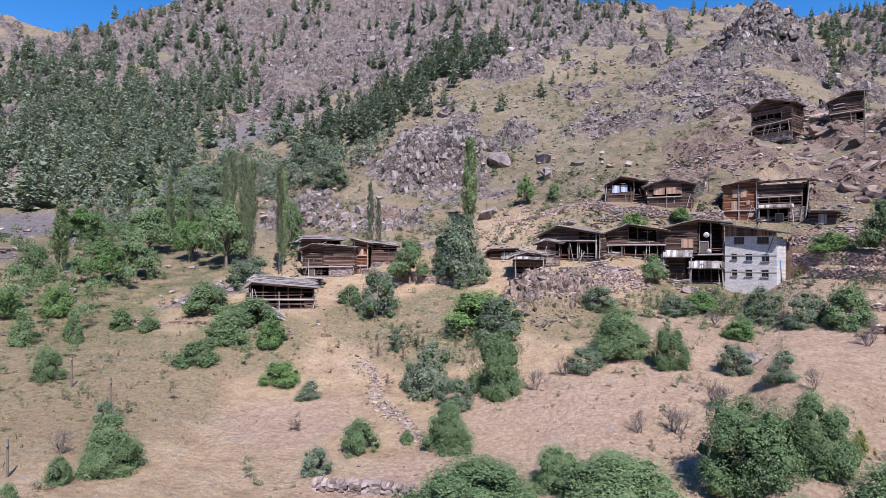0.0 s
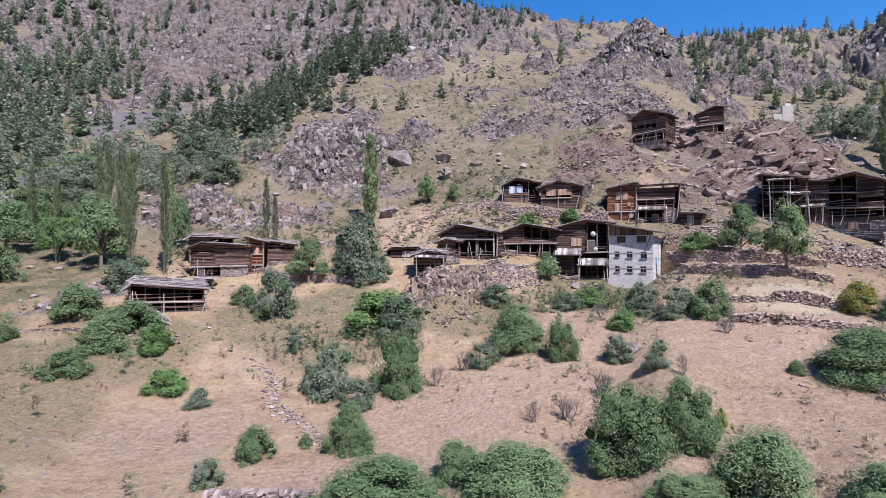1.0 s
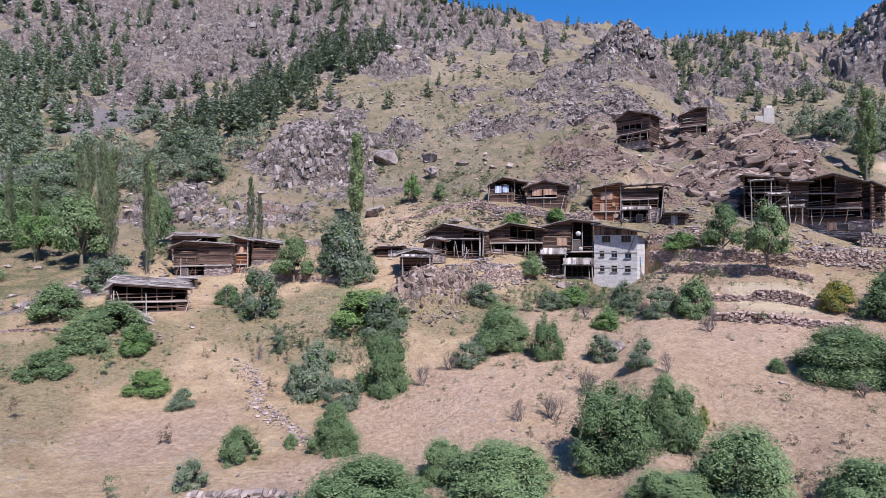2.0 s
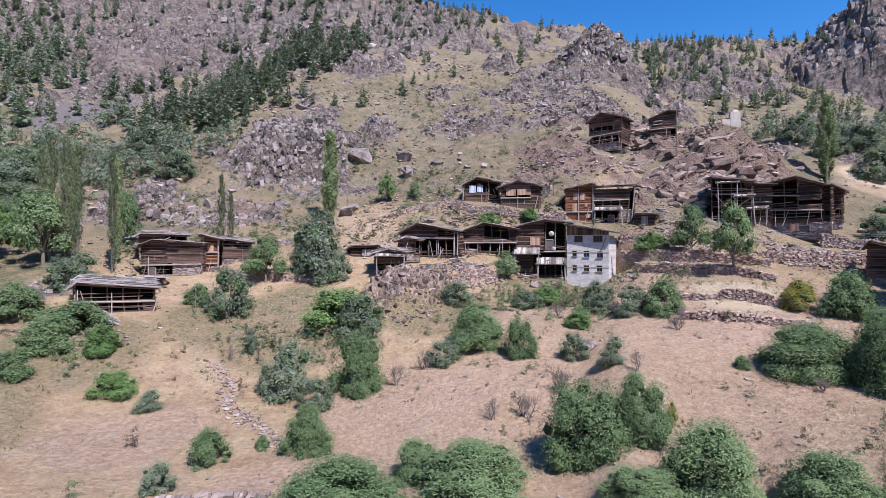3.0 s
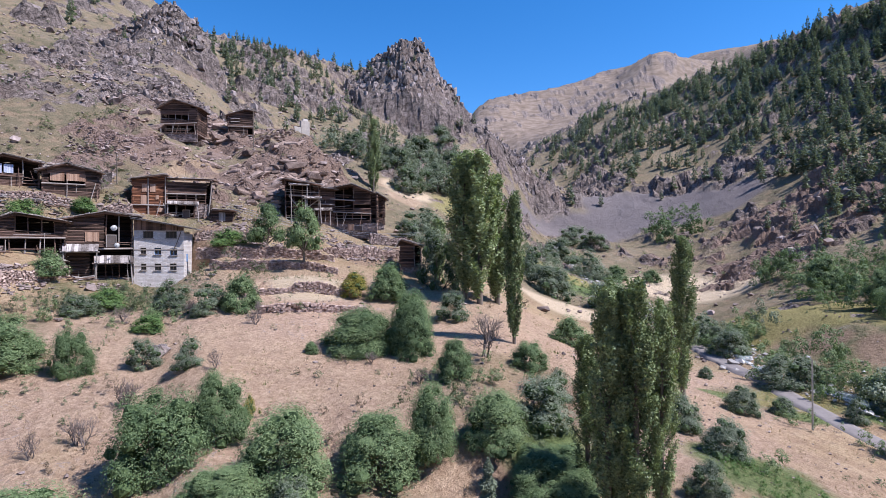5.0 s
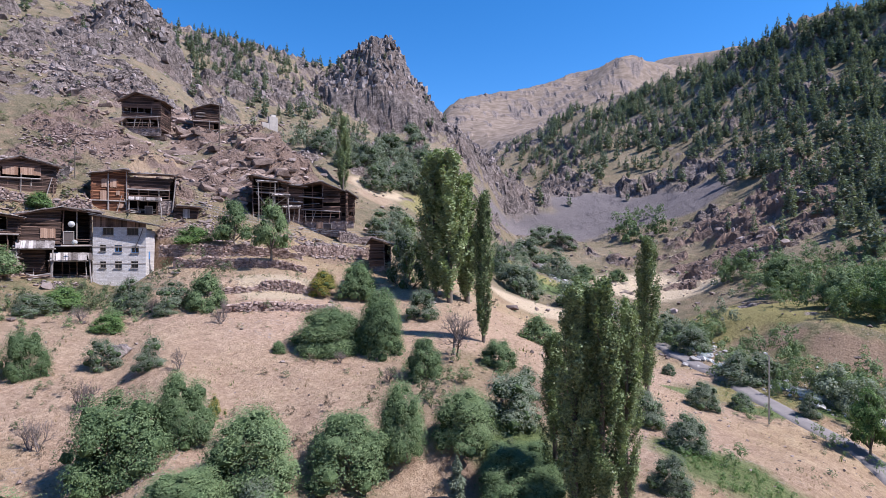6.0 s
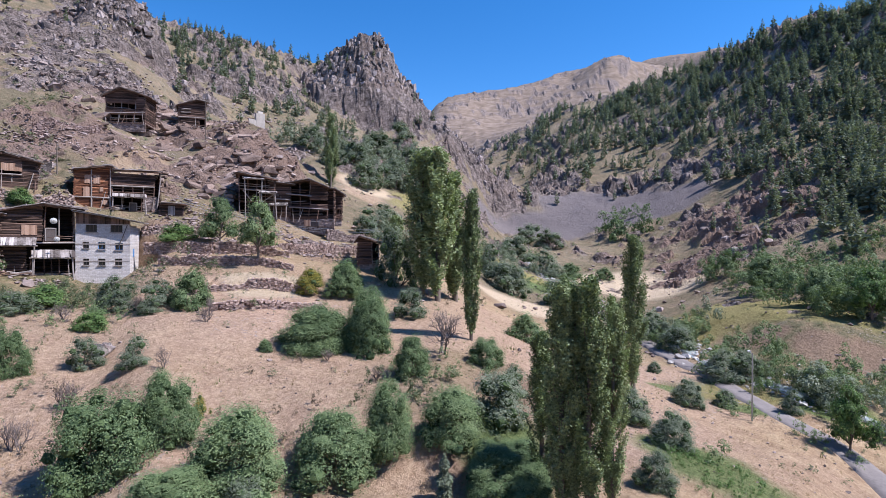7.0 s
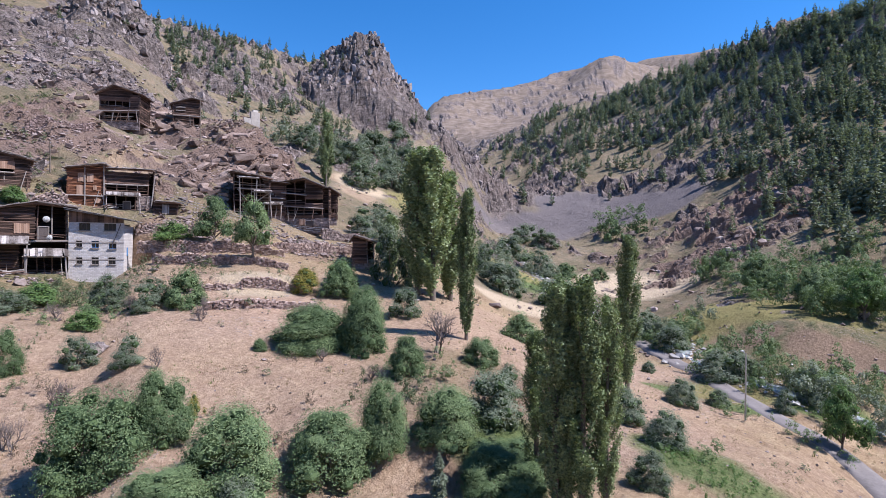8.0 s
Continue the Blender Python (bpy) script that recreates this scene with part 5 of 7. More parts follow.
def house(name, label, x, y, z, facing, depth, roof, panels, sides=LOG, cover=ROOFING, foot=1.5, tilt=0.0):
    """A hillside house. Its front lies along local x at y = 0 with the slope behind it; roof is (left x, left z, ridge x, ridge z, right x, right z);
    panels are (kind, x0, x1, z0, z1) of the front; tilt is how far the roof also climbs towards the slope, a metre."""
    g = np.random.default_rng(abs(hash((round(x, 1), round(y, 1)))) % 100000)
    thing = new(name)
    thing.matrix_world = pose(x, y, z, 0, 0, facing)
    tagged(thing, label, "house")
    lx, lz, mx, mz, rx, rz = roof

    def top(q):
        return lz + (mz - lz) * (q - lx) / max(mx - lx, 0.01) if q < mx else mz + (rz - mz) * (q - mx) / max(rx - mx, 0.01)

    x0, x1 = min(p[1] for p in panels), max(p[2] for p in panels)
    # plinth, floor, back and side walls
    made("plinth", rubble(x0 + 0.1, x1 - 0.1, -foot, 0.05, 0.15, g, 0.34), STONE, thing)
    made("floor", [block(x0 + 0.1, x1 - 0.1, 0.3, depth, -0.1, 0.06)], PLANK, thing)
    made("wall", log_courses(x0, x1, 0, 9, depth, g, 0.13, "x", lambda q: top(q) - 0.1), sides, thing)
    made("wall", log_courses(0.05, depth, -0.3, top(x0 + 0.05) - 0.12, x0 + 0.12, g, 0.13, "y"), sides, thing)
    made("wall", log_courses(0.05, depth, -0.3, top(x1 - 0.05) - 0.12, x1 - 0.12, g, 0.13, "y"), sides, thing)
    # partition coloured almost black so the open fronts look deep in shade
    made("partition", log_courses(x0 + 0.2, x1 - 0.2, 0, 9, 3.0, g, 0.15, "x", lambda q: top(q) - 0.15), LOG_SHADE, thing)
    for kind, a, b, c, d in panels:
        cut = (lambda q: min(top(q) - 0.12, d)) if d > 0 else (lambda q: top(q) - 0.12)
        if kind == "log":
            made("wall", log_courses(a, b, c, d, 0.0, g, 0.12, "x", cut), sides, thing)
        elif kind == "stone":
            made("wall", rubble(a, b, c, d, -0.05, g, 0.3), STONE, thing, "rough field stone")
        elif kind in ("plank", "warm", "film", "blue"):
            mat = {"plank": PLANK, "warm": PLANK_WARM, "film": FILM, "blue": BLUE}[kind]
            q, rows = a, []
            while q < b - 0.03:
                w = min(g.uniform(0.16, 0.26), b - q)
                rows.append(block(q + 0.008, q + w - 0.008, -0.2 - g.uniform(0, 0.02), -0.13, c + g.uniform(0, 0.08), d - g.uniform(0, 0.08)))
                q += w
            made("shutter" if kind == "warm" else "panel", rows, mat, thing, {"warm": "pale sun-bleached plank shutter", "film": "window covered with pale bluish sheeting", "blue": "blue painted boards", "plank": "grey weathered boards"}[kind])
        elif kind == "door":
            made("door", [block(a, b, -0.14, -0.06, c, d)], FRAME, thing, "dark wooden door")
            made("door_frame", [block(a - 0.1, a, -0.2, 0, c, d + 0.1), block(b, b + 0.1, -0.2, 0, c, d + 0.1), block(a, b, -0.2, 0, d, d + 0.1)], PLANK, thing)
        elif kind == "open":
            # an open gallery: floor beam, posts, rails
            made("gallery_floor", [block(a, b, -0.1, 3.0, c - 0.14, c)], LOG, thing)
            n = max(2, int(round((b - a) / 1.7)) + 1)
            for q in np.linspace(a + 0.1, b - 0.1, n):
                t = min(d, top(q) - 0.1) if d > 0 else top(q) - 0.1
                made("post", [beam((q, 0, c), (q + g.normal() * 0.07, 0, t), 0.085, 6, g)], LOG if g.random() < 0.65 else PLANK, thing)
            for h in (0.45, 0.85):
                made("rail", [beam((a, -0.08, c + h * g.uniform(0.75, 1.2)), (b - g.uniform(0, 0.25) * (b - a), -0.08, c + h * g.uniform(0.7, 1.25)), 0.055, 5, g)], LOG if g.random() < 0.7 else PLANK, thing)
        elif kind == "lean":
            # a lean-to roof of loose boards that juts out on props
            rows, q, out = [], a, 2.0
            while q < b:
                w = g.uniform(0.2, 0.36)
                e, u = g.uniform(-0.3, 0.25), g.uniform(0, 0.06)
                vv = [(q, 0.1, d + u), (q + w * 0.96, 0.1, d + u), (q + w * 0.96 + g.normal() * 0.06, -out + e, c + u), (q + g.normal() * 0.06, -out + e, c + u)]
                vv = [(p_[0], p_[1], p_[2] - 0.05) for p_ in vv] + vv
                rows.append((vv, [(0, 1, 2, 3), (7, 6, 5, 4), (0, 4, 5, 1), (1, 5, 6, 2), (2, 6, 7, 3), (3, 7, 4, 0)]))
                q += w
            made("lean_to_roof", rows, ROOFING, thing, "sagging lean-to roof of pale boards")
            made("beam", [beam((a - 0.2, -out + 0.3, c - 0.08), (b + 0.2, -out + 0.3, c - 0.1), 0.09, 6, g)], PLANK, thing)
            for q in (a + 0.15, b - 0.15):
                made("prop", [beam((q + g.normal() * 0.15, -out + 0.2, -0.8), (q, -out + 0.3, c - 0.1), 0.09, 6, g)], PLANK, thing)
        elif kind == "beam":
            made("beam", [beam((a, -0.25, c), (b, -0.25, d), 0.12, 6, g)], PLANK, thing)
        elif kind == "post":
            made("post", [beam((a, -0.3, c), (b, -0.3, d), 0.1, 6, g)], PLANK, thing)
    for k in range(int((x1 - x0) * 0.5)):
        q, h = g.uniform(x0, x1), g.uniform(1.2, 3.0)
        made("leaning_pole", [beam((q, -g.uniform(0.5, 1.1), -0.6), (q + g.normal() * 0.5, -0.2, h), g.uniform(0.04, 0.07), 5, g)], PLANK if g.random() < 0.6 else LOG, thing)
    # roof: decking and a loose layer of boards over two slopes
    over, back = 0.75, depth + 0.5
    for s, (ax, az, bx, bz) in enumerate(((mx, mz, lx, lz), (mx, mz, rx, rz))):
        if abs(bx - ax) < 0.3:
            continue
        sgn = 1 if bx > ax else -1
        drop = (bz - az) / (bx - ax)
        ex = bx + sgn * 0.45
        ez = az + drop * (ex - ax)
        deck = [(ax, -over + 0.3, az), (ex - sgn * 0.25, -over + 0.3, ez - drop * sgn * 0.25), (ex - sgn * 0.25, back, ez + tilt * (back + over)), (ax, back, az + tilt * (back + over))]
        verts = [(p[0], p[1], p[2] + h) for h in (-0.08, 0.02) for p in deck]
        faces = [(0, 1, 2, 3), (7, 6, 5, 4), (0, 4, 5, 1), (1, 5, 6, 2), (2, 6, 7, 3), (3, 7, 4, 0)]
        r = made("roof", [(verts, faces)], LOG, thing)
        rows, q = [], -over - 0.1
        while q < back:
            w = g.uniform(0.22, 0.4)
            steps = 2 if abs(ex - ax) > 3 else 1
            for k in range(steps):
                u0, u1 = ax + (ex - ax) * (k / steps - 0.05 * k), ax + (ex - ax) * ((k + 1) / steps) + sgn * g.uniform(-0.35, 0.5)
                h = 0.06 + 0.05 * (steps - 1 - k) + g.uniform(0, 0.1) + tilt * (q + over)
                v0, v1 = az + drop * (u0 - ax) + h, az + drop * (u1 - ax) + h
                y0, y1, tw = q - (g.uniform(0, 0.3) if q < -over + 0.1 else 0), q + w * 0.97, g.normal() * 0.16
                vv = [(u0, y0, v0), (u1, y0 + tw, v1), (u1, y1 + tw, v1), (u0, y1, v0)]
                vv = [(p[0], p[1], p[2] - 0.045) for p in vv] + vv
                rows.append((vv, [(0, 3, 2, 1), (4, 5, 6, 7), (0, 1, 5, 4), (1, 2, 6, 5), (2, 3, 7, 6), (3, 0, 4, 7)]))
            q += w
        made("roof_cladding", rows, cover, r, "loose weathered roof boards")
        boards = []
        for _ in range(int(abs(ex - ax) * 1.6)):
            u, yy, t, ln = g.uniform(min(ax, ex), max(ax, ex)), g.uniform(-over - 0.4, back * 0.6), g.normal() * 0.7, g.uniform(0.7, 1.7)
            zz = az + drop * (u - ax) + 0.2 + tilt * (yy + over)
            dx, dy = math.cos(t) * ln * 0.5, math.sin(t) * ln * 0.5
            boards.append(beam((u - dx, yy - dy, zz - drop * dx + g.normal() * 0.05), (u + dx, yy + dy, zz + drop * dx + g.normal() * 0.09), g.uniform(0.05, 0.09), 4, g))
        if boards:
            made("loose_board", boards, PLANK, r, "loose grey boards thrown on the roof")
        stones = []
        for _ in range(int(abs(ex - ax) * 1.1)):
            u, yy, e = g.uniform(min(ax, ex), max(ax, ex)), g.uniform(-over, back), g.uniform(0.1, 0.2)
            zz = az + drop * (u - ax) + 0.1 + tilt * (yy + over)
            stones.append(block(u - e, u + e, yy - e, yy + e, zz, zz + e * 0.9, 0.03, g))
        if stones:
            made("roof_weight", stones, STONE, r, "stones that weigh down the roof")
        for yy in (-0.5, 0.1, depth * 0.5, depth):
            made("rafter", [beam((ax, yy, az - 0.16 + tilt * (yy + over)), (ex, yy, ez - 0.16 + tilt * (yy + over)), 0.08, 5, g)], LOG, thing)
    made("ridge_beam", [beam((mx, -over, mz - 0.2), (mx, back, mz - 0.2 + tilt * (back + over)), 0.12, 6, g)], LOG, thing)
    return thing



def pierced(x0, x1, z0, z1, y0, y1, holes):
    """A wall of thickness y0..y1 with holes (x0, x1, z0, z1) cut right through it."""
    xs = sorted({x0, x1, *[h[0] for h in holes], *[h[1] for h in holes]})
    zs = sorted({z0, z1, *[h[2] for h in holes], *[h[3] for h in holes]})
    out = []
    for a, b in zip(xs, xs[1:]):
        run = None
        for c, d in zip(zs, zs[1:]):
            mx, mz = (a + b) / 2, (c + d) / 2
            if any(h[0] < mx < h[1] and h[2] < mz < h[3] for h in holes):
                if run:
                    out.append(block(a, b, y0, y1, *run))
                run = None
            else:
                run = (run[0] if run else c, d)
        if run:
            out.append(block(a, b, y0, y1, *run))
    return out


def window(thing, a, b, c, d, y, bars=2, frame=None):
    """A timber window with panes set back in its opening."""
    w = 0.07
    frame = frame or FRAME
    fr = made("window", [block(a, b, y, y + 0.08, c, c + w), block(a, b, y, y + 0.08, d - w, d), block(a, a + w, y, y + 0.08, c + w, d - w), block(b - w, b, y, y + 0.08, c + w, d - w)], frame, thing)
    xs = np.linspace(a + w, b - w, bars + 1)
    for k in range(bars):
        made("pane", [block(xs[k] + (0.03 if k else 0), xs[k + 1] - 0.0, y + 0.03, y + 0.05, c + w, d - w)], GLASS, fr)
        if k:
            made("mullion", [block(xs[k] - 0.03, xs[k] + 0.03, y - 0.01, y + 0.07, c + w, d - w)], frame, fr)
    made("sill", [block(a - 0.1, b + 0.1, y - 0.34, y + 0.02, c - 0.09, c - 0.01, 0.01)], PLANK, fr)


def stone_house(x, y, z, facing, x0, x1, top, roof, windows):
    g = np.random.default_rng(77)
    thing = new("stone_house")
    thing.matrix_world = pose(x, y, z, 0, 0, facing)
    tagged(thing, "three-storey whitewashed stone house with small dark windows", "house")
    depth = 8.0
    mx, mz, rx, rz = roof
    made("wall", pierced(x0, x1, -2.0, top, 0, 0.5, windows), MASONRY, thing)
    side = [(2.2, 3.0, 3.2, 4.4)]
    v, f = joined(pierced(0.5, depth, -2.0, top - 0.35, 0, 0.5, side))
    made("wall", [([(x1 - p[1], p[0], p[2]) for p in v], [tuple(reversed(q)) for q in f])], MASONRY, thing)
    made("wall", [block(x0, x0 + 0.5, 0.5, depth, -2.0, top + 0.2)], MASONRY, thing)
    made("wall", [block(x0 + 0.5, x1 - 0.5, depth - 0.5, depth, -2.0, top)], MASONRY, thing)
    for lev in (2.4, 4.9):
        made("floor", [block(x0 + 0.5, x1 - 0.5, 0.5, depth - 0.5, lev, lev + 0.15)], PLANK, thing)
    for k, (a, b, c, d) in enumerate(windows):
        window(thing, a, b, c, d, 0.22, 3 if b - a > 1.2 else 2, BLUE if k in (3, 4) else None)
    for lev in (2.55, 5.0):
        made("band", [block(x0 - 0.03, x1 + 0.03, -0.035, 0.0, lev, lev + 0.16, 0.004)], PLANK, thing, "pale timber tie in the masonry")
    made("shutter", [block(x1 - 0.02, x1 + 0.05, 2.2, 3.0, 3.2, 4.4)], BLUE, thing, "blue painted shutter")
    # boarded band under the eaves and the long slope of the roof
    drop = (rz - mz) / (rx - mx)
    rows, q = [], x0
    while q < x1:
        w = min(g.uniform(0.18, 0.28), x1 - q)
        rows.append(block(q + 0.01, q + w - 0.01, -0.04 - g.uniform(0, 0.02), 0.05, top + 0.003, mz + drop * (q + w - mx) - 0.12))
        q += w
    made("eaves_boarding", rows, LOG, thing, "dark boards under the eaves")
    ax, az, ex, ez = x0 - 0.3, mz + drop * (x0 - 0.3 - mx), rx + 0.3, mz + drop * (rx + 0.3 - mx)
    deck = [(ax, -0.9, az), (ex, -0.9, ez), (ex, depth + 0.5, ez), (ax, depth + 0.5, az)]
    verts = [(p[0], p[1], p[2] + h) for h in (-0.1, 0.0) for p in deck]
    r = made("roof", [(verts, [(0, 1, 2, 3), (7, 6, 5, 4), (0, 4, 5, 1), (1, 5, 6, 2), (2, 6, 7, 3), (3, 7, 4, 0)])], PLANK, thing)
    rows, q = [], -1.0
    while q < depth + 0.4:
        w = g.uniform(0.25, 0.4)
        for k in range(4):
            u0, u1 = ax + (ex - ax) * k / 4 - 0.1, ax + (ex - ax) * (k + 1) / 4 + g.uniform(-0.1, 0.2)
            h = 0.05 + 0.04 * (3 - k) + g.uniform(0, 0.03)
            vv = [(u0, q, az + drop * (u0 - ax) + h), (u1, q, az + drop * (u1 - ax) + h), (u1, q + w * 0.97, az + drop * (u1 - ax) + h), (u0, q + w * 0.97, az + drop * (u0 - ax) + h)]
            rows.append(([(p[0], p[1], p[2] - 0.05) for p in vv] + vv, [(0, 3, 2, 1), (4, 5, 6, 7), (0, 1, 5, 4), (1, 2, 6, 5), (2, 3, 7, 6), (3, 0, 4, 7)]))
        q += w
    made("roof_cladding", rows, ROOFING, r, "loose weathered roof boards")
    made("downpipe", [beam((x1 - 0.35, -0.12, top - 0.1), (x1 - 1.5, -0.2, top - 3.4), 0.06, 6, g)], FRAME, thing, "dark leaning pole against the wall")
    return thing


house("log_house", "dark log house joined to a whitewashed stone house", 39.1, 84.4, 35.90, -24.9, 7, (-4.35, 8.68, 0.68, 9.74, 5.07, 9.26), [
    ("log", -3.88, 0.52, 4.63, 0.00), ("warm", -1.68, 0.05, 5.43, 6.86), ("open", 0.68, 4.29, 4.63, 0.00),
    ("door", 0.99, 2.09, 4.63, 6.38), ("log", -4.66, -1.21, 0.64, 4.31), ("open", -0.90, 4.29, -0.48, 3.35),
    ("beam", -4.66, 4.29, 4.31, 4.44), ("lean", -4.35, -0.11, 4.05, 5.20), ("lean", -0.58, 4.13, 2.39, 3.42)],
    LOG, ROOFING, 2.0, 0.0)
house("log_house", "tall reddish log house with plank shutters", 52.1, 94.6, 46.12, -28.9, 6, (-2.6, 6.47, 2.18, 7.31, 2.71, 7.24), [
    ("log", -2.60, 2.53, 0.00, 0.00), ("warm", -1.19, -0.30, 4.20, 5.66), ("warm", 0.05, 1.04, 4.20, 5.66),
    ("warm", -1.36, -0.37, 1.83, 3.65), ("warm", 0.94, 1.47, 2.92, 3.73), ("warm", 1.12, 2.18, 0.73, 1.53),
    ("post", -0.23, -0.23, 0.00, 6.58), ("post", 2.46, 2.46, 0.00, 7.13), ("beam", -2.60, 2.53, 1.90, 1.90)],
    LOG_RED, ROOFING, 1.5, 0.0)
house("log_barn", "open-fronted log barn beside a tall house", 57.4, 91.5, 45.87, -32.1, 6, (-3.48, 6.94, -3.38, 6.94, 3.31, 7.08), [
    ("log", -3.48, 2.97, 4.49, 6.47), ("open", -3.48, 2.97, 2.88, 4.49), ("log", -3.48, 1.60, 2.52, 3.24),
    ("open", -3.48, 1.08, 0.18, 2.52), ("door", -0.81, 0.22, 0.18, 1.44), ("stone", 1.25, 3.38, 0.11, 2.52),
    ("post", 3.31, 3.93, -0.18, 6.29), ("beam", -3.55, 2.97, 4.32, 4.39), ("lean", -3.38, 1.60, 2.41, 3.13)],
    LOG, ROOFING, 1.5, 0.11)
house("log_house", "log house with pale sheeting in its windows", 35.0, 103.0, 50.32, -18.8, 6, (-3.65, 3.56, -1.19, 4.79, 3.65, 3.96), [
    ("log", -3.41, 1.19, 0.00, 1.98), ("film", -2.56, -1.26, 1.80, 3.35), ("film", -1.02, 0.17, 1.91, 3.35),
    ("log", -3.41, 1.19, 1.44, 1.80), ("open", 1.19, 3.51, 0.54, 0.00), ("post", -3.92, -3.58, -0.90, 3.60),
    ("log", -3.41, -2.56, 1.80, 0.00)],
    LOG, ROOFING, 1.5, 0.0)
house("log_house", "gabled log house with a railed gallery", 41.5, 98.5, 48.86, -22.9, 6.5, (-4.06, 4.2, -0.63, 5.33, 4.12, 4.2), [
    ("log", -3.80, 3.80, 0.00, 2.06), ("log", -3.80, -3.17, 2.06, 0.00), ("warm", -2.85, -0.95, 2.41, 3.78),
    ("warm", -0.70, 1.90, 2.51, 3.78), ("log", 1.90, 3.80, 2.06, 0.00), ("log", -3.17, 1.90, 3.61, 0.00),
    ("open", -3.80, 2.22, 0.10, 2.06), ("beam", -3.96, 1.90, 1.96, 2.03)],
    LOG, ROOFING, 1.5, 0.0)
house("log_barn", "large dilapidated log barn on posts", 20.9, 90.6, 39.41, -37.0, 8, (-5.2, 4.05, -1.72, 5.64, 5.38, 4.35), [
    ("log", -5.09, 1.83, 2.98, 0.00), ("open", 1.83, 5.20, 2.98, 0.00), ("open", -4.20, 1.83, 0.23, 2.82),
    ("open", 1.90, 5.20, 0.23, 2.82), ("beam", -5.20, 5.20, 2.92, 3.05), ("post", 5.02, 5.09, 0.23, 4.28),
    ("post", 5.59, 5.66, 0.23, 4.12)],
    LOG, ROOFING, 1.5, 0.0)
house("log_house", "log house with a deep open gallery", 30.6, 87.8, 39.59, -27.2, 7, (-5.27, 3.91, -0.26, 5.5, 5.37, 4.53), [
    ("log", -5.05, -1.47, 2.20, 0.00), ("log", -1.47, -0.59, 2.20, 0.00), ("open", -0.59, 4.07, 2.26, 0.00),
    ("log", 4.07, 5.21, 2.20, 0.00), ("open", -4.88, -1.30, 0.10, 2.04), ("open", -1.14, 4.07, 0.10, 2.20),
    ("log", -0.59, 4.07, 2.20, 3.01), ("beam", -5.21, 5.21, 2.13, 2.20), ("stone", -4.56, -1.63, 0.10, 1.07)],
    LOG, ROOFING, 1.5, 0.0)
house("log_hut", "small log hut on stilts beside rocks", 13.5, 84.9, 37.11, -9.0, 4, (-2.61, 2.69, -0.3, 3.34, 2.67, 2.99), [
    ("log", -2.38, 2.53, 1.13, 0.00), ("open", -2.38, 2.53, 0.00, 1.13), ("post", -1.78, -2.08, -0.15, 1.04),
    ("lean", -2.23, 2.38, 2.45, 2.93), ("post", 1.19, 1.93, -0.15, 1.19)],
    LOG, ROOFING, 1.2, 0.11)
house("log_hut", "broken little log shed with a sagging roof", 17.4, 89.3, 39.95, -11.0, 4, (-2.02, 2.06, -0.6, 2.5, 2.09, 2.22), [
    ("log", -1.71, 0.98, 0.16, 1.74), ("open", 0.98, 1.93, 0.00, 0.00), ("log", -1.71, 0.98, 1.74, 0.00)],
    LOG, ROOFING, 1.5, 0.11)
house("log_barn", "long log barn with a grey board roof", -22.2, 98.5, 40.20, 12.7, 6, (-3.77, 2.48, -3.44, 2.68, 3.61, 2.61), [
    ("log", -3.54, 0.08, 0.00, 0.00), ("open", 0.08, 3.44, 0.00, 0.00)],
    LOG, ROOFING, 1.5, 0.11)
house("log_house", "two-storey log barn with a light board roof", -19.8, 92.9, 36.37, -12.0, 6.5, (-4.79, 4.63, -2.71, 5.44, 4.68, 5.05), [
    ("log", -4.58, -0.69, 1.56, 0.00), ("log", -0.69, 4.68, 1.88, 0.00), ("open", -4.34, 0.35, 0.00, 1.49),
    ("stone", 0.35, 4.58, 0.00, 1.81), ("open", -4.16, -1.04, 2.20, 3.34), ("door", -3.47, -2.43, 0.00, 1.17),
    ("beam", -4.58, 4.68, 1.49, 1.72)],
    LOG, ROOFING, 1.5, 0.0)
house("log_house", "narrow log house with pale planks in the gable", -14.3, 93.9, 36.61, 8.7, 6, (-1.41, 6.16, -1.08, 6.09, 1.44, 5.57), [
    ("log", -1.15, 1.18, 0.00, 0.00), ("warm", -0.50, 0.53, 3.44, 4.91), ("beam", -1.25, 1.25, 3.27, 3.34),
    ("beam", -1.25, 1.25, 1.57, 1.57), ("post", -1.08, -1.08, -0.07, 5.89), ("post", 1.12, 1.12, -0.07, 5.40)],
    LOG_RED, ROOFING, 1.5, 0.0)
house("log_barn", "low log barn with a light board roof", -10.5, 96.4, 39.06, 6.2, 5, (-2.51, 3.13, -2.17, 3.13, 2.41, 2.59), [
    ("log", -2.27, 2.27, 0.00, 1.85), ("open", -2.27, 2.27, 1.78, 0.00)],
    LOG, ROOFING, 1.5, 0.11)
house("log_barn", "log barn with an open gallery under a grey roof", -22.2, 74.8, 32.57, 16.5, 6, (-4.46, 3.33, -4.08, 3.65, 4.28, 2.87), [
    ("open", -4.33, 4.20, 1.43, 0.00), ("open", -3.96, 4.20, 0.00, 1.30),
    ("log", -4.21, -2.40, 0.00, 1.04), ("log", 3.10, 4.20, 0.00, 1.20), ("beam", -4.41, 4.30, 1.35, 1.17)],
    LOG, ROOFING, 1.5, 0.11)
house("log_hut", "half collapsed hut under fallen roof boards", -23.4, 70.2, 30.45, 18.4, 5, (-2.48, 1.83, -0.35, 2.57, 2.55, 1.1), [
    ("log", -2.20, 2.20, 0.00, 0.00)],
    LOG, ROOFING, 1.5, 0.11)
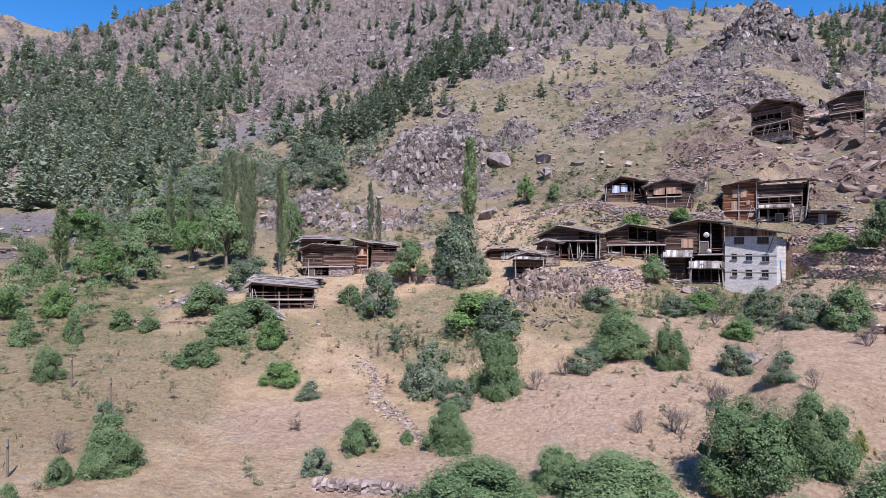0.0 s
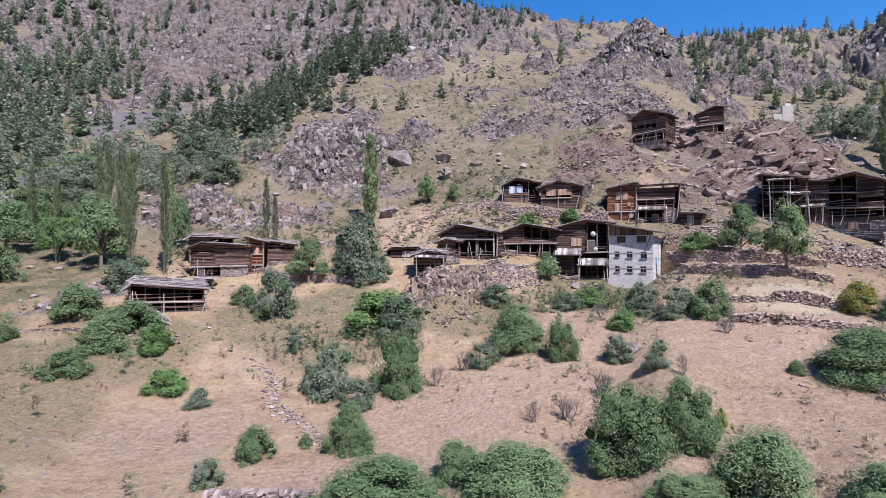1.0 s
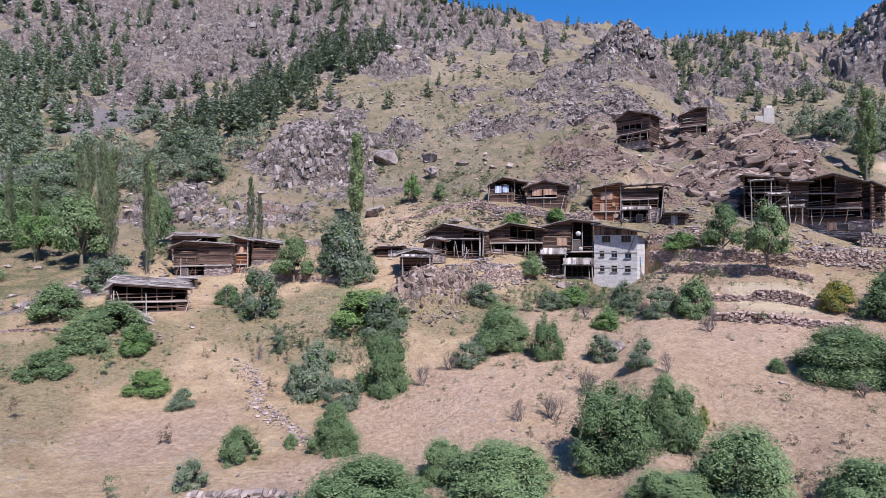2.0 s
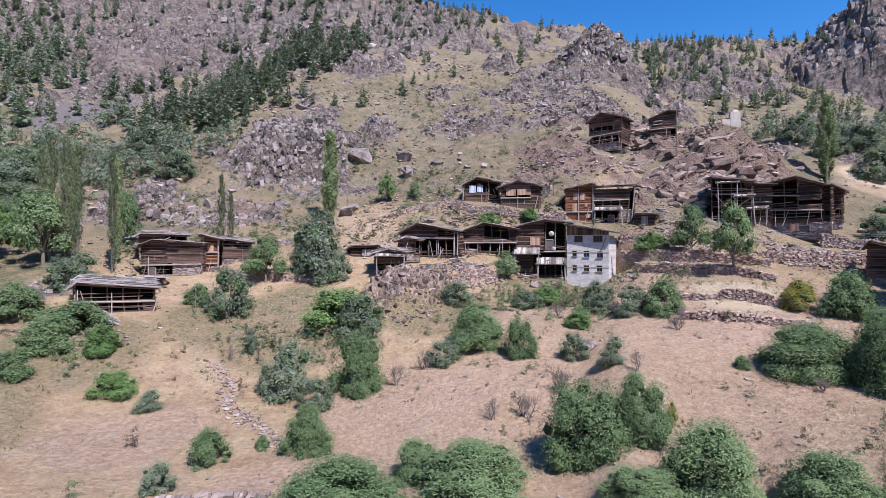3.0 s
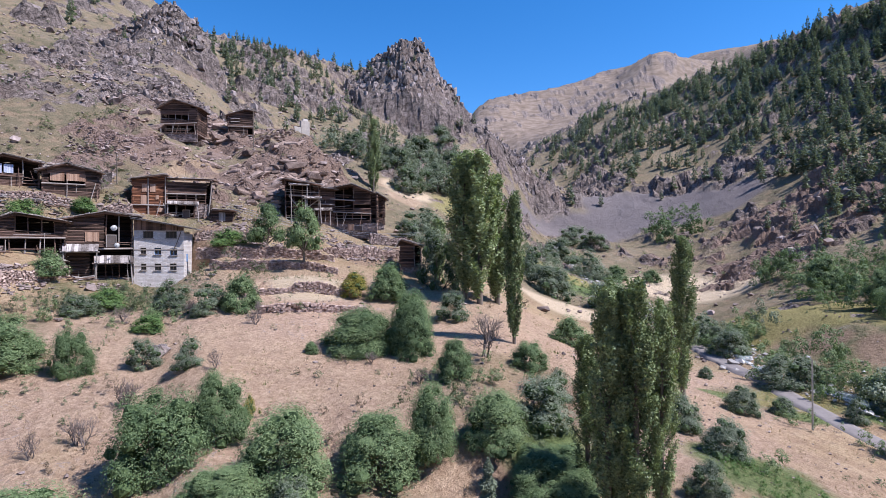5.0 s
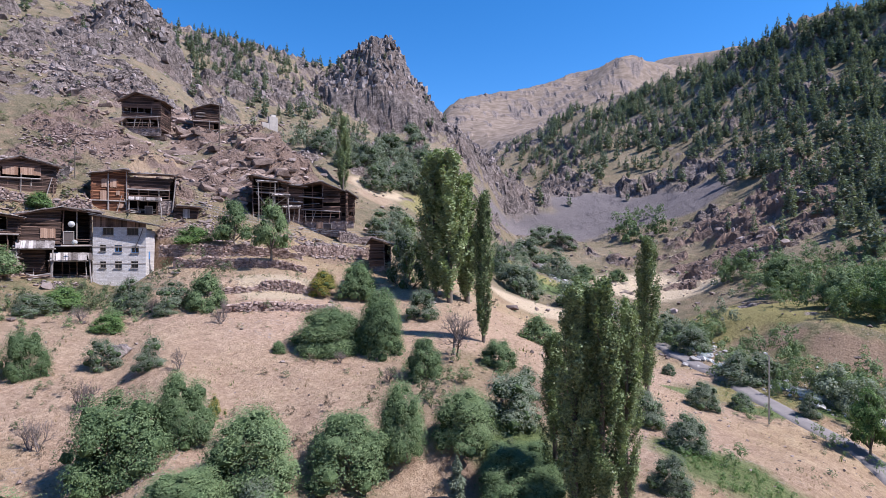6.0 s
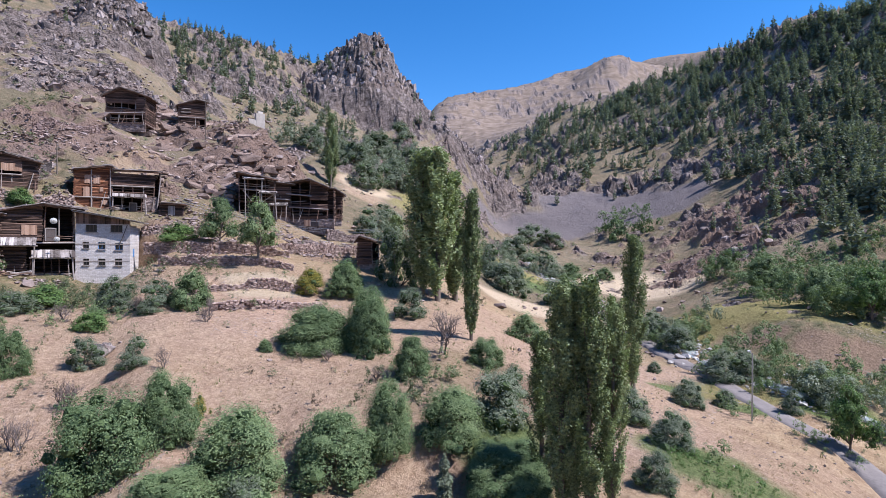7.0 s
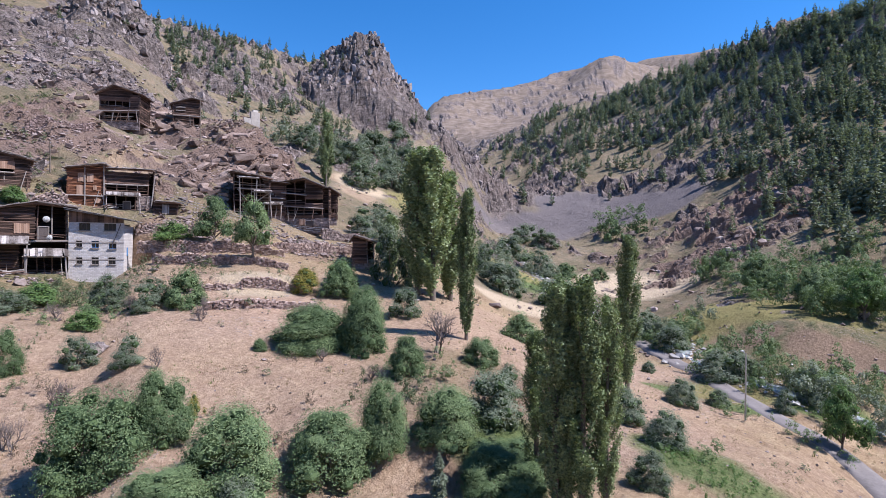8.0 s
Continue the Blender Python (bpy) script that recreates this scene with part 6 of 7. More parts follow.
house("log_hut", "small lean-to shed of dark boards", -20.6, 85.5, 35.24, 13.6, 3, (-1.22, 0.98, -1.1, 1.19, 1.16, 1.04), [
    ("open", -1.10, 1.10, 0.00, 0.00)],
    LOG, ROOFING, 1.5, 0.0)
house("log_house", "gabled log house perched on the rocks", 71.7, 119.1, 67.27, -53.0, 6, (-3.58, 5.75, -0.27, 7.5, 5.5, 5.86), [
    ("log", -3.27, 3.27, 4.17, 0.00), ("open", -3.20, 2.89, 2.29, 4.79), ("log", -3.27, 4.81, 1.67, 3.12),
    ("log", 3.08, 4.81, 1.67, 5.83), ("open", -2.50, 4.43, 0.00, 1.67), ("beam", -3.35, 4.81, 1.87, 2.29),
    ("post", -3.20, -3.20, -0.62, 2.08)],
    LOG, ROOFING, 2.0, 0.0)
house("log_house", "log house with striped pale boards on the rocks", 85.7, 114.5, 68.28, -36.8, 6, (-3.11, 5.13, 1.19, 6.69, 3.11, 6.49), [
    ("log", -2.89, 2.98, 2.20, 0.00), ("log", -2.40, 1.44, 0.00, 2.20), ("open", 1.44, 3.05, 0.00, 2.20),
    ("beam", -2.89, 3.05, 2.32, 2.56), ("beam", -2.24, -0.16, 4.21, 4.41), ("beam", -2.24, -0.16, 3.52, 3.68)],
    LOG, ROOFING, 1.5, 0.0)
house("log_barn", "tall open barn of grey posts and beams", 73.3, 79.3, 45.86, -42.8, 7, (-3.61, 7.82, -3.27, 7.89, 3.44, 6.93), [
    ("open", -3.20, 3.27, 4.98, 0.00), ("open", -3.20, 3.27, 2.67, 4.80), ("open", -3.20, 3.27, 0.00, 2.56),
    ("beam", -2.43, 3.27, 4.80, 4.55), ("lean", -2.26, 1.09, 6.68, 7.11), ("lean", 0.42, 3.44, 4.19, 4.62),
    ("beam", -2.60, 1.43, 7.11, 6.83), ("post", -2.43, -0.92, 4.62, 2.67), ("post", 3.44, 0.92, 4.27, 2.42)],
    LOG, ROOFING, 2.0, 0.0)
# infill added to fill the gap where a barn's side wall lies in shadow
house("log_house", "added log infill in place of a barn's shaded side wall", 77.0, 77.2, 45.7, -50.0, 6, (-2.2, 6.6, -2.0, 6.7, 2.2, 6.3), [
    ("log", -2.00, 2.00, 0.00, 0.00), ("open", -1.60, 0.40, 3.60, 5.40), ("beam", -2.10, 2.10, 3.40, 3.30), ("lean", -1.80, 1.60, 2.20, 2.80)],
    LOG, ROOFING, 2.0, 0.06)
house("log_house", "log house with two stacked galleries", 80.0, 72.6, 45.36, -61.8, 8, (-3.97, 6.94, 0.15, 7.59, 3.75, 6.21), [
    ("open", -3.61, 0.40, 4.75, 0.00), ("open", -3.61, 0.51, 2.56, 4.67), ("log", 0.40, 3.61, 3.65, 0.00),
    ("log", 0.51, 3.61, 2.01, 2.92), ("open", -3.50, 3.79, 0.55, 2.26), ("log", -3.50, 3.79, -0.07, 0.73),
    ("beam", -4.23, 0.69, 4.82, 4.38), ("beam", -3.68, 3.97, 2.26, 1.83), ("door", 0.58, 2.08, -1.46, -0.55),
    ("stone", 2.15, 5.07, -1.46, -0.07), ("warm", -0.77, 0.51, -1.46, -0.18)],
    LOG, ROOFING, 3.0, 0.0)
house("log_house", "small log annexe with a drying balcony", 84.0, 69.4, 45.57, -50.4, 5, (-1.57, 5.59, -0.04, 5.88, 1.57, 4.95), [
    ("log", -1.31, 1.42, 1.79, 0.00), ("open", -1.13, 1.06, 0.67, 2.90), ("log", -1.31, 1.42, 0.00, 0.86)],
    LOG, ROOFING, 1.5, 0.0)
house("log_hut", "dark log hut in the shade of poplars", 72.8, 53.0, 37.17, -54.0, 5, (-1.88, 4.2, -1.57, 4.6, 1.97, 3.57), [
    ("log", -1.75, 0.58, 0.00, 0.00), ("open", 0.58, 1.82, 0.00, 0.00)],
    LOG, ROOFING, 1.5, 0.0)
house("shed", "low shed with a pale plank door", 61.6, 87.5, 45.35, -35.2, 3, (-1.97, 1.96, -1.77, 2.1, 2.0, 2.03), [
    ("plank", -0.62, 0.52, 0.00, 1.68), ("log", -1.83, -0.62, 0.00, 0.00), ("log", 0.52, 1.83, 0.00, 0.00)],
    LOG, ROOFING, 1.5, 0.0)
house("shed", "tiny shed with a pale board front", 10.3, 95.4, 39.44, -6.1, 3, (-2.39, 1.4, -1.79, 1.7, 2.39, 1.8), [
    ("plank", -0.10, 1.89, 0.00, 1.20), ("log", -1.99, -0.10, 0.00, 0.00)],
    LOG, ROOFING, 1.5, 0.0)
stone_house(45.48, 79.97, 35.09, -41.6, -3.41, 3.41, 7.97, (-6.99, 10.35, 4.2, 8.476), [
    (-2.19, -0.78, 6.82, 7.87), (0.90, 2.43, 6.82, 7.87), (-2.53, -1.76, 4.46, 5.36), (-0.66, 0.29, 4.34, 5.36), (1.48, 2.49, 4.22, 5.27), (-2.49, -1.73, 2.05, 2.98), (-0.63, 0.29, 1.98, 2.98), (1.45, 2.40, 1.98, 2.98)])


LEDGE_STONE = plain("ledge_stone", (0.095, 0.067, 0.056), (0.41, 0.305, 0.255), 2.4, 0.95, relief=1.0, depth=0.18)
CRAG_STONE = plain("crag_stone", (0.06, 0.05, 0.047), (0.44, 0.365, 0.34), 2.2, 0.95, relief=1.0, depth=0.2)
WALL_STONE = plain("terrace_stone", (0.23, 0.16, 0.138), (0.56, 0.43, 0.37), 2.0, 0.95, relief=0.6, depth=0.05)
PALE_STONE = plain("washed_stone", (0.3, 0.28, 0.27), (0.62, 0.6, 0.58), 2.0, 0.9, relief=0.4, depth=0.04)


# ---- walls of the terraces ----
def stone_wall(ax, ay, bx, by, height, seed, mat):
    """A dry-stone wall on the slope from one end to the other."""
    g = np.random.default_rng(seed)
    ln = math.hypot(bx - ax, by - ay)
    ux, uy = (bx - ax) / ln, (by - ay) / ln
    nx, ny = (-uy, ux) if -uy * ax + ux * ay > 0 else (uy, -ux)
    pieces, s = [], 0.0
    while s < ln:
        w = g.uniform(0.2, 0.42)
        px, py = ax + ux * s, ay + uy * s
        z0 = base_height(np.array([px]), np.array([py]))[0] - 0.5
        z, top = 0.0, 0.5 + height * (0.85 + 0.35 * float(value_noise(np.array([s / 2.5]), np.array([seed * 1.0]), np.array([0.0]), 3)[0])) + 0.15
        while z < top:
            h, d = g.uniform(0.11, 0.22), g.uniform(-0.08, 0.1)
            v, f = block(0, w * g.uniform(0.85, 1.15), -0.12 - d, 0.45, z, z + h * 0.97, 0.035, g)
            off = g.uniform(-0.15, 0.15)
            pieces.append(([(px + ux * (q[0] + off) + nx * q[1], py + uy * (q[0] + off) + ny * q[1], z0 + q[2]) for q in v], f))
            z += h
        s += w
    v, f = joined(pieces)
    if -uy * ax + ux * ay <= 0:
        f = [tuple(reversed(q)) for q in f]
    me = bpy.data.meshes.new("stone_wall")
    me.from_pydata(v, [], f)
    me.materials.append(mat)
    return tagged(new("stone_wall", me), "low dry-stone wall holding up a terrace", "stone wall", "terrace walls")


for k, (ax, ay, bx, by, h) in enumerate(BENCHES):
    stone_wall(ax, ay, bx, by, h, 500 + k, WALL_STONE)
stone_wall(54.3, 119.0, 65.0, 115.7, 3.0, 550, STONE_DARK)
stone_wall(66.5, 64.7, 78.4, 58.7, 1.2, 551, STONE_DARK)
stone_wall(-8.2, 34.7, -2.2, 34.5, 0.35, 552, STONE)
stone_wall(-41.3, 71.3, -29.5, 68.4, 0.1, 553, STONE_DARK)
stone_wall(81.1, 68.8, 89.6, 66.4, 1.3, 554, STONE)


# ---- loose rock, scrub and grass ----
def hull(points):
    """The sharp-edged block that wraps the points."""
    bm = bmesh.new()
    for p in points:
        bm.verts.new(p)
    done = bmesh.ops.convex_hull(bm, input=bm.verts)
    bmesh.ops.delete(bm, geom=list({v for v in done["geom_interior"] + done["geom_unused"] if isinstance(v, bmesh.types.BMVert)}), context="VERTS")
    bmesh.ops.triangulate(bm, faces=bm.faces)
    bm.verts.index_update()
    vs = np.array([v.co[:] for v in bm.verts])
    fs = np.array([[v.index for v in f.verts] for f in bm.faces])
    bm.free()
    return vs, fs


def rock_shape(seed):
    """An angular lump of rock about one metre across."""
    g = np.random.default_rng(seed)
    p = g.normal(size=(15, 3))
    return hull(p / np.linalg.norm(p, axis=1, keepdims=True) * g.uniform(0.38, 0.56, (15, 1)))


ROCKS = [rock_shape(600 + s) for s in range(6)]
SMALL_ROCKS = []
for s in range(6):
    g_ = np.random.default_rng(640 + s)
    q_ = np.array([(1, 0, 0), (-1, 0, 0), (0, 1, 0), (0, -1, 0), (0, 0, 1), (0, 0, -1), (0.7, 0.7, 0.5), (-0.7, -0.6, 0.5)]) * 0.5 + g_.normal(size=(8, 3)) * 0.09
    SMALL_ROCKS.append((q_, np.array([(0, 6, 4), (0, 2, 6), (2, 4, 6), (2, 1, 4), (1, 7, 4), (1, 3, 7), (3, 4, 7), (3, 0, 4), (2, 0, 5), (1, 2, 5), (3, 1, 5), (0, 3, 5)])))


def strew(name, label, category, shapes, places, sizes, mat, seed, flat=(0.5, 0.9), sink=0.25, smooth=False):
    """Many small things on the ground, as one."""
    g = np.random.default_rng(seed)
    z = land(places[:, 0].copy(), places[:, 1].copy())[0]
    verts, faces, base = [], [], 0
    for k, (x, y) in enumerate(places):
        v, f = shapes[k % len(shapes)]
        e, t = sizes[k], g.uniform(0, 6.28)
        c, s = math.cos(t), math.sin(t)
        h = g.uniform(*flat)
        v = (v * (e * g.uniform(0.8, 1.5), e, e * h)) @ np.array([[c, s, 0], [-s, c, 0], [0, 0, 1]]) + (x, y, z[k] + e * h * (0.5 - sink))
        verts.append(v)
        faces.append(f + base)
        base += len(v)
    ob = new(name, mesh_of(name, np.concatenate(verts), np.concatenate(faces), mat, smooth))
    return tagged(ob, label, category, kind="stuff")


def spread(seed, count, bearing, distance, want):
    """Random places in a sector, kept by the chance that want(x, y) gives."""
    g = np.random.default_rng(seed)
    a = np.radians(g.uniform(*bearing, count))
    r = np.exp(g.uniform(math.log(distance[0]), math.log(distance[1]), count))
    x, y = r * np.sin(a), r * np.cos(a)
    keep = g.random(count) < want(x, y)
    return np.stack([x[keep], y[keep]], 1)


def clear_of_houses(x, y):
    ok = np.ones(x.shape)
    for cx, cy, cr, cz in PADS:
        ok *= np.hypot(x - cx, y - cy) > cr * 1.25
    road = road_line[::3]
    far = np.min(np.hypot(x[:, None] - road[None, :, 0], y[:, None] - road[None, :, 1]), axis=1)
    return ok * (far > 2.5)


def stony(x, y):
    return np.clip(rockiness(x, y) * 0.9 + 0.06 + 0.5 * spots(x, y, SCREE, 0.3, 12, 64) * 1.0, 0, 1) * clear_of_houses(x, y)


g_ = np.random.default_rng(9)
places = spread(21, 8000, (-42, 104), (70, 240), stony)
far_ = np.hypot(places[:, 0], places[:, 1])
strew("loose_rock", "grey-pink boulders and broken rock strewn over the slope", "rocks", ROCKS, places, np.exp(g_.normal(-0.25, 0.55, len(places))) * np.clip(far_ / 170, 0.5, 1.7), STONE, 31)
places = spread(22, 17000, (-42, 104), (30, 280), lambda x, y: np.clip(0.12 + fractal(x, y, x * 0, 15, 3, 91) * 0.6 + rockiness(x, y) * 0.6, 0, 1) * clear_of_houses(x, y))
strew("loose_stone", "small field stones scattered in dry grass", "stones", SMALL_ROCKS, places, np.exp(g_.normal(-1.35, 0.5, len(places))) * np.clip(np.hypot(places[:, 0], places[:, 1]) / 90, 0.5, 2.4), STONE, 32)


def crag_shape(seed):
    """A block of bedrock with flat broken faces, about one metre across."""
    g = np.random.default_rng(seed)
    corners = np.array([(x, y, z) for x in (-0.45, 0.45) for y in (-0.45, 0.45) for z in (-0.45, 0.45)]) * g.uniform(0.55, 1.1, (8, 3))
    return hull(np.concatenate([corners, g.uniform(-0.52, 0.52, (6, 3))]))


def ledge_shape(seed):
    """A thick slab of bedrock with worn corners, about one metre across."""
    g = np.random.default_rng(seed)
    p = g.normal(size=(34, 3))
    p = np.sign(p) * np.abs(p / np.abs(p).max(axis=1, keepdims=True)) ** 0.6
    return hull(p * 0.46 * g.uniform(0.8, 1.1, (34, 1)))


SLABS = [ledge_shape(680 + s) for s in range(8)]
BLOCKS = [crag_shape(660 + s) for s in range(10)]


def crags(name, label, places, sizes, mat, seed, long=(0.8, 1.5), tall=(0.6, 1.2), lean=0.12, sink=0.1, shapes=None):
    """Blocks of bedrock that break out of the slope, rooted deep in it."""
    g = np.random.default_rng(seed)
    x, y = places[:, 0], places[:, 1]
    z = land(x.copy(), y.copy())[0]
    verts, faces, base = [], [], 0
    for k in range(len(places)):
        v, f = (shapes or BLOCKS)[k % len(shapes or BLOCKS)]
        e, t = sizes[k], math.atan2(x[k], y[k]) + g.normal() * 0.5
        c, s = math.cos(t), math.sin(t)
        v = v * (e * g.uniform(*long), e * g.uniform(0.8, 1.3), e * g.uniform(*tall))
        v[:, 2] += v[:, 0] * (lean + g.normal() * 0.25) + v[:, 1] * g.normal() * 0.25
        v[:, 0] += v[:, 2] * g.normal() * 0.2
        v = v @ np.array([[c, -s, 0], [s, c, 0], [0, 0, 1]]) + (x[k], y[k], z[k] - e * sink)
        verts.append(v)
        faces.append(f + base)
        base += len(v)
    return tagged(new(name, mesh_of(name, np.concatenate(verts), np.concatenate(faces), mat)), label, "rock", kind="stuff")


def on_bluff(x, y):
    return spots(x, y, [(75, 112, 26), (95, 100, 22), (60, 124, 20), (88, 118, 16)], 0.4, 14, 68)


places = spread(45, 34000, (-42, 104), (70, 270), lambda x, y: np.clip((rockiness(x, y) - 0.3) * 1.6, 0, 1) * clear_of_houses(x, y) * (1 - on_bluff(x, y)) * (1 - spots(x, y, SCREE, 0.3, 12, 64)) * (1 - 0.75 * spots(x, y, [(225, 5, 45), (255, -20, 35)], 0.3, 12, 59)))
far_ = np.hypot(places[:, 0], places[:, 1])
crags("crag", "fractured blocks of grey-pink bedrock on the outcrops", places, np.clip(np.exp(g_.normal(-0.3, 0.5, len(places))), 0.25, 1.7) * np.clip(far_ / 150, 0.55, 1.6), CRAG_STONE, 45, (0.6, 1.4), (0.7, 1.7), 0.15)
places = spread(44, 24000, (-42, 60), (240, 460), lambda x, y: np.clip((rockiness(x, y) - 0.35) * 1.3, 0, 1) * np.clip(0.5 + 1.4 * fractal(x, y, x * 0, 40, 3, 97), 0, 1))
crags("crag", "fissured purple-grey cliffs high on the mountainside", places, np.clip(np.exp(g_.normal(0.2, 0.45, len(places))), 0.5, 2.6), CRAG_STONE, 44, (0.6, 1.5), (0.6, 1.3), 0.25)
places = groves(50, (-3, 150, 15, 620), (-22, 123, 9, 200), (-12, 121, 7, 120), (8, 149, 8, 160), (22, 164, 5, 40), (121, 199, 14, 170), (112, 190, 9, 80), (100, 186, 10, 60), (-6, 138, 9, 80))
places = places[clear_of_houses(places[:, 0], places[:, 1]) > 0]
crags("crag", "steep fissured grey-pink crags above the houses", places, np.clip(np.exp(g_.normal(-0.25, 0.5, len(places))), 0.3, 1.9), CRAG_STONE, 51, (0.5, 1.2), (0.8, 1.7), 0.2)
places = groves(52, (283, 206, 32, 420), (264, 220, 18, 120), (302, 192, 20, 150), (312, 170, 24, 160), (330, 140, 20, 120), (345, 112, 14, 60), (318, 152, 22, 170), (302, 146, 18, 120))
crags("crag", "jagged fissured spires of the peak over the gorge", places, np.clip(np.exp(g_.normal(0.6, 0.45, len(places))), 0.7, 3.2), CRAG_STONE, 53, (0.5, 1.1), (0.9, 1.9), 0.15)
places = groves(48, (13.5, 75, 4.5, 230), (18, 75.5, 4, 180), (10.5, 73.5, 3, 100), (15.5, 74, 4, 170))
crags("crag", "fissured pinkish cliff blocks below the log houses", places, np.clip(np.exp(g_.normal(-0.75, 0.5, len(places))), 0.15, 0.95), LEDGE_STONE, 49, (0.6, 1.2), (0.9, 1.9), 0.1)
places = spread(46, 6000, (25, 52), (98, 165), lambda x, y: np.clip((rockiness(x, y) - 0.12) * 0.7, 0, 1) * np.clip(fractal(x, y, x * 0, 11, 3, 95) * 2.2 + 0.1, 0, 1) * clear_of_houses(x, y) * on_bluff(x, y))
crags("rock_ledge", "tilted red-brown rock ledges breaking out of the bluff", places, np.clip(np.exp(g_.normal(-0.45, 0.5, len(places))), 0.2, 1.1), LEDGE_STONE, 47, (1.2, 2.8), (0.4, 0.8), 0.2)
# long beds that jut out of the bluff one above another
beds, thick_ = [], []
for bed_, (b0, b1, r0, r1) in enumerate([(33, 47.5, 117, 112), (36, 49, 122, 117), (34, 48.5, 128, 121), (31, 43, 133, 131), (29, 40, 140, 140), (32, 41, 149, 150), (27, 36, 150, 156), (30, 38, 160, 166), (38, 49, 113, 110), (40, 50, 126, 123)]):
    for q in np.arange(0, 1, 0.036):
        if g_.random() < 0.75:
            b_, r_ = radians(b0 + (b1 - b0) * q + g_.normal() * 0.25), r0 + (r1 - r0) * q + g_.normal() * 0.7
            beds.append((r_ * math.sin(b_), r_ * math.cos(b_)))
            thick_.append(g_.uniform(1.5, 3.0))
beds, thick_ = np.array(beds), np.array(thick_)
keep_ = clear_of_houses(beds[:, 0], beds[:, 1]) > 0
crags("rock_ledge", "long jutting beds of red-brown rock with dark undersides", beds[keep_], thick_[keep_], LEDGE_STONE, 54, (1.3, 2.2), (0.4, 0.75), 0.12, 0.2, SLABS)
places = groves(43, (22.5, 86.0, 3.5, 200), (27.5, 85.5, 3.5, 180), (18.5, 84.5, 3, 120), (71.8, 65.2, 5, 260), (74.3, 61.0, 5, 260), (72.9, 71.5, 5, 180), (29.2, 84.0, 4, 220), (23.7, 81.4, 4, 200), (34.8, 88.0, 3.5, 140), (62.0, 86.6, 6, 220), (38.2, 81.5, 3, 100), (-15.0, 99.7, 5, 150), (-21.8, 92.9, 5, 120), (-21.1, 66.5, 3, 90), (31.9, 102.8, 6, 200), (37.7, 98.4, 5, 160), (46.5, 95.2, 5, 160), (63.8, 78.3, 5, 160), (59.3, 79.6, 4, 120), (58.0, 115.2, 7, 260), (13.0, 70.6, 5, 160), (12.2, 100.4, 7, 140), (55.4, 119.3, 6, 160))
keep_ = clear_of_houses(places[:, 0], places[:, 1]) > 0
places = places[keep_]
strew("rubble", "tumbled pinkish stones round the houses", "rubble", SMALL_ROCKS, places, np.exp(g_.normal(-1.0, 0.4, len(places))), STONE, 38)


def spray(seed, leaves, size):
    """A small cushion of leaves, one metre across and about as high."""
    g = np.random.default_rng(seed)
    pos, nor, _, _ = shrub_crown(seed, 7, leaves, size)
    return leaf_quads(pos, nor, size, g)


SPRAYS = [spray(700 + s, 90, 0.055) for s in range(5)]
BRUSHES = [spray(710 + s, 230, 0.036) for s in range(5)]
FINE_CLUMPS = [spray(730 + s, 850, 0.022) for s in range(5)]
CLUMPS = [spray(720 + s, 480, 0.03) for s in range(5)]


def grassy(x, y):
    return np.clip(0.3 + fractal(x, y, x * 0, 12, 3, 92) * 0.9 + 0.5 * spots(x, y, GREEN, 0.5, 16), 0, 1) * (1 - 0.75 * np.clip(rockiness(x, y) * 1.3, 0, 1)) * clear_of_houses(x, y)


places = spread(23, 4600, (-42, 104), (48, 330), lambda x, y: grassy(x, y) * 0.75)
strew("scrub", "low olive-green scrub dotting the hillside", "scrub", SPRAYS, places, np.exp(g_.normal(0.0, 0.35, len(places))) * np.clip(np.hypot(places[:, 0], places[:, 1]) / 170, 0.55, 1.6), LEAF_OLIVE, 33, (0.4, 0.8), 0.48)
places = spread(24, 1400, (-42, 104), (60, 300), lambda x, y: grassy(x, y))
strew("scrub", "dark green low juniper scrub among rocks", "scrub", SPRAYS, places, np.exp(g_.normal(0.1, 0.4, len(places))) * np.clip(np.hypot(places[:, 0], places[:, 1]) / 170, 0.6, 1.6), LEAF, 34, (0.4, 0.8), 0.48)


places = spread(27, 4200, (-16, 27), (100, 240), lambda x, y: np.clip(0.55 + fractal(x, y, x * 0, 14, 3, 96) * 1.3, 0, 1) * (1 - 0.55 * np.clip(rockiness(x, y) * 1.2, 0, 1)) * clear_of_houses(x, y))
strew("scrub", "dull green cushion scrub between the outcrops", "scrub", SPRAYS, places, np.exp(g_.normal(0.05, 0.45, len(places))), LEAF_OLIVE, 39, (0.4, 0.8), 0.48)


def tuft(seed, blades=7):
    g = np.random.default_rng(seed)
    v, f = [], []
    for k in range(blades):
        t, lean = g.uniform(0, 6.28), g.uniform(0.1, 0.7)
        b = g.normal(size=2) * 0.22
        w = 0.06
        c, s = math.cos(t), math.sin(t)
        v += [(b[0] - s * w, b[1] + c * w, 0), (b[0] + s * w, b[1] - c * w, 0), (b[0] + c * lean * 0.6, b[1] + s * lean * 0.6, g.uniform(0.5, 1.0))]
        f.append((3 * k, 3 * k + 1, 3 * k + 2))
    return np.array(v), np.array(f)


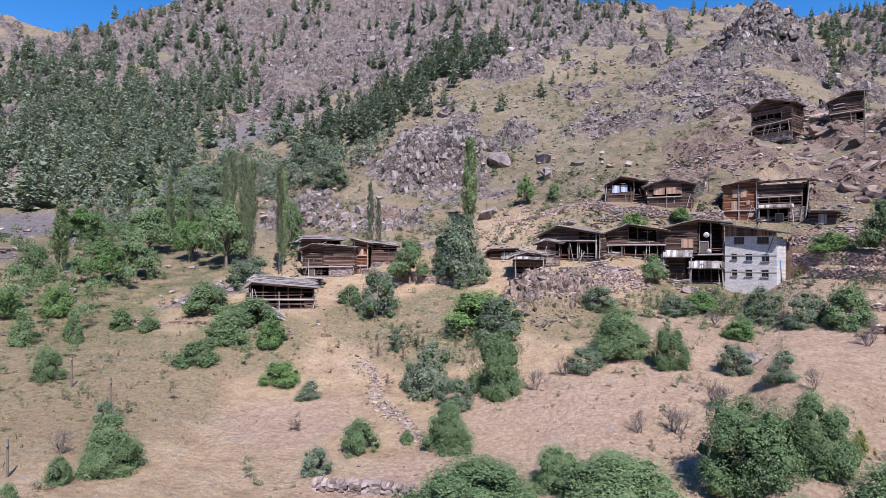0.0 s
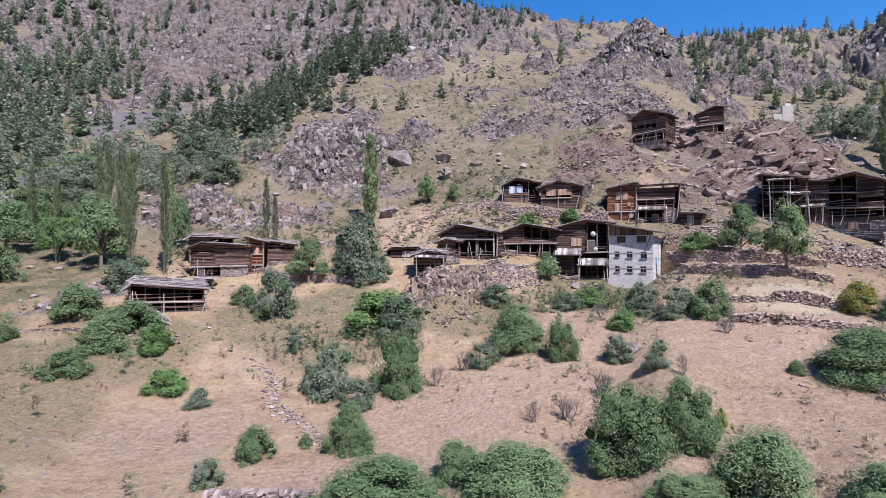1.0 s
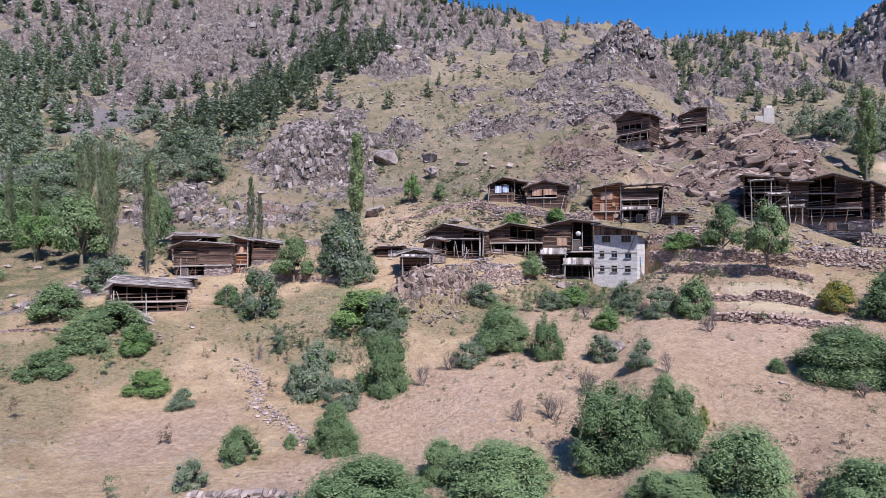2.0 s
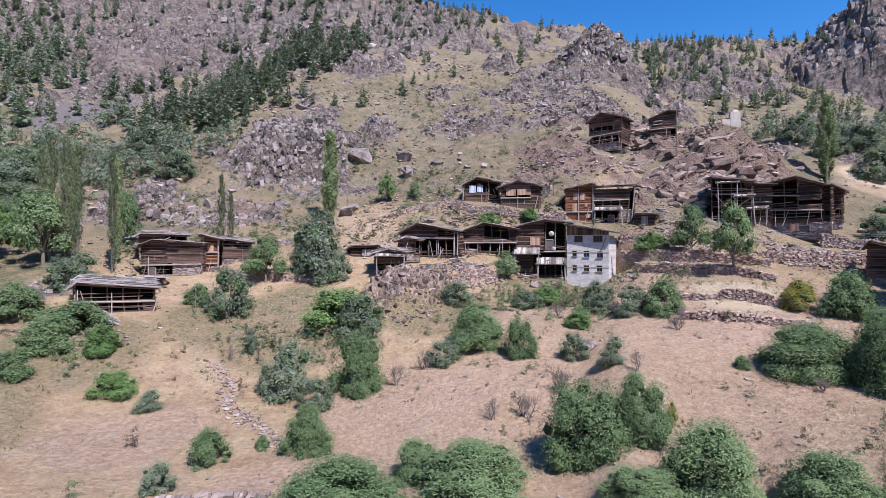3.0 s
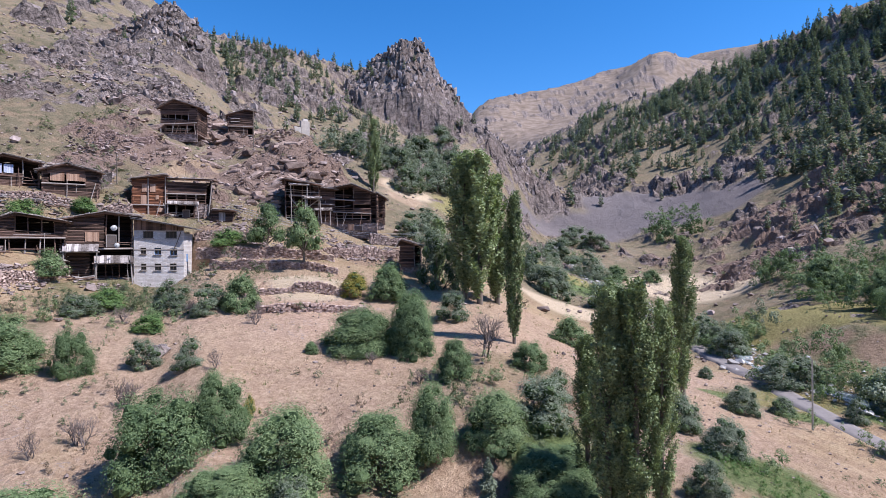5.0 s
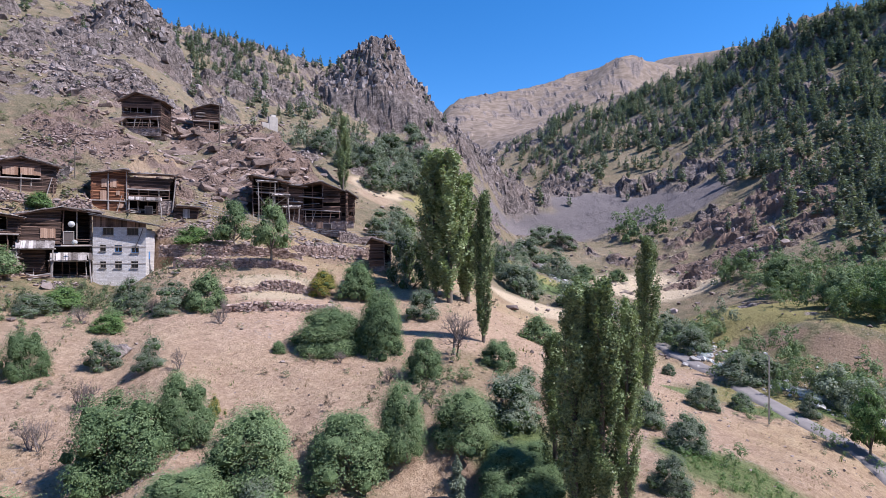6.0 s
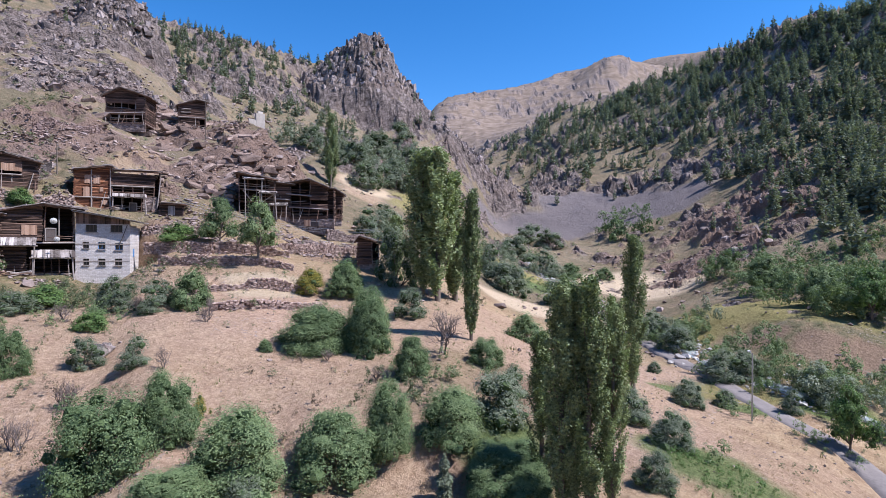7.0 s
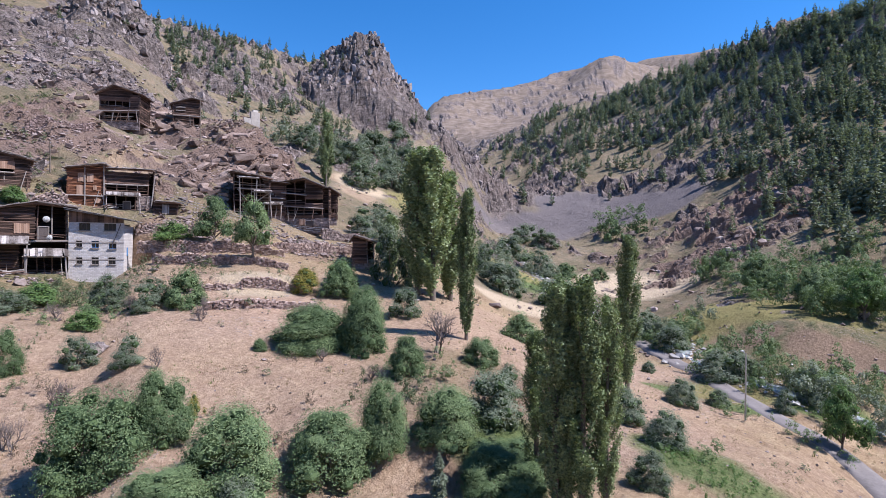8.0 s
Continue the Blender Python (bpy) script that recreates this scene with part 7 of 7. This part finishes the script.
TUFTS = [tuft(740 + s, 5) for s in range(6)]
STRAW = leaf_material("straw", (0.28, 0.19, 0.12), (0.62, 0.48, 0.31), 0.8)
WEED = leaf_material("green_weed", (0.09, 0.11, 0.035), (0.26, 0.26, 0.1), 0.8)
places = spread(25, 60000, (-42, 104), (30, 110), lambda x, y: np.clip(0.35 + fractal(x, y, x * 0, 6, 3, 93) * 1.2, 0, 1) * clear_of_houses(x, y))
strew("dry_grass", "tufts of pale dry grass", "grass", TUFTS, places, np.exp(g_.normal(-1.6, 0.35, len(places))) * np.clip(np.hypot(places[:, 0], places[:, 1]) / 70, 0.55, 1), STRAW, 35, (0.5, 1.0), 0.5)
places = spread(26, 15000, (-42, 104), (32, 125), lambda x, y: np.clip(-0.05 + fractal(x, y, x * 0, 9, 3, 94) * 1.0 + 0.7 * spots(x, y, GREEN, 0.5, 16), 0, 1) * clear_of_houses(x, y))
strew("weeds", "green weeds in the dry grass", "weeds", TUFTS, places, np.exp(g_.normal(-1.3, 0.4, len(places))) * np.clip(np.hypot(places[:, 0], places[:, 1]) / 70, 0.55, 1), WEED, 36, (0.5, 1.0), 0.5)


DRY_BRUSH = leaf_material("dry_brush", (0.09, 0.068, 0.052), (0.27, 0.205, 0.15), 0.9)
places = spread(28, 5200, (-40, 75), (29, 95), lambda x, y: np.clip(fractal(x, y, x * 0, 9, 3, 98) * 0.9 - 0.04, 0, 0.35) * clear_of_houses(x, y))
strew("dry_brush", "small brown dead thistles and brush in the meadow", "brush", BRUSHES, places, np.exp(g_.normal(-0.75, 0.4, len(places))), DRY_BRUSH, 61, (0.7, 1.5), 0.48)
places = spread(29, 4200, (-40, 75), (29, 110), lambda x, y: np.clip(fractal(x, y, x * 0, 11, 3, 99) * 0.9 - 0.1, 0, 0.35) * clear_of_houses(x, y))
strew("weeds", "knee-high olive green weeds scattered over the slope", "weeds", BRUSHES, places, np.exp(g_.normal(-0.7, 0.4, len(places))), LEAF_OLIVE, 62, (0.6, 1.2), 0.48)
places = spread(30, 9000, (-20, 50), (95, 260), lambda x, y: np.clip(0.45 + fractal(x, y, x * 0, 18, 3, 100) * 1.2, 0, 1) * clear_of_houses(x, y))
strew("loose_stone", "pale stones strewn over the upper slope", "stones", SMALL_ROCKS, places, np.exp(g_.normal(-0.75, 0.5, len(places))) * np.clip(np.hypot(places[:, 0], places[:, 1]) / 140, 0.6, 1.6), STONE, 63)
# a tumbled field wall that runs down the meadow
run_ = np.random.default_rng(64)
along_ = run_.random((620, 1))
places = np.array([(-9.3, 61.0)]) * (1 - along_) + np.array([(-1.8, 42.2)]) * along_ + run_.normal(size=(620, 2)) * (0.4, 0.7) + np.sin(along_ * 9) * (0.7, 0)
strew("rubble", "tumbled stones of an old field wall", "rubble", SMALL_ROCKS, places, np.exp(run_.normal(-1.75, 0.4, 620)), STONE, 64)


stream_line = smooth_line(STREAM, 0.5)
bank_ = np.random.default_rng(41)
places = stream_line[bank_.integers(0, len(stream_line), 2600)] + bank_.normal(size=(2600, 2)) * 2.2
strew("river_stone", "pale washed stones along the stream", "stones", SMALL_ROCKS, places, np.exp(bank_.normal(-1.1, 0.5, 2600)), PALE_STONE, 37)


def thicket(name, label, seed, patches, low, high, mat, shapes=None):
    """Broad-leaved trees that stand too close to count."""
    g = np.random.default_rng(seed)
    pts = []
    for cx, cy, cr, n in patches:
        t, r = g.uniform(0, 6.28, n), cr * np.sqrt(g.random(n))
        pts.append(np.stack([cx + r * np.cos(t), cy + r * np.sin(t)], 1))
    pts = np.concatenate(pts)
    return strew(name, label, "trees", shapes or CLUMPS, pts, g.uniform(low, high, len(pts)), mat, seed, (0.8, 1.5), 0.46)


thicket("willow_thicket", "grey-green broad-leaved thicket in the side valley", 51, [(-74, 166, 22, 40), (-59, 159, 18, 30), (-88, 174, 18, 25), (-36, 154, 16, 22), (-29, 151, 14, 16), (-39, 141, 12, 12), (-77, 136, 14, 18), (158, 116, 16, 24), (158, 129, 14, 20), (197, 130, 18, 26), (159, 143, 12, 14), (174, 105, 14, 14), (164, 115, 12, 12)], 3.0, 6.5, LEAF_GREY)
thicket("leafy_thicket", "fresh green trees crowding the foot of the slope", 52, [(-64, 118, 12, 22), (-69, 113, 12, 18), (-54, 117, 9, 14), (-74, 106, 10, 12), (-99, 203, 14, 18), (168, 3, 8, 12), (151, -7, 9, 16), (129, -15, 12, 34), (119, -21, 12, 36), (119, -18, 8, 18), (146, -11, 8, 14), (161, -2, 8, 12), (146, -30, 10, 16), (292, 46, 7, 9), (160, -24, 12, 14)], 2.6, 5.2, LEAF, FINE_CLUMPS)
thicket("tall_trees", "tall leafy trees in front of a scree slope", 57, [(262, 41, 10, 8), (268, 50, 6, 4)], 6.0, 9.5, LEAF)
thicket("leafy_weeds", "patch of bright green leafy weeds in the meadow", 58, [(41, 1, 4, 90), (44, 3, 2.5, 40), (37, -0.5, 3, 50)], 0.25, 0.5, LEAF_BRIGHT, BRUSHES)
thicket("bank_thicket", "dark green bushes lining the stream", 53, [(90, 1, 4, 8), (93, -2, 4, 8), (85, -4, 4, 7), (84, -9, 4, 7), (111, 10, 6, 10), (140, 53, 8, 12), (209, 70, 9, 14), (147, 42, 7, 10), (86, -14, 5, 8), (109, 6, 5, 8), (-58, 77, 8, 10), (-54, 86, 8, 10), (-50, 68, 6, 8)], 2.0, 4.0, LEAF, FINE_CLUMPS)
thicket("willow_thicket", "pale willow bushes along the stream", 54, [(151, 61, 9, 14), (120, 14, 6, 9), (166, 71, 8, 12), (113, 8, 5, 8), (179, 55, 8, 10), (79, -11, 5, 8), (73, -14, 4, 6), (99, 66, 7, 10)], 2.0, 4.5, LEAF_GREY, FINE_CLUMPS)
thicket("brush", "dry brush and tall weeds below the houses", 55, [(28, 73, 4, 12), (33, 72, 4, 12), (38, 72, 4, 12), (41, 68, 4, 12), (41, 60, 5, 10), (50, 65, 4, 10), (49, 72, 4, 12), (39, 75, 4, 20), (33, 72, 4, 18), (36, 23, 4, 16), (36, 15, 4, 14), (-9, 67, 6, 14), (-2, 67, 5, 14), (2, 60, 4, 12)], 0.7, 1.6, LEAF_OLIVE, BRUSHES)
thicket("brush", "green brush below the houses", 56, [(28, 70, 4, 12), (33, 64, 4, 12), (38, 61, 4, 10), (38, 69, 4, 10), (41, 24, 4, 10), (39, 18, 4, 14), (-7, 75, 6, 8), (1, 63, 4, 8), (-23, 63, 4, 10), (-39, 54, 5, 10), (-41, 73, 6, 10), (68, -2, 4, 10), (62, -7, 4, 8), (45, 3, 3, 6)], 0.7, 1.5, LEAF, BRUSHES)


# ---- single boulders ----
def boulder(x, y, size, seed, squash=0.8):
    v, f = ROCKS[seed % 6]
    bm = bmesh.new()
    vs = [bm.verts.new(p) for p in v]
    for q in f:
        bm.faces.new([vs[i] for i in q])
    bmesh.ops.bevel(bm, geom=[e for e in bm.edges if e.calc_face_angle(0) > 0.35], offset=0.015, segments=1, affect="EDGES")
    bmesh.ops.triangulate(bm, faces=bm.faces)
    bmesh.ops.subdivide_edges(bm, edges=bm.edges, cuts=3)
    for q in bm.verts:
        q.co *= 1 + 0.25 * noise.noise(q.co * 3.0) + 0.14 * noise.noise(q.co * 9)
    me = bpy.data.meshes.new("boulder")
    bm.to_mesh(me)
    bm.free()
    me.materials.append(CRAG_STONE)
    ob = new("boulder", me)
    ob.matrix_world = pose(x, y, height_at(x, y) + size * squash * 0.22, 0, 0, seed * 57) @ Matrix.Diagonal((size, size * 0.9, size * squash, 1))
    return tagged(ob, "large pale grey boulder resting on the slope", "boulder", "boulders on the slope")


for k, (x, y, s) in enumerate([(24.6, 129.5, 4.6), (26.0, 139.5, 5.2), (14.6, 145, 7.5), (9.7, 115.5, 6.0), (28.9, 51.0, 2.4), (29.8, 52.0, 1.5)]):
    boulder(x, y, s, k + 1)


# ---- poles, dishes and other small things ----
def pole(x, y, h, r=0.11, lamp=False, label="weathered wooden pole standing on the slope", mat=None):
    thing = new("utility_pole")
    thing.matrix_world = pose(x, y, height_at(x, y) - 0.4, 0, 0, 20)
    v, f = tube([(0, 0, 0), (0.02, 0, h * 0.5), (0, 0.02, h + 0.4)], [r, r * 0.85, r * 0.7], 8)
    part("shaft", mesh_of("shaft", v, f, mat or BARK, True), thing)
    if lamp:
        made("arm", [beam((0, 0, h + 0.3), (0.9, 0, h + 0.45), 0.03, 5)], METAL, thing)
        made("lamp_head", [block(0.7, 1.2, -0.1, 0.1, h + 0.38, h + 0.52)], WHITE, thing, "pale street lamp head")
    else:
        made("insulator", [block(-0.06, 0.06, -0.16, -0.06, h, h + 0.14)], METAL, thing)
    return tagged(thing, label, "pole", "poles")


pole(66.2, -2.0, 7.2, 0.1, True, "slim grey street lamp beside the track", METAL)
pole(83.1, 106.2, 10.0)
pole(51.0, 103.5, 5.5)
pole(-32.9, 48.0, 2.8, 0.09)
pole(-25.9, 42.3, 3.2, 0.09)
pole(-25.1, 31.3, 2.2, 0.08)
pole(-13.2, 75.2, 3.6, 0.08)
pole(9.2, 115.4, 4.0, 0.08)


def dish(x, y, z, size, turn):
    """A satellite dish on its bracket."""
    thing = new("satellite_dish")
    thing.matrix_world = pose(x, y, z, 0, 0, turn)
    bm = bmesh.new()
    rings = []
    for k in range(6):
        r = size / 2 * k / 5
        rings.append([bm.verts.new((r * math.cos(t), -0.6 + 0.9 * r * r, r * math.sin(t))) for t in np.linspace(0, 2 * math.pi, 20, endpoint=False)] if k else [bm.verts.new((0, -0.6, 0))])
    for a, b in zip(rings[1:], rings[2:]):
        for k in range(20):
            bm.faces.new((a[k], a[(k + 1) % 20], b[(k + 1) % 20], b[k]))
    for k in range(20):
        bm.faces.new((rings[0][0], rings[1][(k + 1) % 20], rings[1][k]))
    bmesh.ops.solidify(bm, geom=bm.faces[:], thickness=0.015)
    me = bpy.data.meshes.new("reflector")
    bm.to_mesh(me)
    bm.free()
    me.materials.append(WHITE)
    part("reflector", me, thing)
    made("bracket", [beam((0, -0.58, 0), (0, 0.3, -0.1), 0.03, 6)], METAL, thing)
    made("feed_arm", [beam((0, -0.55, -size * 0.45), (0, -1.0, 0.0), 0.015, 5), block(-0.04, 0.04, -1.05, -0.95, -0.05, 0.05)], METAL, thing)
    return tagged(thing, "white satellite dish on the log wall", "satellite dish", "satellite dishes")


dish(40.1, 82.3, 43.3, 0.85, -20)
dish(40.5, 82.1, 40.8, 0.7, -30)


def ruin():
    """The gable of a ruined plastered house."""
    thing = new("ruined_house")
    thing.matrix_world = pose(98.5, 106.5, 69.6, 0, 0, -16)
    g = np.random.default_rng(5)
    made("wall", [block(-2.1, -0.2, 0, 0.6, -1, 2.5, 0.06, g), block(-0.2, 2.2, -0.004, 0.6, -1, 4.2, 0.06, g), block(0.3, 1.7, 0.0, 0.6, 4.15, 4.8, 0.08, g), block(-3.0, -2.1, 0.1, 0.6, -1, 1.2, 0.08, g)], LIME, thing)
    made("wall", [block(1.2, 1.8, 0.6, 5, -1, 2.2, 0.05, g)], STONE, thing)
    made("wall", [block(-1.7, -1.1, 0.6, 5, -1, 1.7, 0.05, g)], STONE, thing)
    made("beam", [beam((-2.6, 1, 2.7), (3.4, 1.2, 2.9), 0.12, 6, g)], LOG, thing)
    made("beam", [beam((2.2, 0.4, 2.9), (4.2, 0.2, 1.6), 0.12, 6, g)], LOG, thing)
    return tagged(thing, "ruined house with one pale plastered gable standing", "ruin")


ruin()


def tank(x, y):
    thing = new("water_tank")
    thing.matrix_world = pose(x, y, height_at(x, y) - 0.1, 0, 0, 10)
    v, f = tube([(0, 0, 0), (0, 0, 0.08), (0, 0, 1.5), (0, 0, 1.75), (0, 0, 1.85)], [0.62, 0.68, 0.68, 0.55, 0.2], 16)
    part("body", mesh_of("body", v, f, WHITE, True), thing)
    v, f = tube([(0, 0, 1.84), (0, 0, 1.98), (0, 0, 1.99)], [0.24, 0.24, 0.02], 12)
    part("lid", mesh_of("lid", v, f, WHITE, True), thing)
    return tagged(thing, "white plastic water tank beside a log house", "tank")


tank(46.3, 103.0)


def cable(a, b, sag):
    a, b = Vector(a), Vector(b)
    pts = [a.lerp(b, t) - Vector((0, 0, sag * 4 * t * (1 - t))) for t in np.linspace(0, 1, 15)]
    v, f = tube(pts, [0.022] * 15, 4)
    return tagged(new("cable", mesh_of("cable", v, f, METAL)), "thin grey overhead cable", "cable", "overhead cables")


for dz in (0.0, 0.5, 0.9):
    cable((57.0, 80.0, 47.3 + dz), (92.0, 64.0, 43.2 + dz * 0.6), 2.0)


def timber_heap(x, y, n, length, seed):
    """Fallen logs and boards in a heap."""
    g = np.random.default_rng(seed)
    thing = new("timber_heap")
    z = height_at(x, y)
    thing.matrix_world = pose(x, y, z, 0, 0, g.uniform(0, 180))
    for k in range(n):
        t = g.normal() * 0.5
        c = Vector((g.normal() * 0.6, g.normal() * 0.6, 0.15 + 0.1 * (k % 4)))
        d = Vector((math.cos(t), math.sin(t), g.normal() * 0.12)) * length * g.uniform(0.3, 0.55)
        made("log", [beam(c - d, c + d, g.uniform(0.06, 0.12), 6, g)], PLANK if k % 2 else LOG, thing)
    return tagged(thing, "heap of fallen grey timber beside a house", "timber", "heaps of timber")


for k, (x, y) in enumerate([(31.5, 100.5), (33.0, 101.5), (76.5, 70.0), (78.5, 67.0), (82.5, 65.0), (25.0, 87.0), (20.5, 86.5), (33.5, 84.5), (36.5, 99.5), (38.5, 98.0), (16.0, 83.5), (60.0, 90.5), (54.0, 92.0), (14.0, 92.5), (28.0, 99.0), (24.0, 101.5), (66.0, 84.0), (28.0, 88.5), (61.0, 89.0), (36.5, 83.0), (-24.0, 71.0)]):
    timber_heap(x, y, 8, 3.2, 900 + k)
